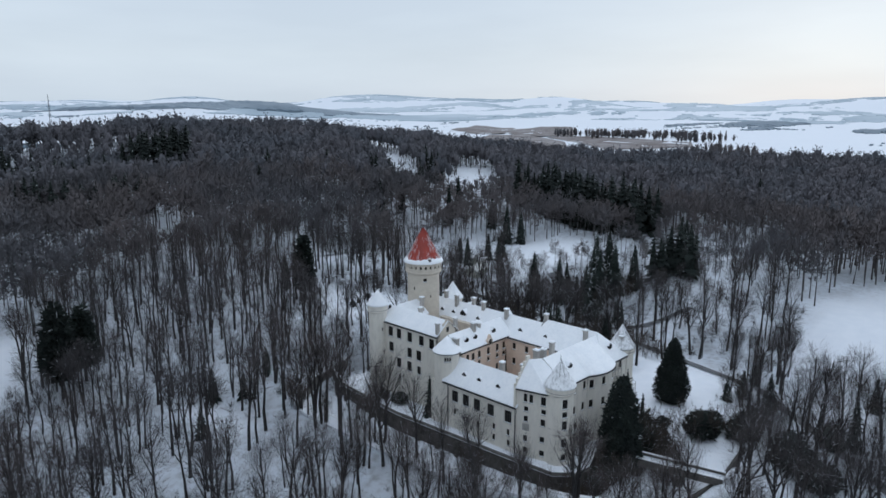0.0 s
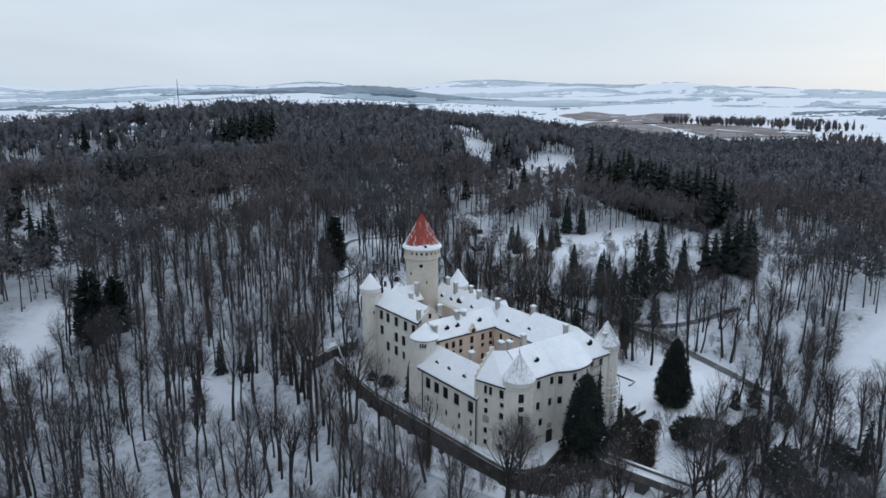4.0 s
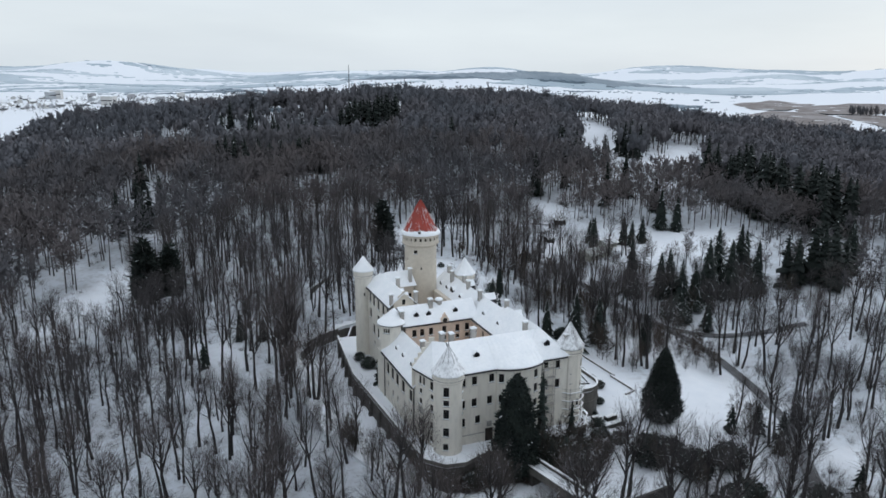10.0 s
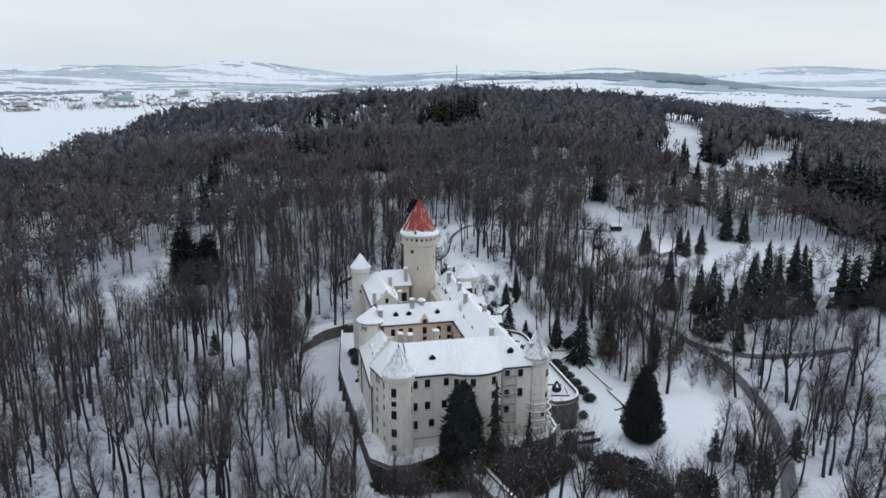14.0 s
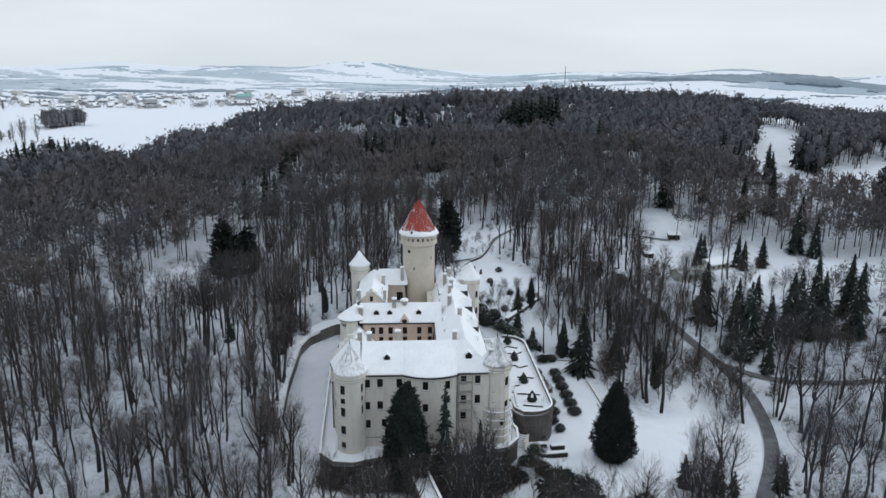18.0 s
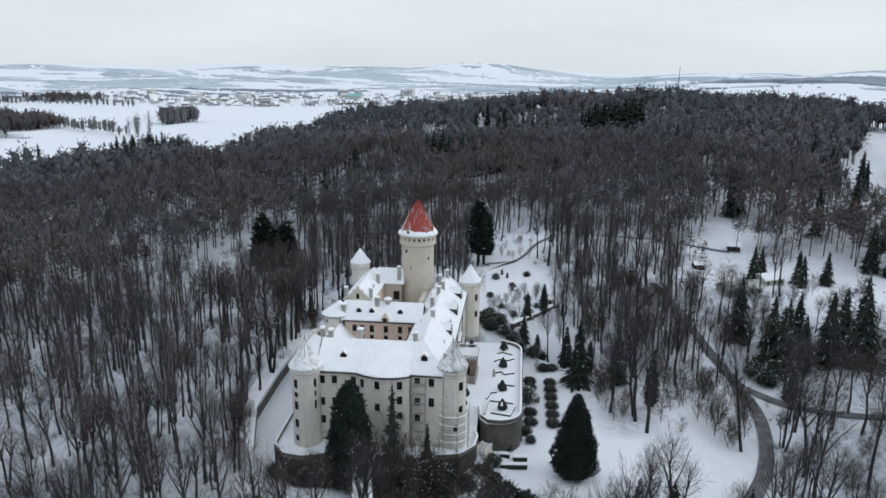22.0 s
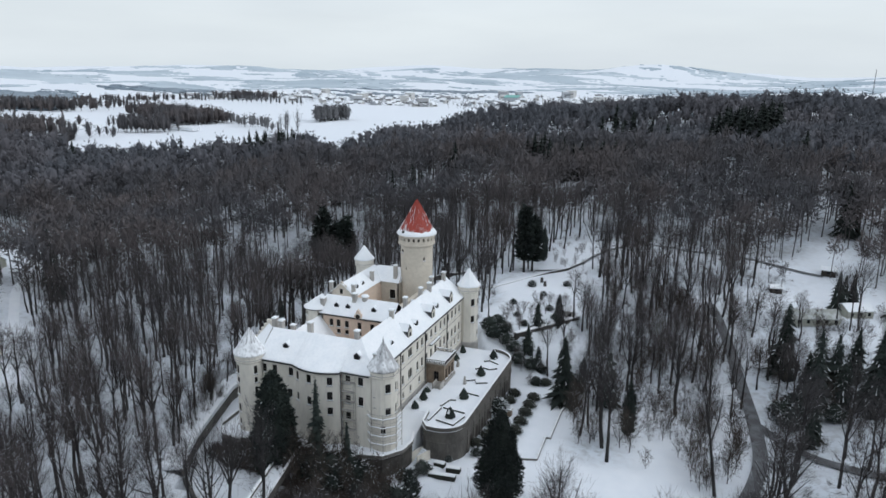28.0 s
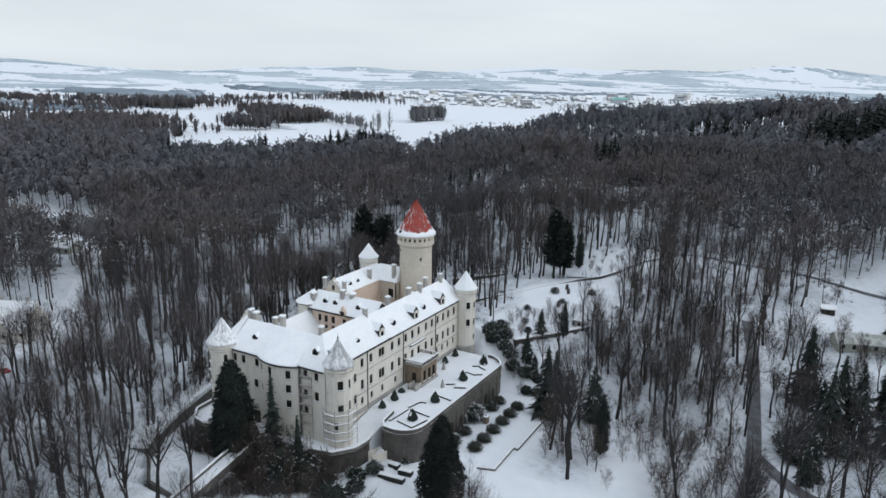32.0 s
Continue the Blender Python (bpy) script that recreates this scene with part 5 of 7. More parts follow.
def bare_tree(seed, height, limbs, twigs, sides=5, twig_width=0.09, clear=0.40, spread=0.40, snow=0.03, core=0.0, girth=1.0, tuft=1.0, heart=0.0):
    """A leafless broadleaf tree: a stem that forks into steep leaders, rising limbs and a haze of fine twigs."""
    rng = np.random.RandomState(seed)
    b = Bush()
    lean = rng.normal(0, 0.03, 2)
    knots = np.linspace(0, 1, 5)
    wob = rng.normal(0, 0.16, (5, 2)) * (knots > 0)[:, None]
    stem = np.stack([lean[0] * height * knots + wob[:, 0], lean[1] * height * knots + wob[:, 1], height * 0.93 * knots], 1)
    r_at = lambda k: (0.0135 * height * (1 - 0.88 * k) + 0.015) * girth
    step_ = 1 if limbs > 3 else 4
    for i in range(0, 4, step_):
        b.add(*tube(stem[i], stem[i + step_], r_at(knots[i]), r_at(knots[i + step_]), sides if i < 3 else 3), 0)
    starts, dirs, lens = [], [], []
    forks = 0 if limbs < 6 else 2 + seed % 2
    for i in range(max(limbs, 1)):
        k = clear + (0.94 - clear) * ((i + rng.uniform()) / max(limbs, 1))
        p = np.array([np.interp(k, knots, stem[:, c]) for c in range(3)])
        a = i * 2.4 + rng.uniform(-0.5, 0.5)
        ln = height * spread * (1.12 - 0.72 * k) * rng.uniform(0.75, 1.25)
        up, r = rng.uniform(0.7, 1.5) + 0.7 * k, r_at(k) * 0.55
        if i < forks:
            ln, up, r = height * (0.98 - k) * rng.uniform(0.75, 0.95), rng.uniform(2.0, 3.2), r_at(k) * 0.78
        d = np.array([math.cos(a), math.sin(a), up])
        d /= np.linalg.norm(d)
        mid = p + d * ln * 0.55
        d2 = d + np.array([rng.normal(0, 0.15), rng.normal(0, 0.15), 0.35])
        d2 /= np.linalg.norm(d2)
        tip = mid + d2 * ln * 0.5
        if limbs:
            b.add(*tube(p, mid, r, r * 0.6, 3), 0)
            b.add(*tube(mid, tip, r * 0.6, 0.02, 3), 0)
        starts += [p + (mid - p) * 0.5, mid, mid + (tip - mid) * 0.5, tip - d2 * ln * 0.1]
        dirs += [d, d2, d2, d2]
        q = min(ln, height * 0.3)
        lens += [q * 0.55, q * 0.6, q * 0.5, q * 0.4]
    starts, dirs, lens = np.array(starts), np.array(dirs), np.array(lens)
    pick = rng.randint(0, len(starts), twigs)
    base = starts[pick] + rng.normal(0, 0.24, (twigs, 3)) * lens[pick][:, None]
    way = dirs[pick] + rng.normal(0, 0.42, (twigs, 3)) + [0, 0, 0.12]
    tip = base + way / np.linalg.norm(way, axis=1)[:, None] * (lens[pick] * rng.uniform(0.45, 1.0, twigs))[:, None]
    n_snow = int(twigs * snow)
    b.slivers(base[n_snow:], tip[n_snow:], twig_width, 1, rng)
    if n_snow:
        b.slivers(base[:n_snow] + [0, 0, 0.06], (base[:n_snow] + tip[:n_snow]) / 2, twig_width * 0.8, 2, rng)
    if heart:
        # the close inner twigs of a crown seen from afar
        half = height * (0.97 - clear) / 2
        ball = icosahedron_ * [spread * height / 2.3 * heart, spread * height / 2.3 * heart, half * 0.92] * rng.uniform(0.72, 1.2, (12, 1))
        b.add(ball + np.append(stem[3, :2], height * 0.97 - half), icosahedron_tris, 1)
    if core:
        # lumps of fine twigs round the crown off
        n = int(twigs * core)
        half = height * (0.99 - clear) / 2
        size = np.array([spread * height / 2.3, spread * height / 2.3, half])
        c0 = np.append(stem[3, :2], height * 0.99 - half)
        lump = rng.normal(size=(9, 3)) + [0, 0, 0.25]
        lump = lump / np.linalg.norm(lump, axis=1)[:, None] * rng.uniform(0.35, 0.8, 9)[:, None]
        d = lump[rng.randint(0, 9, n)] + rng.normal(0, 0.24, (n, 3))
        base = c0 + d * size
        way = d * [0.9, 0.9, 0.5] + rng.normal(0, 0.35, (n, 3)) + [0, 0, 0.42]
        b.slivers(base, base + way / np.linalg.norm(way, axis=1)[:, None] * height * tuft * rng.uniform(0.06, 0.13, n)[:, None], twig_width, 1, rng)
    return b.arrays()


def conifer(seed, height, whorls, per, radius, base=0.08, width=0.5, snow=0.0, heart_=0.46, taper=0.68):
    """A spruce: a straight stem, a dark heart and drooping whorls of needle-covered boughs."""
    rng = np.random.RandomState(seed)
    b = Bush()
    b.add(*tube((0, 0, 0), (0, 0, height * 0.97), 0.014 * height, 0.03, 5), 0)
    heart = Shape().turned([(0.15 * radius, base * height), (heart_ * radius, (base + 0.05) * height), (0.62 * heart_ * radius, 0.55 * height), (0.05 * radius, 0.96 * height)], 7)
    hv = np.array(heart.v) * np.append(rng.uniform(0.85, 1.15, 2), 1)
    b.add(hv, np.array([t for f in heart.f for t in ((f[0], f[1], f[2]), (f[0], f[2], f[3]))]), 1)
    for i in range(whorls):
        k = base + (0.98 - base) * i / (whorls - 1)
        r = radius * (1 - k) ** taper * rng.uniform(0.75, 1.2) + 0.15
        n = max(5, int(per * (1 - 0.4 * k)))
        a = rng.uniform(0, 6.28) + np.arange(n) * 2 * math.pi / n + rng.uniform(-0.25, 0.25, n)
        rr = r * rng.uniform(0.5, 1.25, n)
        z = k * height + rng.uniform(-0.5, 0.5, n) * height / whorls
        base_p = np.stack([0.1 * rr * np.cos(a), 0.1 * rr * np.sin(a), z + 0.1 * r], 1)
        tip = np.stack([rr * np.cos(a), rr * np.sin(a), z - rr * rng.uniform(0.15, 0.55, n)], 1)
        mid = (base_p + tip) / 2 + np.array([0, 0, 0.08]) * rr[:, None]
        side = np.stack([-np.sin(a), np.cos(a), 0 * a], 1) * (width * rr / 2 + 0.12)[:, None]
        v = np.concatenate([base_p, mid + side - [0, 0, 0.15], mid - side - [0, 0, 0.15], tip, mid])
        j = np.arange(n)
        t = np.concatenate([np.stack([j, n + j, 4 * n + j], 1), np.stack([j, 4 * n + j, 2 * n + j], 1), np.stack([n + j, 3 * n + j, 4 * n + j], 1), np.stack([4 * n + j, 3 * n + j, 2 * n + j], 1)])
        b.add(v, t, 1)
        white = np.where(rng.uniform(size=n) < snow)[0]
        if len(white):
            b.slivers(tip[white] + [0, 0, 0.05], mid[white] + [0, 0, 0.12], 0.2, 2, rng)
    return b.arrays()


def scatter(name, templates, xs, ys, rng, materials, low=0.8, high=1.2, size=None):
    """Joins many turned and scaled copies of some templates into one mesh."""
    V, T, M, n = [], [], [], 0
    zs = ground(xs, ys) - 0.2
    which = rng.randint(0, len(templates), len(xs))
    for k, (v, t, m) in enumerate(templates):
        sel = np.where(which == k)[0]
        if not len(sel):
            continue
        a, s = rng.uniform(0, 6.28, len(sel)), rng.uniform(low, high, len(sel)) * (1 if size is None else size[sel])
        c, d = (np.cos(a) * s)[:, None], (np.sin(a) * s)[:, None]
        px = v[None, :, 0] * c - v[None, :, 1] * d + xs[sel][:, None]
        py = v[None, :, 0] * d + v[None, :, 1] * c + ys[sel][:, None]
        pz = v[None, :, 2] * (s * rng.uniform(0.9, 1.1, len(sel)))[:, None] + zs[sel][:, None]
        V.append(np.stack([px, py, pz], -1).reshape(-1, 3))
        T.append((t[None] + (np.arange(len(sel)) * len(v))[:, None, None]).reshape(-1, 3) + n)
        M.append(np.tile(m, len(sel)))
        n += len(sel) * len(v)
    return put(name, fast_mesh(name, np.concatenate(V), np.concatenate(T), materials, np.concatenate(M)))


def in_ellipse(x, y, cx, cy, rx, ry, turn=0.0):
    c, s = math.cos(radians(turn)), math.sin(radians(turn))
    u, v = (x - cx) * c + (y - cy) * s, -(x - cx) * s + (y - cy) * c
    return (u / rx) ** 2 + (v / ry) ** 2 < 1


def near_line(x, y, pts, d):
    best = np.full(np.shape(x), 1e9)
    for (ax, ay), (bx, by) in zip(pts[:-1], pts[1:]):
        L = (bx - ax) ** 2 + (by - ay) ** 2
        t = np.clip(((x - ax) * (bx - ax) + (y - ay) * (by - ay)) / L, 0, 1)
        best = np.minimum(best, np.hypot(x - ax - t * (bx - ax), y - ay - t * (by - ay)))
    return best < d


EAST_ROAD = [(28, -128), (40, -109), (49, -95), (55, -87), (62, -78), (69, -67), (76, -56), (83, -43), (88, -29), (91, -14), (90, 4), (87, 26), (83, 53), (78, 76)]
SIDE_ROAD = [(90.5, 3), (95, -3), (99, -9), (110, -15), (128, -20)]
WEST_LANE = [(-96, -50), (-112, -38), (-125, -28), (-147, -9), (-169, 10), (-185, 30), (-196, 50)]
NORTH_PATH = [(16, 78), (27, 83), (36, 112), (47, 127), (80, 128), (118, 120)]


def open_ground(x, y):
    """Where no tall trees stand."""
    o = (x > -34.5 + 6 * step(-40, -70, y)) & (x < 28) & (y > np.where(x < -6, -77, -86)) & (y < 16)
    o |= (x > 24) & (x < 50) & (y > -64) & (y < 2) | (x > 24) & (x < 60) & (y > -66) & (y < -36) | (x > 29) & (x < 52) & (y > -86) & (y < -60)
    x, y = x + 5 * waves(x, y, 34, 33), y + 5 * waves(x, y, 30, 34)
    o |= in_ellipse(x, y, 24, 48, 14, 38, 0) | in_ellipse(x, y, 28, 98, 8, 26, -18)
    o |= in_ellipse(x, y, 132, 96, 36, 18, 10) | in_ellipse(x, y, 161, 79, 42, 23, -12) | in_ellipse(x, y, 118, 128, 9, 24, -20) | in_ellipse(x, y, 124, 60, 13, 10)
    o |= near_line(x, y, [(222, 232), (255, 285), (282, 340)], 15) | near_line(x, y, [(282, 340), (304, 392)], 17) | near_line(x, y, [(270, 222), (296, 238), (330, 272)], 17)
    o |= in_ellipse(x, y, 141, -82, 46, 23, -2)
    o |= in_ellipse(x, y, -43, 405, 13, 24) | near_line(x, y, [(-2, 412), (-10, 462)], 5) | in_ellipse(x, y, 38, 492, 9, 12) | near_line(x, y, [(66, 346), (68, 372)], 5)
    o |= near_line(x, y, [(132, 204), (140, 228)], 3.5) | in_ellipse(x, y, -66, 204, 5, 14) | in_ellipse(x, y, 20, 352, 8, 12)
    o |= near_line(x, y, [(-52, 262), (-70, 173)], 6) | in_ellipse(x, y, 38, 455, 9, 9) | in_ellipse(x, y, 13, 186, 5, 14) | in_ellipse(x, y, -13, 124, 8, 9) | in_ellipse(x, y, 45, 249, 11, 7)
    o |= in_ellipse(x, y, -137, 132, 11, 6) | in_ellipse(x, y, -144, 90, 4, 8) | in_ellipse(x, y, -95, 126, 6, 7) | near_line(x, y, [(-77, 183), (-73, 202)], 6)
    o |= near_line(x, y, EAST_ROAD, 2.6) | near_line(x, y, SIDE_ROAD, 2.6) | near_line(x, y, WEST_LANE, 4.5) | near_line(x, y, NORTH_PATH, 3.5)
    o |= in_ellipse(x, y, -250, 54, 56, 24, -20) | in_ellipse(x, y, -128, -43, 19, 13, 25)
    o |= near_line(x, y, [(-108, 72), (-76, 114)], 10) | in_ellipse(x, y, -52, 24, 6, 20, 15)
    o |= in_ellipse(x, y, 39, 14, 8, 13, -30) | in_ellipse(x, y, 78, -88, 12, 16, 0) | in_ellipse(x, y, 68, -50, 15, 17, 15) | in_ellipse(x, y, 70, -26, 8, 26, 0) | in_ellipse(x, y, 79, -8, 7, 13, 0)
    return o


def sparse_at(x, y):
    """Stands thinned towards the camera so that the clearings behind them show."""
    o = near_line(x, y, [(196, 172), (222, 232)], 18) | near_line(x, y, [(230, 170), (270, 222)], 19) | near_line(x, y, [(-38, 335), (-43, 400)], 13) | near_line(x, y, [(-4, 365), (-4, 420)], 7)
    o |= near_line(x, y, [(-136, 126), (-126, 100)], 5) | near_line(x, y, [(-74, 190), (-70, 150)], 5) | near_line(x, y, [(-95, 122), (-90, 106)], 4) | near_line(x, y, [(-70, 240), (-78, 160)], 6) | near_line(x, y, [(13, 186), (4, 160)], 7)
    return o | near_line(x, y, [(60, 310), (67, 350)], 7) | near_line(x, y, [(96, 70), (112, 110)], 12)


FIELD_RIM = [(-105, 640), (-130, 500), (-170, 380), (-170, 285), (-190, 272), (-222, 314), (-243, 304), (-252, 262), (-275, 244), (-350, 228), (-560, 296), (-800, 366), (-1500, 900), (-1200, 1800), (-105, 1800)]


def wooded(x, y):
    """The wood's outer rim, towards the fields and the town."""
    u, v = x + 7 * waves(x, y, 70, 31), y + 7 * waves(x, y, 60, 32)
    edge = (v > 0.5 * u + 700) | (u + 0.55 * v > 660) | (v > 720) | inside(u, v, FIELD_RIM)
    return ~edge & (x > -520)


SNOW_SLIVER = SNOW_ROOF
ground_mesh = fast_mesh("ground", gv, gt, [WOOD_FLOOR], smooth=True)
under = wooded(gv[:, 0], gv[:, 1]) & ~open_ground(gv[:, 0], gv[:, 1]) & (np.hypot(gv[:, 0], gv[:, 1]) < 900)
grid_ = under.reshape(n_g, n_g).astype(float)
soft_ = sum(np.roll(np.roll(grid_, i, 0), j, 1) for i in (-1, 0, 1) for j in (-1, 0, 1)) / 9
ground_mesh.attributes.new("litter_and_shade", "FLOAT", "POINT").data.foreach_set("value", (soft_ * (0.8 + 0.2 * waves(GX, GY, 40, 61))).clip(0, 1).ravel().astype(np.float32))
tagged(put("ground", ground_mesh), GROUND_LABEL, "ground", kind="structure")
rng = np.random.RandomState(11)
gap = 6.4
ax_, ay_ = np.meshgrid(np.arange(-520, 660, gap), np.arange(-140, 740, gap))
tx = (ax_ + rng.uniform(-0.62, 0.62, ax_.shape) * gap).ravel()
ty = (ay_ + rng.uniform(-0.62, 0.62, ay_.shape) * gap).ravel()
keep = ~open_ground(tx, ty) & wooded(tx, ty)
tr = np.hypot(tx, ty + 10)
thin = np.clip(0.92 + 0.30 * waves(tx, ty, 62, 14) + 0.24 * waves(tx, ty, 27, 15), np.where(tr > 150, 0.78, 0.3), 1)
thin = np.where((tx > 40) & (tx < 90) & (ty > -25) & (ty < 75), np.maximum(thin, 0.85), thin)
thin = np.where((tx < -34) & (tx > -100) & (ty > -120) & (ty < 30), np.maximum(thin * 0.84, 0.6), thin)
thin = np.where((tx < -40) & (tr < 260) & (ty > 20), np.maximum(thin, 0.86), thin)
thin = np.where((ty < -60) & (tx < 40), thin * 0.88, thin)
thin = np.where(inside(tx, ty, [(112, 62), (112, 10), (150, -6), (215, 0), (218, 56), (160, 62)]), thin * 0.5, thin)
thin = np.where((tx > 94) & (tx < 175) & (ty < 14), thin * 0.62, thin)
thin = np.where((tx > -112) & (tx < -46) & (ty > -45) & (ty < 22), np.maximum(thin, 0.78), thin)
thin = np.where(in_ellipse(tx, ty, 98, -92, 22, 16), thin * 0.4, thin)
thin = np.where(in_ellipse(tx, ty, 116, 36, 14, 24), thin * 0.4, thin)
thin = np.where(in_ellipse(tx, ty, 100, 2, 14, 22), thin * 0.6, thin)
thin = np.where(inside(tx, ty, [(118, -22), (190, -30), (200, 20), (128, 12)]), np.maximum(thin, 0.85), thin)
thin = np.where(sparse_at(tx, ty), 0.3, thin)
keep &= rng.uniform(size=tx.shape) < thin
keep &= ~in_ellipse(tx, ty, 200, 640, 230, 100) & ((tr < 420) | (rng.uniform(size=tx.shape) < 0.84))
wx, wy = np.concatenate([rng.uniform(-60, -36.2, 22), rng.uniform(-62, -12, 18)]), np.concatenate([rng.uniform(-104, 14, 22), rng.uniform(-112, -79, 18)])
rim_k = rng.uniform(3.5, 9, 14)
wx = np.append(wx, np.interp(rim_k, range(13), [p[0] for p in MOAT_RIM]) - rng.uniform(1.5, 4, 14))
wy = np.append(wy, np.interp(rim_k, range(13), [p[1] for p in MOAT_RIM]) - rng.uniform(0, 3, 14))
tx, ty = np.concatenate([tx[keep], wx]), np.concatenate([ty[keep], wy])
tr = np.hypot(tx, ty + 10)
stand = 1 + 0.12 * waves(tx, ty, 85, 16) + 0.06 * waves(tx, ty, 33, 17)
low = inside(tx, ty, [(92, 74), (100, 34), (112, -14), (150, -26), (232, -20), (232, 50), (160, 64), (120, 54)]) | in_ellipse(tx, ty, 84, 325, 32, 26) | sparse_at(tx, ty)
stand = np.where(low, stand * 0.6, stand)
# evergreens stand in patches among the bare trees
ever = (rng.uniform(size=tx.shape) < 0.010) & (tr > 210) & (tr < 460)
ever |= near_line(tx, ty, [(248, 148), (240, 104), (233, 62)], 13)
ever |= in_ellipse(tx, ty, 155, 0, 12, 10) & (rng.uniform(size=tx.shape) < 0.8)
ever |= in_ellipse(tx, ty, 8, 332, 32, 13, -4) & (rng.uniform(size=tx.shape) < 0.85) | in_ellipse(tx, ty, 8, 420, 22, 26) & (rng.uniform(size=tx.shape) < 0.45)
ever |= in_ellipse(tx, ty, 205, 232, 14, 20, 10) & (rng.uniform(size=tx.shape) < 0.6) | in_ellipse(tx, ty, 264, 262, 12, 30, -28) & (rng.uniform(size=tx.shape) < 0.4)
ever |= in_ellipse(tx, ty, -240, 400, 90, 24, 35) | in_ellipse(tx, ty, -244, 284, 26, 24) & (rng.uniform(size=tx.shape) < 0.7)
near, mid, far = (tr < 150) & ~ever, (tr >= 150) & (tr < 290) & ~ever, (tr >= 290) & ~ever
front = near & ((ty < 12) | (tx > 60) & (ty < 60)) & (tr < 140)
pick = np.where(front)[0]
pick = pick[np.argsort(np.hypot(tx[pick] - 10, ty[pick] + 60))][:290]
lone = np.zeros(len(tx), dtype=bool)
lone[pick] = True
near &= ~lone

# single trees nearest to the flight
fine = [bare_tree(100 + s, 20.5, 15 + s % 3, 520, 6, 0.045, 0.42 + 0.04 * (s % 3), 0.37, 0.08, 0.5, 1.3) for s in range(9)]
fine_meshes = []
for v, t, m in fine:
    tk = m == 0
    fine_meshes.append((fast_mesh("trunk", v, t[tk], [BARK]), fast_mesh("crown", v, t[~tk], [DARK_TWIG, SNOW_SLIVER], m[~tk] - 1)))
for i in np.where(lone)[0]:
    x, y = float(tx[i]), float(ty[i])
    tree = thing("bare_tree", "tall leafless broadleaf tree standing in snow below the castle", "tree", group="bare trees round the castle")
    s = rng.uniform(0.78, 1.2) * stand[i] if rng.uniform() < 0.8 else rng.uniform(0.45, 0.7)
    wide = rng.uniform(0.8, 1.25)
    tree.matrix_basis = Matrix.Translation((x, y, float(ground(x, y)) - 0.2)) @ Matrix.Rotation(rng.uniform(0, 6.28), 4, "Z") @ Matrix.Rotation(rng.normal(0, 0.07), 4, "X") @ Matrix.Diagonal((s * wide, s * wide, s * rng.uniform(0.9, 1.12), 1))
    a, b_ = fine_meshes[rng.randint(len(fine_meshes))]
    put("trunk", a, tree)
    put("crown", b_, tree)

near_t = [bare_tree(s, 20.5, 8, 150, 4, 0.10, 0.44, 0.38, 0.02, 1.2, 1.25) for s in range(8)]
mid_t = [bare_tree(s + 20, 20.5, 2, 24, 3, 0.58, 0.45, 0.50, 0.0, 5.6, 1.05, 0.9) for s in range(8)]
shrub_t = [bare_tree(s + 80, 17, 1, 1, 3, 1.6, 0.1, 0.62, 0.0, 16, 1.2) for s in range(4)]
copse_t = [bare_tree(s + 80, 21, 0, 2, 3, 1.7, 0.08, 0.66, 0.0, 23, 1.2, 1.0, 0.45) for s in range(6)]
far_t = [bare_tree(s + 40, 20, 0, 1, 3, 1.2, 0.38, 0.60, 0.0, 50, 1.2, 1.0, 0.46) for s in range(8)]
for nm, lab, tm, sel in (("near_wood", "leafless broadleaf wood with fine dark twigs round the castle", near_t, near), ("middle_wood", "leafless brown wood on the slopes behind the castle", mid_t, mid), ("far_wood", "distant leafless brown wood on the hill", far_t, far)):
    tagged(scatter(nm, tm, tx[sel], ty[sel], rng, [BARK if nm == "near_wood" else BEECH, {"far_wood": HAZED_TWIG, "middle_wood": TWIG}.get(nm, DARK_TWIG), SNOW_SLIVER], 0.78, 1.15, stand[sel]), lab, "wood", kind="stuff")
spruce_far = [conifer(s + 60, 22, 13, 9, 4.6, 0.10, 0.95, 0.06, 0.5, 0.5) for s in range(4)]
# close stands of tall spruces
stands = ((94, 368, 24, 17, -30, 70, 1.4), (241, 104, 13, 44, -8, 34, 1.1), (0, 246, 34, 8, 0, 26, 1.0), (-76, 170, 8, 8, 0, 5, 0.9), (-231, 300, 8, 8, 0, 5, 0.95), (-204, 280, 8, 7, 0, 5, 0.9), (-72, 232, 7, 7, 0, 4, 0.9))
ex, ey, eh = [], [], []
for cx_, cy_, rx_, ry_, turn_, n_, h_ in stands:
    a, q = rng.uniform(0, 6.28, n_), np.sqrt(rng.uniform(0, 1, n_))
    c, d = math.cos(radians(turn_)), math.sin(radians(turn_))
    ex.append(cx_ + rx_ * q * np.cos(a) * c - ry_ * q * np.sin(a) * d)
    ey.append(cy_ + rx_ * q * np.cos(a) * d + ry_ * q * np.sin(a) * c)
    eh.append(np.full(n_, h_))
ex, ey, eh = np.concatenate(ex), np.concatenate(ey), np.concatenate(eh)
e_size = np.concatenate([np.where(in_ellipse(tx[ever], ty[ever], 240, 104, 22, 60), 1.3, 1.0), eh])
tagged(scatter("evergreen_wood", spruce_far, np.concatenate([tx[ever], ex]), np.concatenate([ty[ever], ey]), rng, [BARK, NEEDLE, SNOW_SLIVER], 0.75, 1.15, e_size), "dark evergreen stands scattered through the bare wood", "wood", kind="stuff")


BRAMBLE = mat("brown_brambles", (0.072, 0.057, 0.047), 0.95, (0.048, 0.040, 0.035), 0.2, 2.0, third=(0.11, 0.09, 0.075))
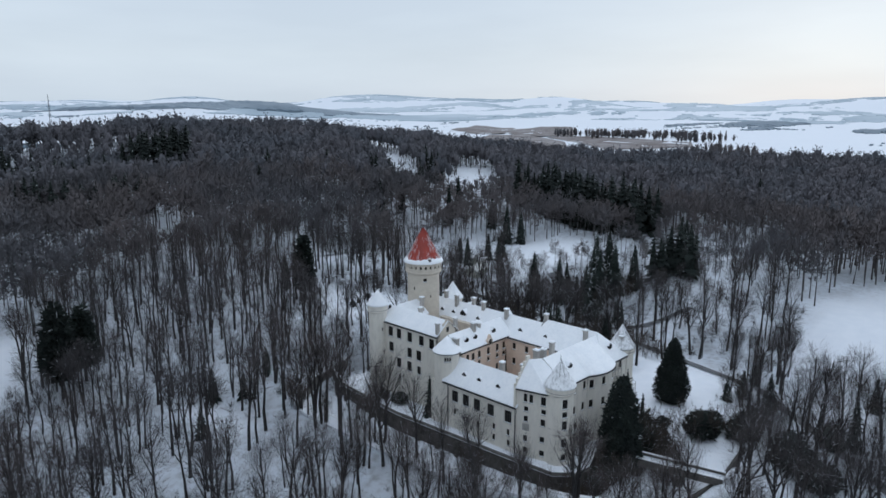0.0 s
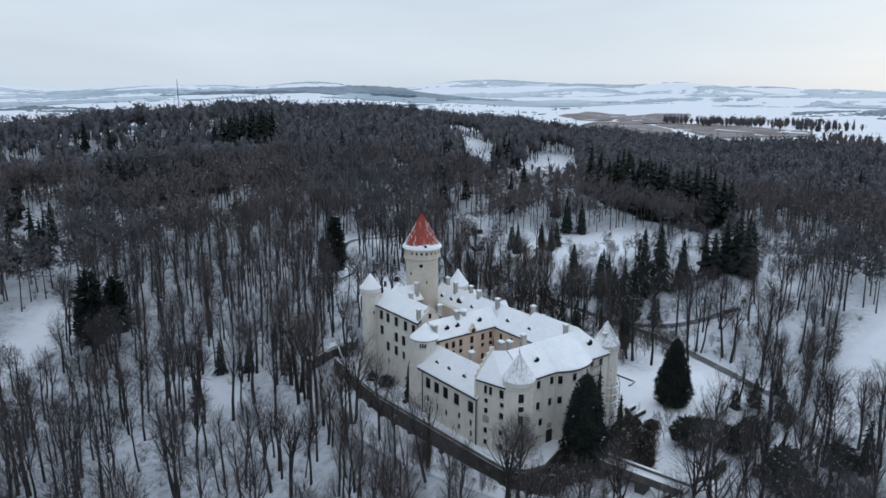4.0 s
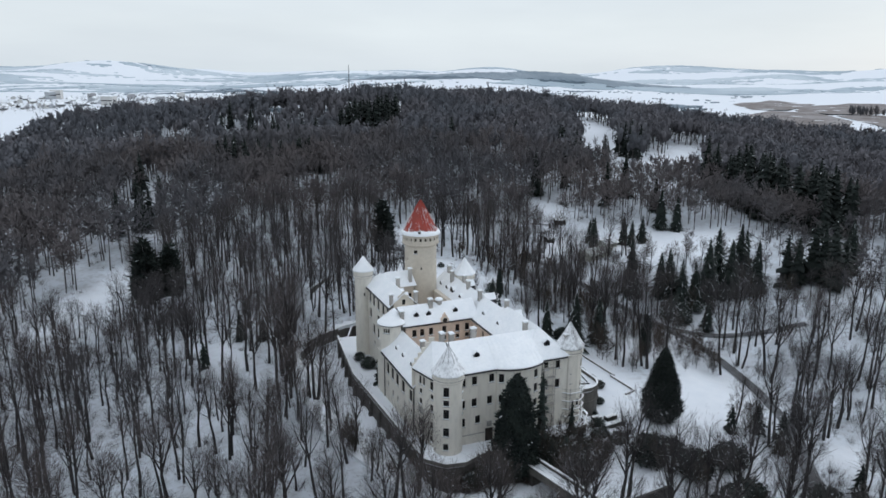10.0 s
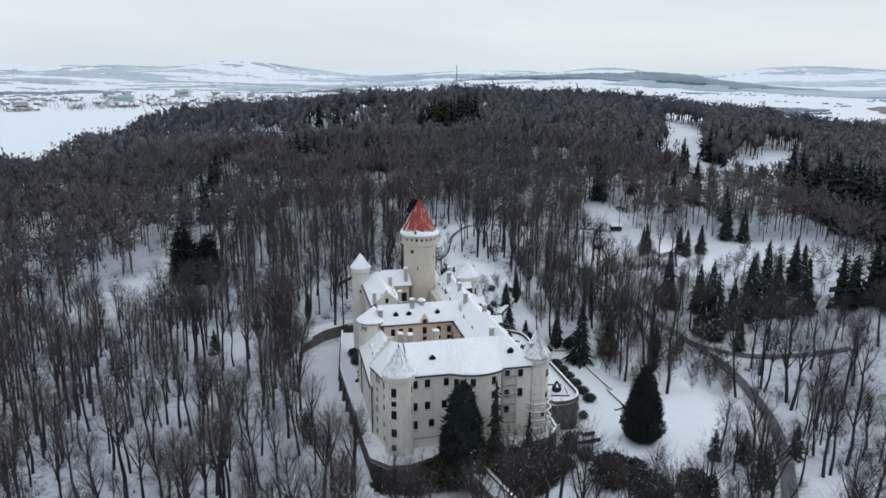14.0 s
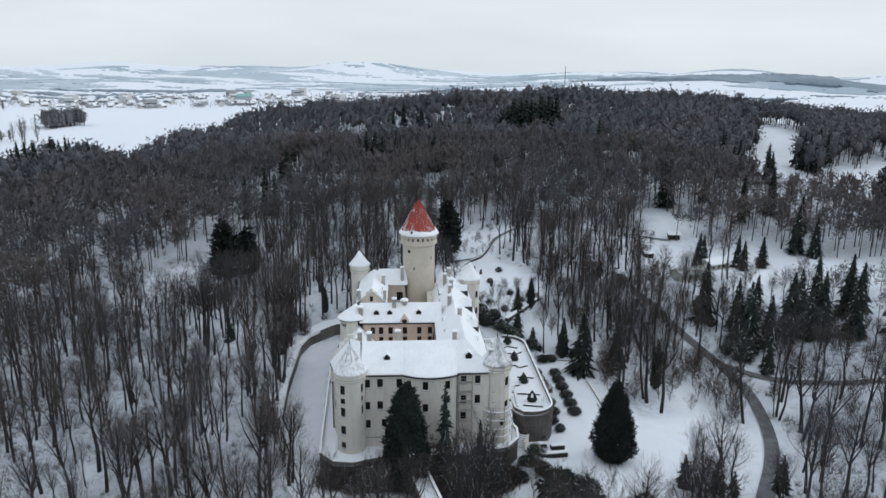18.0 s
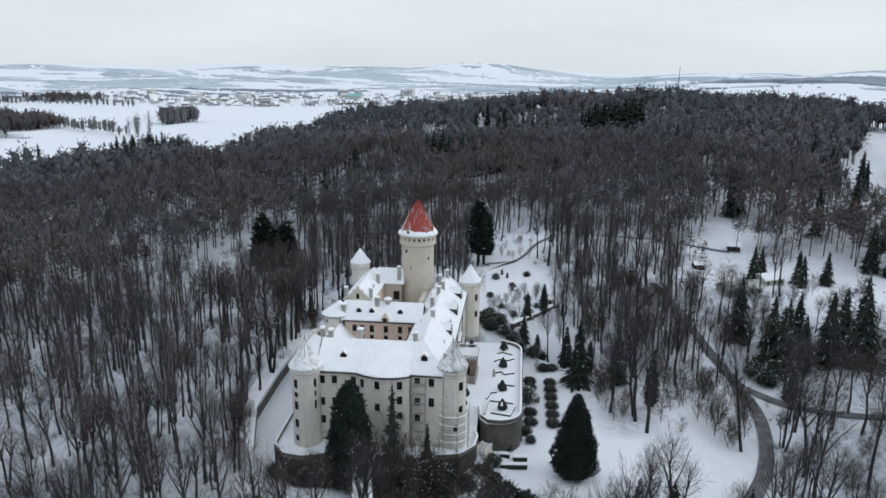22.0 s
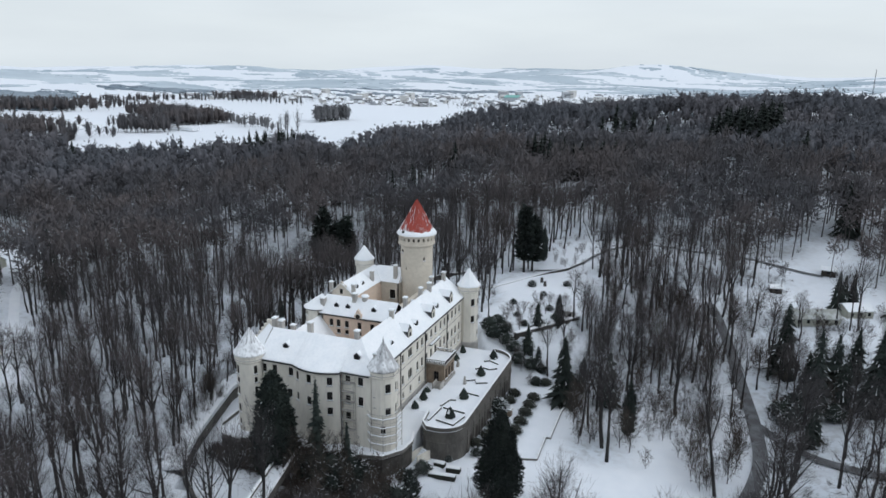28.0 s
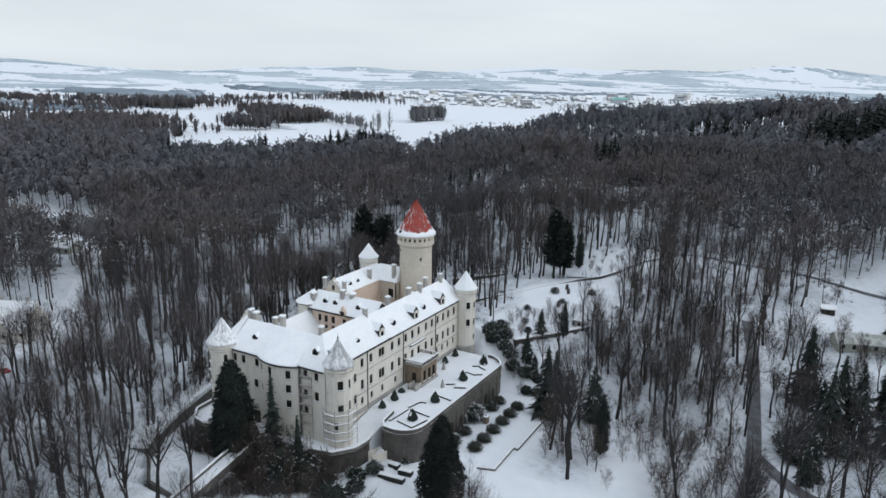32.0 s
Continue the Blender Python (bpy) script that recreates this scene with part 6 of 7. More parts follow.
# brushwood: saplings and snowy thickets under the trees
def thicket(seed, h, n, w, snow=0.15):
    r = np.random.RandomState(seed)
    b = Bush()
    base = np.stack([r.normal(0, 0.35, n), r.normal(0, 0.35, n), r.uniform(0, 0.3 * h, n)], 1)
    way = np.stack([r.normal(0, 0.55, n), r.normal(0, 0.55, n), r.uniform(0.5, 1.3, n)], 1)
    tip = base + way * h * r.uniform(0.4, 0.8, n)[:, None]
    k = int(n * snow)
    b.slivers(base[k:], tip[k:], w, 0, r)
    if k:
        b.slivers(base[:k] + [0, 0, 0.1], tip[:k], w * 1.2, 1, r)
    return b.arrays()


n_b = 1700
bx, by = rng.uniform(-130, 150, n_b), rng.uniform(-95, 150, n_b)
kb = ~open_ground(bx, by) & wooded(bx, by)
tagged(scatter("brushwood", [thicket(s, 2.6, 40, 0.06, 0.08) for s in range(5)], bx[kb], by[kb], rng, [TWIG, SNOW_SLIVER], 0.5, 1.5), "snow-caught saplings and scrub under the trees", "undergrowth", kind="stuff")
# brambles fill the south moat and the foot of its outer wall
mx, my = rng.uniform(-24, 27, 1800), rng.uniform(-82.5, -56, 1800)
km = inside(mx, my, [(-22.5, -60), (-21, -64.5), (-15, -67), (-4, -66.5), (2, -77), (12, -71), (19, -64.5), (19.5, -59.5), (12, -61), (-7, -61.5), (-14, -64.5), (-21.5, -61)]) & ~near_line(mx, my, [(-1.5, -64), (2.8, -84)], 1.9)
tagged(scatter("moat_brambles", [thicket(s + 30, 2.3, 60, 0.09, 0.02) for s in range(5)], mx[km], my[km], rng, [BRAMBLE, SNOW_SLIVER], 0.8, 1.6), "dense brown brambles filling the dry moat", "undergrowth", kind="stuff")

# rounded bare bushes along the garden and the road
bush_meshes = []
for k in range(5):
    v, t, m = bare_tree(900 + k, 7.5, 12, 330, 4, 0.07, 0.06, 0.62, 0.05, 0.6, 0.7)
    bush_meshes.append((fast_mesh("trunk", v, t[m == 0], [BARK]), fast_mesh("crown", v, t[m > 0], [BRAMBLE, SNOW_SLIVER], m[m > 0] - 1)))
qx, qy = rng.uniform(40, 140, 620), rng.uniform(-98, 75, 620)
qk = np.where(~in_ellipse(qx, qy, 68, -50, 14, 16, 15) & ~((qx < 62) & (qy > -64) & (qy < 2) & (qx < 52 + 6 * (qy < -36))) & ~near_line(qx, qy, EAST_ROAD, 4) & ~near_line(qx, qy, SIDE_ROAD, 3.5) & ~in_ellipse(qx, qy, 141, -82, 46, 23) & (waves(qx, qy, 26, 71) > -0.35))[0][:225]
for i in qk:
    x, y = float(qx[i]), float(qy[i])
    bu = thing("bare_bush", "rounded leafless brown bush in the snowy park", "bush", group="bare bushes of the park")
    s = rng.uniform(0.45, 1.15)
    bu.matrix_basis = Matrix.Translation((x, y, float(ground(x, y)) - 0.15)) @ Matrix.Rotation(rng.uniform(0, 6.28), 4, "Z") @ Matrix.Scale(s, 4)
    a, b_ = bush_meshes[rng.randint(5)]
    put("trunk", a, bu)
    put("crown", b_, bu)

snowy_bushes = []
for k in range(4):
    v, t, m = bare_tree(950 + k, 5.0, 9, 260, 4, 0.07, 0.05, 0.7, 0.32, 0.5, 0.8)
    snowy_bushes.append((fast_mesh("trunk", v, t[m == 0], [BARK]), fast_mesh("crown", v, t[m > 0], [TWIG, SNOW_SLIVER], m[m > 0] - 1)))
sx, sy = np.concatenate([rng.uniform(18, 31, 26), rng.uniform(24, 42, 16), rng.uniform(20, 34, 14), rng.uniform(92, 128, 20), rng.uniform(26, 40, 8)]), np.concatenate([rng.uniform(6, 30, 26), rng.uniform(28, 42, 16), rng.uniform(84, 112, 14), rng.uniform(-14, 34, 20), rng.uniform(-4, 6, 8)])
for x, y in zip(sx.tolist(), sy.tolist()):
    bu = thing("snowy_bush", "leafless bush with snow caught in its twigs in the park", "bush", group="snowy bushes of the park")
    bu.matrix_basis = Matrix.Translation((x, y, float(ground(x, y)) - 0.15)) @ Matrix.Rotation(x, 4, "Z") @ Matrix.Scale(0.35 + 0.5 * abs(math.sin(x * y)), 4)
    a, b_ = snowy_bushes[int(x * 7 + y * 3) % 4]
    put("trunk", a, bu)
    put("crown", b_, bu)
px_, py_ = rng.uniform(48, 92, 130), rng.uniform(-30, 72, 130)
for x, y in [(x, y) for x, y in zip(px_.tolist(), py_.tolist()) if not near_line(np.array([x]), np.array([y]), EAST_ROAD, 4)[0]][:85]:
    bu = thing("bare_bush", "broad leafless brown bush under the park trees", "bush", group="bare bushes of the park")
    bu.matrix_basis = Matrix.Translation((x, y, float(ground(x, y)) - 0.15)) @ Matrix.Rotation(y, 4, "Z") @ Matrix.Scale(0.7 + 0.6 * abs(math.sin(x + y)), 4)
    a, b_ = bush_meshes[int(x * 5 + y) % 5]
    put("trunk", a, bu)
    put("crown", b_, bu)

rim_k = np.sort(rng.uniform(2.6, 8.8, 56))
RIM_BUSHES = [(float(np.interp(k, range(13), [p[0] for p in MOAT_RIM])) - rng.uniform(0.9, 5.0), float(np.interp(k, range(13), [p[1] for p in MOAT_RIM])) + rng.uniform(-2, 2), rng.uniform(0.5, 1.05)) for k in rim_k]
for x, y, s in ((1.8, -66.6, 1.25), (5.0, -67.5, 1.35), (8.2, -68.0, 1.2), (11.5, -66.0, 1.2), (3.2, -71.0, 1.1), (14.5, -68.5, 0.95), (-9.5, -66.8, 0.85), (-13.0, -67.0, 0.7), (18.5, -66.5, 0.8), (-7.6, -69.0, 0.8), (9.5, -72.5, 1.0), (22.5, -63.5, 0.7), (3.4, -61.6, 1.25), (6.6, -62.2, 1.15), (9.6, -62.0, 1.2), (12.8, -61.8, 1.0), (-8.6, -63.2, 0.9), (-11.6, -64.8, 0.8), (16.5, -61.4, 0.8), (22.0, -66.5, 1.1), (24.5, -74.0, 1.2), (28.0, -83.0, 1.1), (33.5, -82.0, 1.2), (23.0, -79.5, 1.3), (31.5, -95.0, 1.2), (37.5, -83.0, 1.0), (20.5, -70.5, 1.1), (34.5, -73.0, 0.9), (40.0, -90.0, 1.1), (22.5, -88.0, 1.3), (44.0, -84.0, 0.9), *RIM_BUSHES):
    bu = thing("bare_bush", "tall leafless brown bush growing below the castle moat", "bush", group="bare bushes in the moat")
    bu.matrix_basis = Matrix.Translation((x, y, float(ground(x, y)) - 0.15)) @ Matrix.Rotation(x, 4, "Z") @ Matrix.Diagonal((0.8 * s, 0.8 * s, 1.1 * s, 1))
    a, b_ = bush_meshes[int(abs(x * 10)) % 5]
    put("trunk", a, bu)
    put("crown", b_, bu)

# ---- evergreens that stand out singly ----
def leaf_cloud(profile, count, size, seed, snow=0.0):
    """Small drooping sprays of foliage over a turned outline: (radius, z) from the foot up."""
    r = np.random.RandomState(seed)
    zs, rs = np.array([p[1] for p in profile]), np.array([p[0] for p in profile])
    z = r.uniform(zs[0], zs[-1], count * 3)
    rad = np.interp(z, zs, rs)
    ok = r.uniform(size=len(z)) < rad / rs.max() + 0.08
    z, rad = z[ok][:count], rad[ok][:count]
    n = len(z)
    a = r.uniform(0, 6.2832, n)
    q = rad * (1 + 0.07 * np.sin(3 * a + z) + 0.06 * np.sin(7 * a - 1.3 * z)) * r.uniform(0.80, 1.06, n)
    c = np.stack([q * np.cos(a), q * np.sin(a), z], 1)
    outw = np.stack([np.cos(a), np.sin(a), r.uniform(-0.5, 0.9, n)], 1) + r.normal(0, 0.3, (n, 3))
    tip = c + outw * size * r.uniform(0.5, 1.2, n)[:, None]
    b = Bush()
    k = int(n * snow)
    b.slivers(c[k:], tip[k:], size * 0.55, 1, r)
    if k:
        b.slivers(c[:k] + outw[:k] * 0.12 * size, tip[:k] + [0, 0, 0.05], size * 0.3, 2, r)
    v, t = [], []
    core = Shape().turned([(0.86 * p, z_) for p, z_ in profile], 14)
    tri = [f2 for f in core.f for f2 in ((f[0], f[1], f[2]), (f[0], f[2], f[3]))]
    b.add(np.array(core.v), np.array(tri), 1)
    return b.arrays()


def single(name, label, category, arrays, x, y, scale=1.0, z=None, turn=0.0, group=""):
    v, t, m = arrays
    tree = thing(name, label, category, group=group)
    zz = float(ground(x, y)) - 0.15 if z is None else z
    tree.matrix_basis = Matrix.Translation((x, y, zz)) @ Matrix.Rotation(turn, 4, "Z") @ Matrix.Scale(scale, 4)
    tk = m == 0
    if tk.any():
        put("trunk", fast_mesh("trunk", v, t[tk], [BARK]), tree)
    put("crown", fast_mesh("crown", v, t[~tk], [NEEDLE, SNOW_ROOF], np.clip(m[~tk] - 1, 0, 1)), tree)
    return tree


def with_trunk(arrays, h, r):
    v, t, m = arrays
    v2, t2 = tube((0, 0, -0.3), (0, 0, h), r, r * 0.5, 7)
    return np.concatenate([v, v2]), np.concatenate([t, t2 + len(v)]), np.concatenate([m, np.zeros(len(t2), dtype=int)])


THUJA = [(0.6, 0.1), (3.0, 0.6), (4.3, 2.2), (4.45, 4.2), (4.0, 7.0), (3.2, 10.2), (2.3, 13.4), (1.35, 16.2), (0.6, 17.8), (0.08, 18.4)]
single("giant_thuja", "huge dense dark columnar thuja alone on the garden snow", "tree", with_trunk(leaf_cloud(THUJA, 6400, 0.55, 5, 0.002), 2.0, 0.5), 40.5, -55.3)
CONE = [(0.8, 0.6), (3.4, 1.6), (4.3, 4.0), (4.2, 8.0), (3.7, 12.0), (3.0, 15.5), (2.3, 18.5), (1.4, 20.8), (0.6, 22.2), (0.06, 22.8)]
single("dark_conifer", "big dark cypress rising from the moat before the front wing", "tree", with_trunk(leaf_cloud(CONE, 4200, 0.8, 6, 0.006), 3.0, 0.45), -4.0, -65.0, 1.0, -7.0)
single("dark_conifer", "slim spruce beside the scaffolding", "tree", conifer(301, 21.5, 26, 11, 2.6, 0.1, 0.5), 3.8, -61.8, 1.0, -7.0)
single("dark_conifer", "small spruce close to the octagonal tower", "tree", conifer(302, 13.5, 20, 10, 2.0, 0.05, 0.5), 10.9, -62.2, 1.0, -7.0)
SHRUB = [(0.8, 0.1), (2.6, 0.7), (2.9, 1.9), (2.2, 3.3), (1.0, 4.3), (0.1, 4.7)]
for i, (x, y, s, sn) in enumerate(((5.6, -63.5, 1.25, 0.12), (8.6, -64.0, 1.35, 0.2), (12.4, -62.6, 1.15, 0.22), (1.6, -63.0, 0.9, 0.03), (10.0, -67.0, 0.8, 0.12), (-9.0, -64.6, 0.75, 0.3), (7.6, -61.4, 0.95, 0.3), (11.0, -61.9, 1.15, 0.28), (14.2, -61.4, 0.85, 0.32), (-11.0, -63.0, 0.75, 0.35), (-13.6, -65.0, 0.7, 0.35), (14.5, -66.5, 0.6, 0.15), (25.8, -70.6, 1.45, 0.07), (30.6, -78.4, 1.3, 0.08), (29.2, -91.0, 1.6, 0.08), (35.0, -88.4, 1.35, 0.1), (40.2, -77.6, 1.2, 0.14), (30.4, -71.2, 1.0, 0.1), (26.6, -97.5, 1.5, 0.08), (49.8, -93.6, 1.3, 0.1), (98, 4.5, 1.1, 0.28), (101, 8, 1.2, 0.26), (96.5, 9.5, 1.0, 0.3), (104.2, 14.6, 1.1, 0.28), (99.6, 12.4, 1.2, 0.25), (108, 10, 1.0, 0.3), (22.5, -57.5, 0.55, 0.2), (24.4, -61.0, 0.6, 0.15), (19.5, -63.5, 0.5, 0.2), (-18.6, -10.0, 0.7, 0.25), (-19.4, -4.5, 0.55, 0.3), (29, 3, 0.7, 0.3), (33, 2.5, 0.7, 0.25), (27, 6, 0.7, 0.3), (35, 5, 0.6, 0.2), (18.5, 11, 0.85, 0.15), (20.5, 8.5, 0.8, 0.12), (22.8, 10.8, 0.75, 0.2), (24.5, 7.4, 0.7, 0.25), (19.6, 15, 0.7, 0.3), (27, 17, 0.42, 0.6), (34, 26, 0.4, 0.6), (37, 30, 0.5, 0.55), (23, 24, 0.4, 0.6), (31, 33, 0.45, 0.6), (19, 35, 0.42, 0.55), (26, 47, 0.4, 0.6), (20, 56, 0.5, 0.5), (31, 61, 0.45, 0.55), (46, -2, 0.9, 0.06), (31.8, -42.7, 0.42, 0.5), (23.8, -53.8, 0.6, 0.25), (27, -47.2, 0.35, 0.4), (35.5, -2.7, 0.5, 0.1), (21, -57.5, 0.5, 0.3))):
    single("evergreen_shrub", "dark evergreen shrub carrying clumps of snow under the castle wall", "shrub", leaf_cloud(SHRUB, 900, 0.6, 20 + i, sn), x, y, s, -2.7 if x < -16 else None, i, "shrubs at the castle foot")
single("dark_conifer", "snow-flecked spruce against the west front", "tree", conifer(303, 10.5, 16, 10, 2.1, 0.04, 0.55), -18.6, -20.8, 1.0, -2.7)
for i, (x, y, h, w) in enumerate(((-72, 74, 29, 4.6), (-64.0, 78, 23, 3.6), (-70, 82, 20, 4.2), (12.4, 74, 25, 2.6), (14.6, 78, 21, 2.2))):
    crown_line = [(0.6, 0.2 * h), (0.6 * w, 0.26 * h), (0.8 * w, 0.38 * h), (0.72 * w, 0.55 * h), (0.5 * w, 0.74 * h), (0.28 * w, 0.9 * h), (0.06, h)]
    single("black_pine", "very dark tall broad pine towering over the bare wood", "tree", with_trunk(leaf_cloud(crown_line, 2000, 2.0, 600 + i, 0.02), 0.5 * h, 0.5), x, y, 1.0, None, i)
for i, (x, y, h) in enumerate(((98, 34, 22), (110, 26, 17), (124, 22, 21), (131, 25, 23), (143, 26, 22), (136, 91, 14), (125, 100, 12), (122, 98, 12), (183, 128, 18), (175, 3, 20), (181, 8, 22), (106, 27, 18), (110, 13, 17), (102, 16, 16), (123, 14, 14), (101, -5, 10), (57.5, -75.5, 10.5), (53.6, -97.5, 13), (40.6, -77, 6), (44, -78, 5.5), (44.4, -11.3, 18.5), (42, 1, 12), (87, -94.6, 11), (92, -99, 13), (-64, 193, 20), (150, 30, 18), (116, 34, 16), (30, 10, 9), (34, 6, 7), (31, 17, 8), (52, -66, 7), (58, -68, 8), (-160, 20, 20), (-168, 26, 22), (-152, 14, 18), (-46, 36, 10), (-40, 30, 8), (-58, 20, 8), (130.5, 166, 25), (134, 170, 22), (118.7, 89.4, 15), (134.7, 83, 13), (146.7, 91, 14), (169, 105.5, 21), (174.5, 100, 18), (103.8, 12.8, 20), (117.5, 15, 23), (126.4, 13.2, 22), (134, 8.3, 20), (55, -7.8, 15), (72.5, -66, 9), (102.5, -2.3, 10))):
    single("spruce", "dark snow-flecked spruce in the castle park", "tree", conifer(400 + i, h, max(14, int(h * 1.5)), 15, 0.19 * h + 0.7, 0.06, 0.42, 0.22, 0.55), x, y, 1.0, None, i, "spruces of the park")
COLUMN = [(0.4, 0.5), (1.2, 1.5), (1.5, 4.0), (1.2, 8.0), (0.7, 11.0), (0.05, 13.0)]
for i, (x, y, s) in enumerate(((61.5, -22, 1.1), (15.8, 91.6, 1.1), (48, -4, 0.8), (36, 22, 0.8), (-30, 34, 0.7))):
    single("columnar_yew", "narrow dark columnar yew at the wood's edge", "tree", with_trunk(leaf_cloud(COLUMN, 900, 0.5, 70 + i, 0.01), 3, 0.2), x, y, s)
# ---- garden ----
BALL = [(0.8, 0.0), (1.4, 0.3), (1.6, 0.85), (1.4, 1.4), (0.8, 1.8), (0.05, 1.95)]
ball_v, ball_t, ball_m = leaf_cloud(BALL, 900, 0.28, 90, 0.22)
ball_mesh = fast_mesh("foliage", ball_v, ball_t, [HEDGE, SNOW_ROOF], np.clip(ball_m - 1, 0, 1))
cap_mesh = Shape().turned([(0.75, 1.78), (0.6, 1.95), (0.3, 2.06), (0.001, 2.1)], 12).mesh("snow_cap", SNOW_ROOF, True)
for x, y in [(37.1, y) for y in (-11.8, -16.2, -20.6, -25.4, -30.1, -34.5)] + [(31.8, y) for y in (-11.4, -15.5, -29.5, -34.5)] + [(38.0, -2.0), (30.5, -39.0)]:
    hb = thing("box_ball", "clipped round box bush capped with snow in the lower garden", "shrub", (x, y, -7.3), "clipped box bushes")
    put("foliage", ball_mesh, hb)
pl = thing("snowy_shrub", "broad snow-laden evergreen in the middle of the box bushes", "shrub", (30.6, -22.6, -7.3))
pl.scale = (1.3, 1.3, 1.45)
v, t, m = leaf_cloud([(0.5, 0), (1.8, 0.5), (2.1, 1.5), (1.6, 2.3), (0.2, 2.8)], 900, 0.5, 95, 0.6)
put("foliage", fast_mesh("foliage", v, t, [NEEDLE, SNOW_ROOF], np.clip(m - 1, 0, 1)), pl)
pd = thing("stone_pedestal", "pale square stone pedestal in the garden snow", "pedestal", (33.6, -22.2, -7.3))
put("block", Shape().box(-0.6, 0.6, -0.6, 0.6, 0, 1.6).box(-0.7, 0.7, -0.7, 0.7, 1.6, 1.8).mesh("block", OCHRE), pd)
put("snow_cap", Shape().box(-0.65, 0.65, -0.65, 0.65, 1.8, 1.95).mesh("snow_cap", SNOW_ROOF), pd)
gwl = thing("garden_wall", "low stone garden edging stepping through the snow", "wall", kind="structure")
for pts in ([(41, -41), (44.5, -40), (44.2, -30), (45.2, -30), (45.0, -16), (46.0, -10)], [(40, -2), (46, -3)]):
    part("wall_body", band(pts, 0.5, -8.5, -6.75), STONE_LIGHT, gwl)
    part("wall_snow", band(pts, 0.4, -6.75, -6.68), SNOW_ROOF, gwl)
for pts in ([(25.3, -54.2), (30.9, -53.6)], [(28.0, -50.9), (30.9, -50.5)], [(25.0, -49.8), (27.2, -49.9)]):
    hg = thing("clipped_hedge", "low dark clipped hedge with snow on top below the terrace", "hedge", group="hedges below the terrace")
    part("hedge_body", band(pts, 1.5, -9.0, -6.25), HEDGE, hg)
    part("hedge_snow", band(pts, 1.1, -6.25, -6.12), SNOW_ROOF, hg)


# ---- roads, paths and walls ----
def strip(pts, w, lift=0.12, every=2.5):
    """A ribbon laid over the ground."""
    P, d = [Vector((*p, 0)) for p in pts], []
    out = []
    for a, b in zip(P[:-1], P[1:]):
        k = max(1, int((b - a).length / every))
        out += [a + (b - a) * i / k for i in range(k)]
    out.append(P[-1])
    for _ in range(6):
        out = [out[0]] + [(out[i - 1] + out[i] * 2 + out[i + 1]) / 4 for i in range(1, len(out) - 1)] + [out[-1]]
    s = Shape()
    rows = []
    for i, p in enumerate(out):
        t_ = (out[min(i + 1, len(out) - 1)] - out[max(i - 1, 0)]).normalized()
        n_ = Vector((-t_.y, t_.x, 0))
        rows.append([p + n_ * w * u for u in (-0.5, -0.2, 0.2, 0.5)])
    pts_ = [q for r in rows for q in r]
    z = ground([q.x for q in pts_], [q.y for q in pts_])
    z = np.maximum(z, np.repeat(z.reshape(-1, 4).mean(1), 4))
    vs = [(q.x, q.y, float(z[i]) + lift) for i, q in enumerate(pts_)]
    fs = [(i * 4 + k, i * 4 + k + 1, (i + 1) * 4 + k + 1, (i + 1) * 4 + k) for i in range(len(rows) - 1) for k in range(3)]
    return s.add(vs, fs)


for nm, pts, w in (("road", EAST_ROAD, 3.3), ("road", SIDE_ROAD, 2.8), ("footpath", NORTH_PATH, 1.6)):
    tagged(put(nm, strip(pts, w, 0.3).mesh(nm, ROAD)), "slushy grey park road cleared of snow" if nm == "road" else "dark trodden path between low walls", "road", kind="structure")
tagged(put("lane", strip(WEST_LANE, 3.4, 0.3).mesh("lane", SNOW)), "snow-covered lane leading past the villa", "road", kind="structure")
for nm, pts, h in (("park_wall", [(-2, 30), (5, 44), (22, 77), (27, 84), (36, 113), (47, 127)], 0.25), ("park_wall", [(-18, 14), (-14, 24), (-2, 30)], 1.2), ("park_wall", [(-19.6, 56.8), (-14, 64.5), (-6.4, 73), (4, 84)], 0.9)):
    pw = thing(nm, "dark rubble wall with a snow ridge along the park slope", "wall", kind="structure")
    z = float(np.mean(ground([p[0] for p in pts], [p[1] for p in pts])))
    part("wall_body", band(pts, 0.35, z - 3.5, z + h), STONE, pw)
    part("wall_snow", band(pts, 0.4, z + h, z + h + 0.15), SNOW_ROOF, pw)
gw_ = thing("park_wall", "tall dark retaining wall with a thick snow ridge beside the garden", "wall", kind="structure")
part("wall_body", band([(26.4, 9.2), (33.4, 19.4), (40.5, 30.5)], 0.9, -9, 1.95), STONE, gw_)
part("wall_snow", band([(26.4, 9.2), (33.4, 19.4), (40.5, 30.5)], 1.3, 1.95, 2.2), SNOW_ROOF, gw_)
pv = thing("garden_pavilion", "tiny square garden house with snowy pyramid roof at the wall end", "pavilion", (38.2, 29.6, float(ground(38.2, 29.6)) - 0.2))
put("wall", Shape().box(-1.35, 1.35, -1.35, 1.35, 0, 2.3).mesh("wall", PLASTER_GREY), pv)
put("cornice", Shape().box(-1.55, 1.55, -1.55, 1.55, 2.3, 2.45).mesh("cornice", DARK), pv)
put("roof", Shape().add([(-1.75, -1.75, 2.45), (1.75, -1.75, 2.45), (1.75, 1.75, 2.45), (-1.75, 1.75, 2.45), (-0.6, -0.6, 3.3), (0.6, -0.6, 3.3), (0.6, 0.6, 3.3), (-0.6, 0.6, 3.3), (0, 0, 4.1)], [(0, 1, 5, 4), (1, 2, 6, 5), (2, 3, 7, 6), (3, 0, 4, 7), (4, 5, 8), (5, 6, 8), (6, 7, 8), (7, 4, 8), (3, 2, 1, 0)]).mesh("roof", SNOW_ROOF), pv)
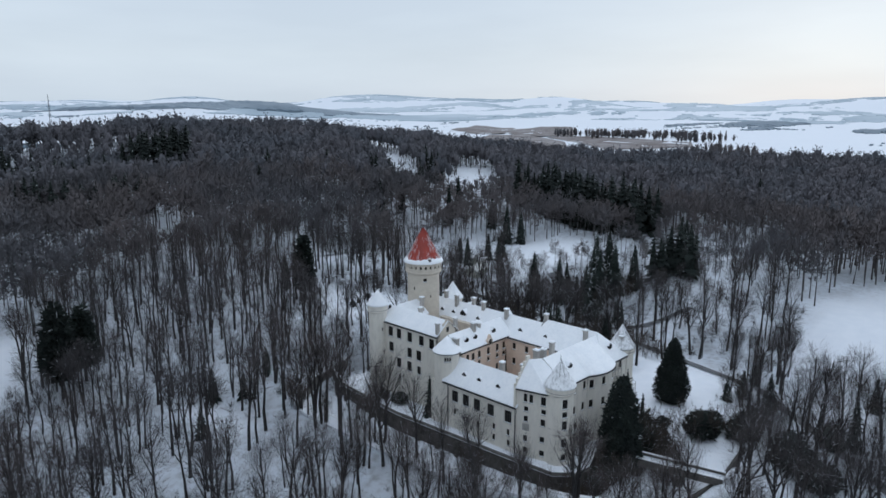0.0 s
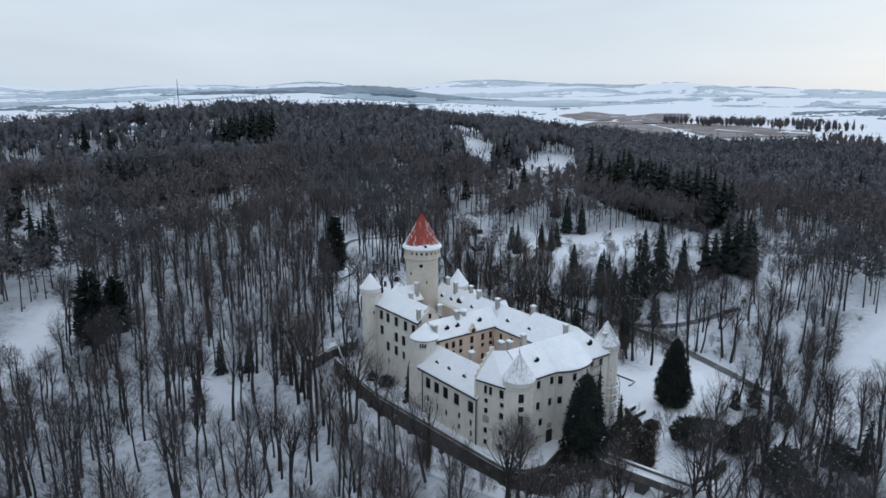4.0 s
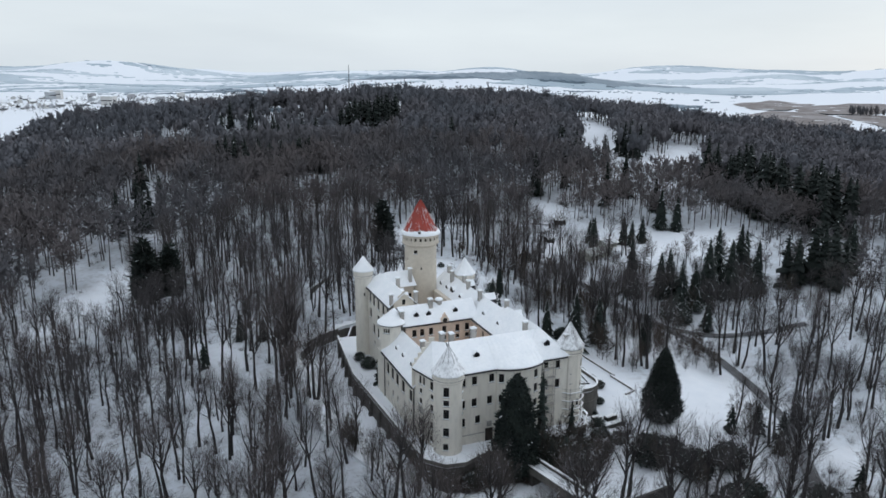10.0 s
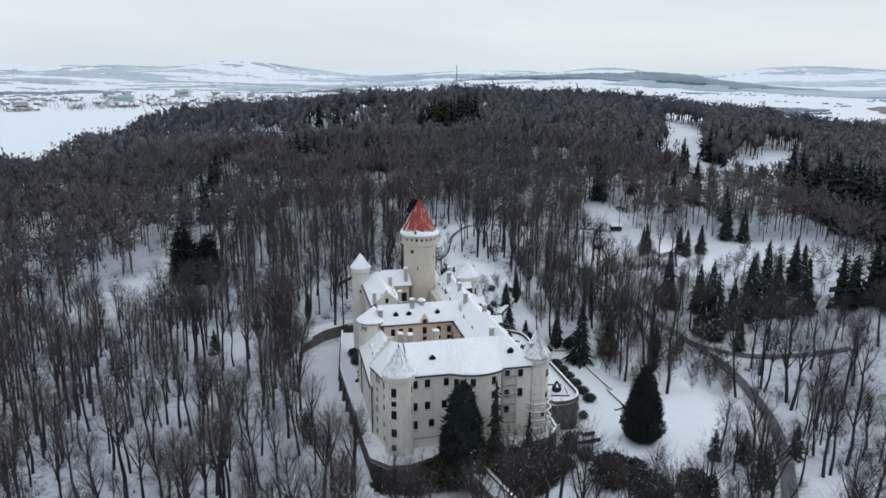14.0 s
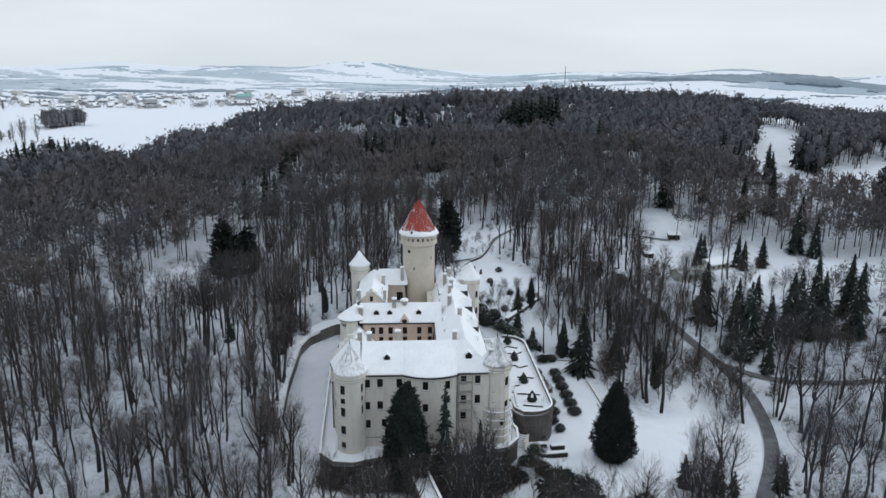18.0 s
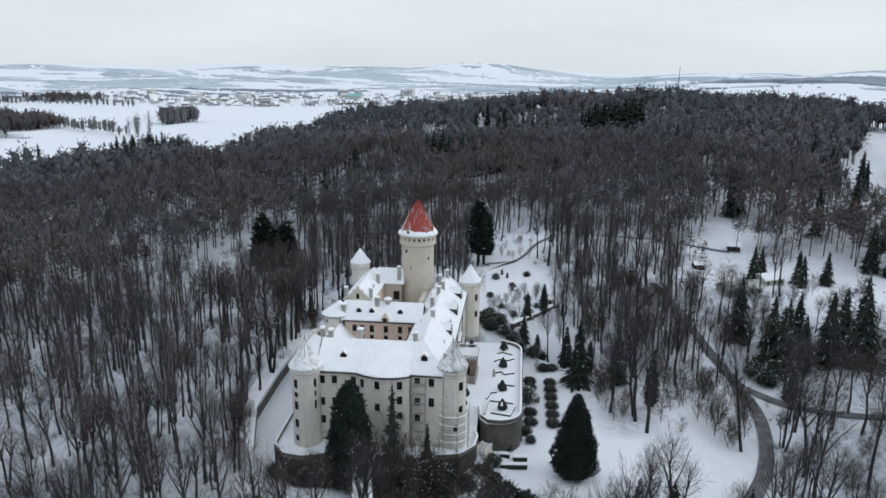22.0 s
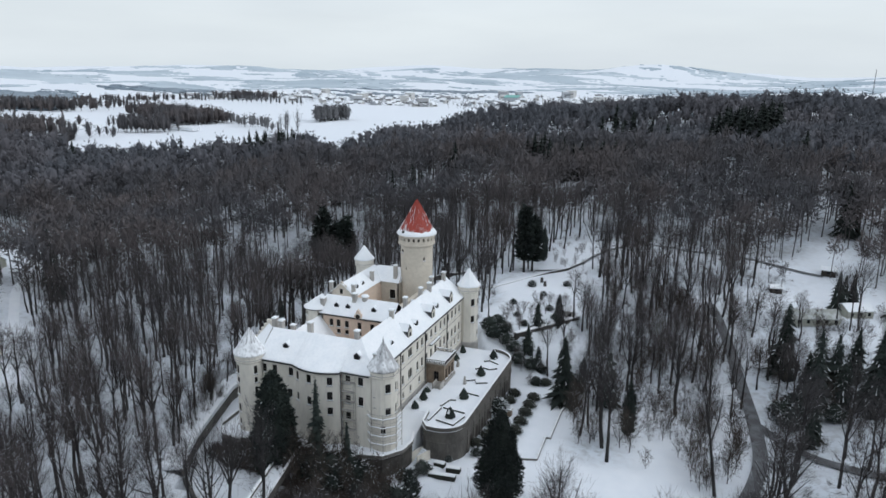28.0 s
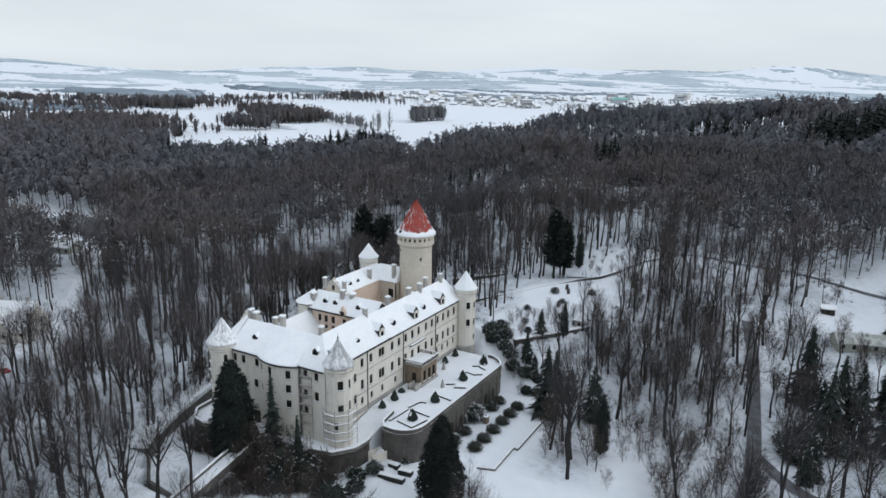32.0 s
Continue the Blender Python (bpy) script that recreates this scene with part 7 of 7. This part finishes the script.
for a in range(4):
    put("window", Shape().box(-0.4, 0.4, -1.4, -1.34, 0.8, 1.8).mesh("window", GLASS), pv, at=Matrix.Rotation(radians(90 * a), 4, "Z"))
for x, y in ((26.1, 43.2), (22, 62), (24, 58)):
    z = float(ground(x, y))
    gs = thing("standing_stone", "small dark stone on the snowy slope north of the castle", "stone", (x, y, z - 0.1))
    put("block", Shape().add([(-0.5, -0.4, 0), (0.5, -0.4, 0), (0.5, 0.4, 0), (-0.5, 0.4, 0), (-0.4, -0.3, 1.9), (0.35, -0.3, 2.1), (0.35, 0.3, 2.0), (-0.35, 0.3, 1.8)], [(0, 1, 5, 4), (1, 2, 6, 5), (2, 3, 7, 6), (3, 0, 4, 7), (4, 5, 6, 7)]).mesh("block", STONE), gs)


# ---- park buildings ----
def cottage(name, label, x, y, turn, lx, ly, h, rise, wall, windows_=2, roof_mat=None, category="house", group=""):
    t = thing(name, label, category, group=group)
    t.matrix_basis = Matrix.Translation((x, y, float(ground(x, y)) - 0.3)) @ Matrix.Rotation(radians(turn), 4, "Z")
    body = Shape()
    v = [(-lx / 2, -ly / 2), (lx / 2, -ly / 2), (lx / 2, ly / 2), (-lx / 2, ly / 2)]
    body.add([(a, b, 0) for a, b in v] + [(a, b, h) for a, b in v] + [(-lx / 2, 0, h + rise), (lx / 2, 0, h + rise)], [(0, 1, 5, 4), (2, 3, 7, 6), (1, 2, 6, 9, 5), (3, 0, 4, 8, 7)])
    part("wall", body, wall, t)
    r = Shape()
    for s in (-1, 1):
        q = [(-lx / 2 - 0.4, s * (ly / 2 + 0.5), h - 0.5 * rise / ly * 1.0), (lx / 2 + 0.4, s * (ly / 2 + 0.5), h - 0.5 * rise / ly), (lx / 2 + 0.4, 0, h + rise + 0.02), (-lx / 2 - 0.4, 0, h + rise + 0.02)]
        r.add(q + [(a, b, c + 0.3) for a, b, c in q], [(0, 1, 2, 3), (7, 6, 5, 4), (0, 4, 5, 1), (1, 5, 6, 2), (3, 7, 4, 0)] if s < 0 else [(3, 2, 1, 0), (4, 5, 6, 7), (1, 5, 4, 0), (2, 6, 5, 1), (0, 4, 7, 3)])
    part("roof", r, roof_mat or SNOW_ROOF, t)
    for s in (-1, 1):
        for i in range(windows_):
            cx = -lx / 2 + lx * (i + 0.5) / windows_
            part("window", Shape().box(cx - 0.5, cx + 0.5, s * ly / 2 - 0.05, s * ly / 2 + 0.05, h * 0.4, h * 0.4 + 1.2), GLASS, t)
    return t


PALE = mat("pale_render", (0.42, 0.42, 0.36), 0.9, (0.35, 0.35, 0.30), 0.4, 3)
cottage("greenhouse", "long low greenish glasshouse with thawing roof in the park", 110, 76, 20, 15, 7, 2.6, 2.0, PALE, 5, mat("wet_glass_roof", (0.30, 0.31, 0.28), 0.4, (0.5, 0.52, 0.52), 0.5, 4), "greenhouse")
cottage("greenhouse", "snow-roofed end house of the park nursery", 124, 88, 25, 9, 7, 3.0, 1.6, PALE, 3, None, "greenhouse")
cottage("shed", "small dark garden shed under snow", 100, 98, 10, 4, 3, 2.2, 0.8, DARK, 1, None, "shed")
cottage("shed", "dark wooden shelter with a snow roof by the meadow", 120, 122, -10, 5, 3.5, 2.4, 0.9, DARK, 1, None, "shed")
villa = cottage("villa", "big house with steep crossing snow-covered roofs among trees", -130, -39, 25, 15, 12, 4.6, 7.0, PLASTER, 4)
wing = Shape().add([(-3.2, -8.2, 0), (3.2, -8.2, 0), (3.2, -8.2, 4.6), (0, -8.2, 9.8), (-3.2, -8.2, 4.6), (-3.2, 0, 0), (3.2, 0, 0), (3.2, 0, 4.6), (0, 0, 9.8), (-3.2, 0, 4.6)], [(0, 1, 2, 3, 4), (1, 6, 7, 2), (5, 0, 4, 9)])
part("wing_wall", wing, PLASTER, villa)
slopes = Shape()
for g in (-1, 1):
    q = [(g * 3.7, -8.7, 3.85), (0, -8.7, 9.85), (0, 0, 9.85), (g * 3.7, 0, 3.85)]
    slopes.add(q + [(a, b, c + 0.3) for a, b, c in q], [(0, 1, 2, 3), (4, 7, 6, 5), (0, 4, 5, 1), (3, 2, 6, 7), (0, 3, 7, 4)])
part("wing_roof", slopes, SNOW_ROOF, villa)
for wx_, wz_ in ((-1.4, 2.0), (1.4, 2.0), (0, 5.4)):
    part("window", Shape().box(wx_ - 0.5, wx_ + 0.5, -8.26, -8.19, wz_, wz_ + 1.3), GLASS, villa)
for cx_ in (-4.5, 4.2):
    part("chimney", Shape().box(cx_ - 0.45, cx_ + 0.45, 0.6, 1.5, 9.0, 12.6).box(cx_ - 0.5, cx_ + 0.5, 0.55, 1.55, 12.6, 12.8), PLASTER_GREY, villa)
cottage("lodge", "brown lodge with a snowy roof beside the lane", -146, -62, 10, 9, 7, 3, 3, OCHRE, 3)
cottage("lodge", "low snow-roofed house near the pond", -212, 30, 10, 16, 8, 3.5, 3, PALE, 4)
CAR_RED = mat("red_car_paint", (0.25, 0.02, 0.02), 0.3, (0.22, 0.018, 0.018), 1, 3)
car = thing("car", "dark red parked car with snow on its roof", "car", (-104, -58, float(ground(-104, -58))))
put("body", Shape().box(-2.1, 2.1, -0.85, 0.85, 0.35, 0.95).add([(-1.5, -0.8, 0.95), (1.2, -0.8, 0.95), (1.2, 0.8, 0.95), (-1.5, 0.8, 0.95), (-1.0, -0.65, 1.45), (0.6, -0.65, 1.45), (0.6, 0.65, 1.45), (-1.0, 0.65, 1.45)], [(0, 1, 5, 4), (1, 2, 6, 5), (2, 3, 7, 6), (3, 0, 4, 7), (4, 5, 6, 7)]).mesh("body", CAR_RED), car)
put("snow_cap", Shape().box(-1.0, 0.6, -0.62, 0.62, 1.46, 1.54).mesh("snow_cap", SNOW_ROOF), car)
for wx in (-1.3, 1.3):
    for wy in (-0.8, 0.8):
        put("wheel", Shape().turned([(0.001, -0.1), (0.33, -0.1), (0.33, 0.1), (0.001, 0.1)], 12).mesh("wheel", LEAD), car, at=Matrix.Translation((wx, wy, 0.33)) @ Matrix.Rotation(radians(90), 4, "X"))
po = put("pond", Shape().prism([(-270 + 32 * math.cos(a) * (1 + 0.15 * math.sin(3 * a)), 66 + 14 * math.sin(a)) for a in np.linspace(0, 6.1, 26)], float(ground(-270, 66)) + 1.2, float(ground(-270, 66)) + 1.5).mesh("pond", mat("grey_pond_ice", (0.30, 0.34, 0.36), 0.35, (0.24, 0.28, 0.30), 0.05, 0.6)))
tagged(po, "grey frozen pond in the valley", "pond", kind="structure")

# ---- fields, far woods and the town ----
FIELD = mat("ploughed_field", (0.16, 0.135, 0.125), 0.95, (0.24, 0.22, 0.215), 0.02, 0.12, 0.4, 0.6, third=(0.40, 0.40, 0.41), fine_mix=0.4)
# Both wood colours hold the distance haze, stronger in the remote one.
FAR_WOOD = mat("far_hazed_wood", (0.18, 0.225, 0.265), 0.95, (0.26, 0.305, 0.345), 0.004, 0.03, 0.4, 0.6)
HAZY_WOOD = mat("remote_hazed_wood", (0.35, 0.42, 0.475), 0.95, (0.53, 0.59, 0.635), 0.0022, 0.02, 0.38, 0.62)
for pts in ([(520, 450), (640, 560), (840, 680), (880, 640), (760, 470), (610, 360)], [(865, 740), (1010, 935), (1290, 1110), (1200, 905), (890, 690)], [(880, 660), (1000, 790), (1290, 900), (1330, 830), (945, 575), (850, 580)], [(770, 470), (840, 560), (950, 550), (880, 330), (790, 285), (680, 350)]):
    c = np.mean(pts, 0)
    n_r = 14
    s = Shape()
    ring_ = [tuple(np.array(a) + (np.array(b) - a) * k / 4) for a, b in zip(pts, pts[1:] + pts[:1]) for k in range(4)]
    vs = []
    for k in range(n_r + 1):
        for p in ring_:
            q = c + (np.array(p) - c) * (k / n_r)
            vs.append((q[0], q[1], float(ground(q[0], q[1])) + 0.8))
    m_ = len(ring_)
    s.add(vs, [(k * m_ + i, k * m_ + (i + 1) % m_, (k + 1) * m_ + (i + 1) % m_, (k + 1) * m_ + i) for k in range(n_r) for i in range(m_)])
    tagged(put("field", s.mesh("field", FIELD)), "brown ploughed field with snow in its furrows", "field", kind="structure")

def in_fields(x, y):
    """The wide open fields round the town and to the east."""
    o = in_ellipse(x, y, -330, 760, 260, 330) | in_ellipse(x, y, 740, 470, 240, 210, 40) | in_ellipse(x, y, 1150, 760, 420, 260, 30)
    return o | in_ellipse(x, y, -250, 1180, 680, 290, 14) | in_ellipse(x, y, 900, 1250, 420, 130, 10)


def canopy(name, label, material, r0, r1, ratio, step_deg, cover, tall, seed, flat=0.55, block_=None):
    """Closed woods of the plain: a rough roof of crowns with steep sides, in drawn-out patches."""
    rg = np.random.RandomState(seed)
    n_r, n_a = int(math.log(r1 / r0) / math.log(ratio)), int(197 / step_deg)
    rr, aa = np.meshgrid(r0 * ratio ** np.arange(n_r + 1), np.radians(-17 + step_deg * np.arange(n_a + 1)), indexing="ij")
    X, Y = rr * np.cos(aa), rr * np.sin(aa)
    Z = ground(X, Y)
    cell = lambda g: (g[:-1, :-1] + g[1:, 1:]) / 2
    cx, cy = cell(X), cell(Y)
    field_ = lambda x, y: waves(x * flat, y, 560, seed) + 0.6 * waves(x * flat, y, 210, seed + 1) + 0.3 * waves(x * flat, y, 75, seed + 2)
    f = field_(cx, cy)
    on = (f + rg.normal(0, 0.16, f.shape) > cover) & ~in_fields(cx, cy)
    if block_:
        on = in_ellipse(cx + 40 * waves(cx, cy, 160, seed), cy + 40 * waves(cx, cy, 120, seed + 3), *block_)
    g_ = field_(X, Y)
    Zt = Z + tall * np.clip(0.35 + (g_ - cover) * 2.2, 0.35, 1) * rg.uniform(0.75, 1.15, Z.shape)
    vs = np.concatenate([np.stack([X, Y, Zt], -1).reshape(-1, 3), np.stack([X, Y, Z - 2], -1).reshape(-1, 3)])
    w, off = n_a + 1, X.size
    i, j = np.where(on)
    q = i * w + j
    tris = [np.stack([q, q + 1, q + w + 1], 1), np.stack([q, q + w + 1, q + w], 1)]
    pad_ = np.pad(on, 1)
    for di, dj, e0, e1 in ((-1, 0, 0, 1), (1, 0, w + 1, w), (0, -1, w, 0), (0, 1, 1, w + 1)):
        rim_q = q[~pad_[i + 1 + di, j + 1 + dj]]
        tris += [np.stack([rim_q + e0, rim_q + off + e0, rim_q + off + e1], 1), np.stack([rim_q + e0, rim_q + off + e1, rim_q + e1], 1)]
    tris = np.concatenate(tris)
    used, back = np.unique(tris, return_inverse=True)
    tagged(put(name, fast_mesh(name, vs[used], back.reshape(-1, 3), [material])), label, "wood", kind="stuff")


canopy("distant_wood", "woods on the plain beyond the fields, painted with blue-grey haze", FAR_WOOD, 950, 1900, 1.0045, 0.22, 0.70, 5, 41)
canopy("distant_wood", "large wood behind the hill, its colour tinted with blue-grey haze", FAR_WOOD, 1400, 2600, 1.006, 0.25, 0.0, 9, 45, block_=(1000, 1930, 560, 170, -30))
canopy("remote_wood", "woods on the horizon hills, painted pale with distance haze", HAZY_WOOD, 1900, 4700, 1.008, 0.28, 0.15, 2.5, 51)

r = np.random.RandomState(77)
HEDGE_GREY = mat('plain_grey_twigs', (0.16, 0.16, 0.165), 0.95, (0.11, 0.11, 0.115), 0.05, 0.6)


def copse(name, label, patches, gap_, templates, materials, low, high):
    X, Y = [], []
    for cx, cy, rx, ry, turn in patches:
        n_ = max(6, int(3.14 * rx * ry / gap_**2))
        a, q = r.uniform(0, 6.28, n_), np.sqrt(r.uniform(0, 1, n_))
        u, v = rx * q * np.cos(a) * (1 + 0.25 * np.sin(5 * a)), ry * q * np.sin(a) * (1 + 0.25 * np.sin(4 * a))
        c, s_ = math.cos(radians(turn)), math.sin(radians(turn))
        X.append(cx + u * c - v * s_), Y.append(cy + u * s_ + v * c)
    tagged(scatter(name, templates, np.concatenate(X), np.concatenate(Y), r, materials, low, high), label, "wood", kind="stuff")


copse("field_copse", "small dark copses and tree belts between the snowy fields", [(960, 470, 110, 60, -40), (905, 330, 60, 25, -30), (880, 560, 34, 14, 0), (-760, 640, 90, 18, 10), (-640, 380, 80, 30, 20), (-850, 480, 110, 34, 15), (-540, 300, 90, 50, 40), (620, 180, 120, 70, 10), (500, 330, 70, 90, 20), (560, 90, 100, 60, 0), (-700, 250, 170, 80, 20), (-960, 330, 160, 70, 10), (-1000, 700, 160, 30, 20), (-900, 860, 120, 20, 5), (-1250, 560, 190, 60, 25)], 11.5, copse_t + spruce_far[:1], [BARK, TWIG, SNOW_SLIVER], 0.5, 0.8)
copse("field_copse", "dark close copse beside the white field", [(-505, 532, 30, 42, 10), (-585, 560, 60, 24, -10), (-735, 950, 60, 17, 5), (-505, 500, 70, 16, 62), (-480, 420, 34, 12, 30), (-620, 330, 90, 22, 20), (-800, 560, 90, 20, 15)], 6.2, copse_t, [BARK, TWIG, SNOW_SLIVER], 0.6, 0.9)
copse("field_copse", "square grey copse standing alone on the white field", [(-378, 632, 14, 27, -14)], 3.6, copse_t, [BARK, HEDGE_GREY, SNOW_SLIVER], 0.8, 0.95)
copse("town_trees", "bare trees between the houses of the far town", [(-250, 1190, 640, 210, 15), (-600, 1010, 240, 40, 12), (-850, 1020, 130, 60, 0)], 26, shrub_t, [BARK, HEDGE_GREY, SNOW_SLIVER], 0.4, 0.8)
pop = [bare_tree(700 + i, 24, 10, 60, 4, 0.30, 0.06, 0.15, 0.0, 3) for i in range(3)]
for i, (x, y) in enumerate([(-355, 480), (-343, 470), (-337, 464), (-333, 478), (-349, 484)]):
    v, t, m = pop[i % 3]
    po_ = thing("poplar", "slender bare poplar in a row along the snowy field", "tree", group="field poplars")
    po_.matrix_basis = Matrix.Translation((x, y, float(ground(x, y)) - 0.2)) @ Matrix.Rotation(i * 1.3, 4, "Z") @ Matrix.Scale(0.8 + 0.1 * (i % 4), 4)
    put("trunk", fast_mesh("trunk", v, t[m == 0], [BARK]), po_)
    put("crown", fast_mesh("crown", v, t[m == 1], [HEDGE_GREY]), po_)
lx = np.concatenate([np.array([-357 - 6.2 * i for i in range(22)]), np.array([-560 - 10.0 * i for i in range(24)])])
ly = np.concatenate([479 + (lx[:22] + 357) * -0.57, 860 + (lx[22:] + 560) * -0.05]) + r.normal(0, 2.5, 46)
tagged(scatter("lane_trees", copse_t, lx, ly, r, [BARK, HEDGE_GREY, SNOW_SLIVER], 0.5, 0.75), "row of bare trees along a field lane", "trees", kind="stuff")

TOWN_WALLS = [mat("town_render_" + n_, c, 0.9) for n_, c in (("cream", (0.60, 0.59, 0.57)), ("grey", (0.46, 0.48, 0.50)), ("brown", (0.40, 0.40, 0.41)))]
for i in range(300):
    a, q = r.uniform(0, 6.28), math.sqrt(r.uniform(0, 1))
    x = r.uniform(-880, 360)
    y = 985 + 0.3 * (x + 600) + 330 * r.uniform() ** 1.2
    z = float(ground(x, y))
    ht = thing("town_house", "small town house with a snow-covered roof", "house", group="houses of the far town")
    tall_ = r.uniform() < 0.12
    lx_, ly_, h_ = (r.uniform(14, 28), 12, r.uniform(9, 17)) if tall_ else (r.uniform(8, 15), r.uniform(7, 10), r.uniform(3, 5.5))
    ht.matrix_basis = Matrix.Translation((x, y, z - 0.5)) @ Matrix.Rotation(r.uniform(0, 3.14), 4, "Z")
    rise = 0.6 if tall_ else r.uniform(2.5, 4.5)
    s = Shape().add([(-lx_ / 2, -ly_ / 2, 0), (lx_ / 2, -ly_ / 2, 0), (lx_ / 2, ly_ / 2, 0), (-lx_ / 2, ly_ / 2, 0), (-lx_ / 2, -ly_ / 2, h_), (lx_ / 2, -ly_ / 2, h_), (lx_ / 2, ly_ / 2, h_), (-lx_ / 2, ly_ / 2, h_), (-lx_ / 2, 0, h_ + rise), (lx_ / 2, 0, h_ + rise)], [(0, 1, 5, 4), (2, 3, 7, 6), (1, 2, 6, 9, 5), (3, 0, 4, 8, 7)])
    part("wall", s, TOWN_WALLS[r.randint(3)], ht)
    s = Shape()
    for g in (-1, 1):
        q_ = [(-lx_ / 2 - 0.5, g * (ly_ / 2 + 0.6), h_ - 0.3), (lx_ / 2 + 0.5, g * (ly_ / 2 + 0.6), h_ - 0.3), (lx_ / 2 + 0.5, 0, h_ + rise), (-lx_ / 2 - 0.5, 0, h_ + rise)]
        s.add(q_ + [(a_, b_, c_ + 0.4) for a_, b_, c_ in q_], [(4, 5, 6, 7), (0, 4, 5, 1), (1, 5, 6, 2), (3, 7, 4, 0)])
    part("roof", s, SNOW_ROOF, ht)
    for g in (-1, 1):
        part("window_band", Shape().box(-lx_ / 2 + 1, lx_ / 2 - 1, g * ly_ / 2 - 0.06, g * ly_ / 2 + 0.06, h_ * 0.5, h_ * 0.5 + 1.4), GLASS, ht)
gx_, gy_ = -306, 1230
hall = thing("sports_hall", "large hall with a turquoise green roof in the town", "hall", (gx_, gy_, float(ground(gx_, gy_))))
put("wall", Shape().box(-14, 14, -9, 9, 0, 10).mesh("wall", TOWN_WALLS[1]), hall)
put("roof", Shape().add([(-15, -10, 10), (15, -10, 10), (15, 10, 14), (-15, 10, 14), (-15, -10, 10.5), (15, -10, 10.5), (15, 10, 14.5), (-15, 10, 14.5)], [(4, 5, 6, 7), (0, 1, 5, 4), (1, 2, 6, 5), (2, 3, 7, 6), (3, 0, 4, 7)]).mesh("roof", mat("turquoise_sheet", (0.20, 0.44, 0.39), 0.5, (0.17, 0.39, 0.35), 0.1, 1)), hall)
ma = thing("radio_mast", "thin lattice mast on the wooded skyline", "mast", (338, 1332, float(ground(338, 1332)) - 1))
zt_ = 84 - float(ground(338, 1332))
for a in (0, 2.09, 4.19):
    put("leg", fast_mesh("leg", *tube((2 * math.cos(a), 2 * math.sin(a), 0), (0.3 * math.cos(a), 0.3 * math.sin(a), zt_), 0.35, 0.2, 4), [LEAD]), ma)
for k in range(8):
    z = zt_ * (k + 0.5) / 8
    w = 2 - 1.7 * (k + 0.5) / 8
    put("brace", Shape().box(-w, w, -0.15, 0.15, z, z + 0.3).mesh("brace", LEAD), ma)
for x, y, lx_, ly_ in ((-602, 402, 110, 60), (-456, 450, 34, 14)):
    gh = thing("glasshouses", "rows of low snow-covered glasshouses beside the field", "greenhouse", (x, y, float(ground(x, y))))
    for k in range(5):
        put("bay", Shape().box(-lx_ / 2, lx_ / 2, -ly_ / 2 + k * ly_ / 5, -ly_ / 2 + (k + 0.7) * ly_ / 5, 0, 3.5).mesh("bay", [SNOW_ROOF]), gh)
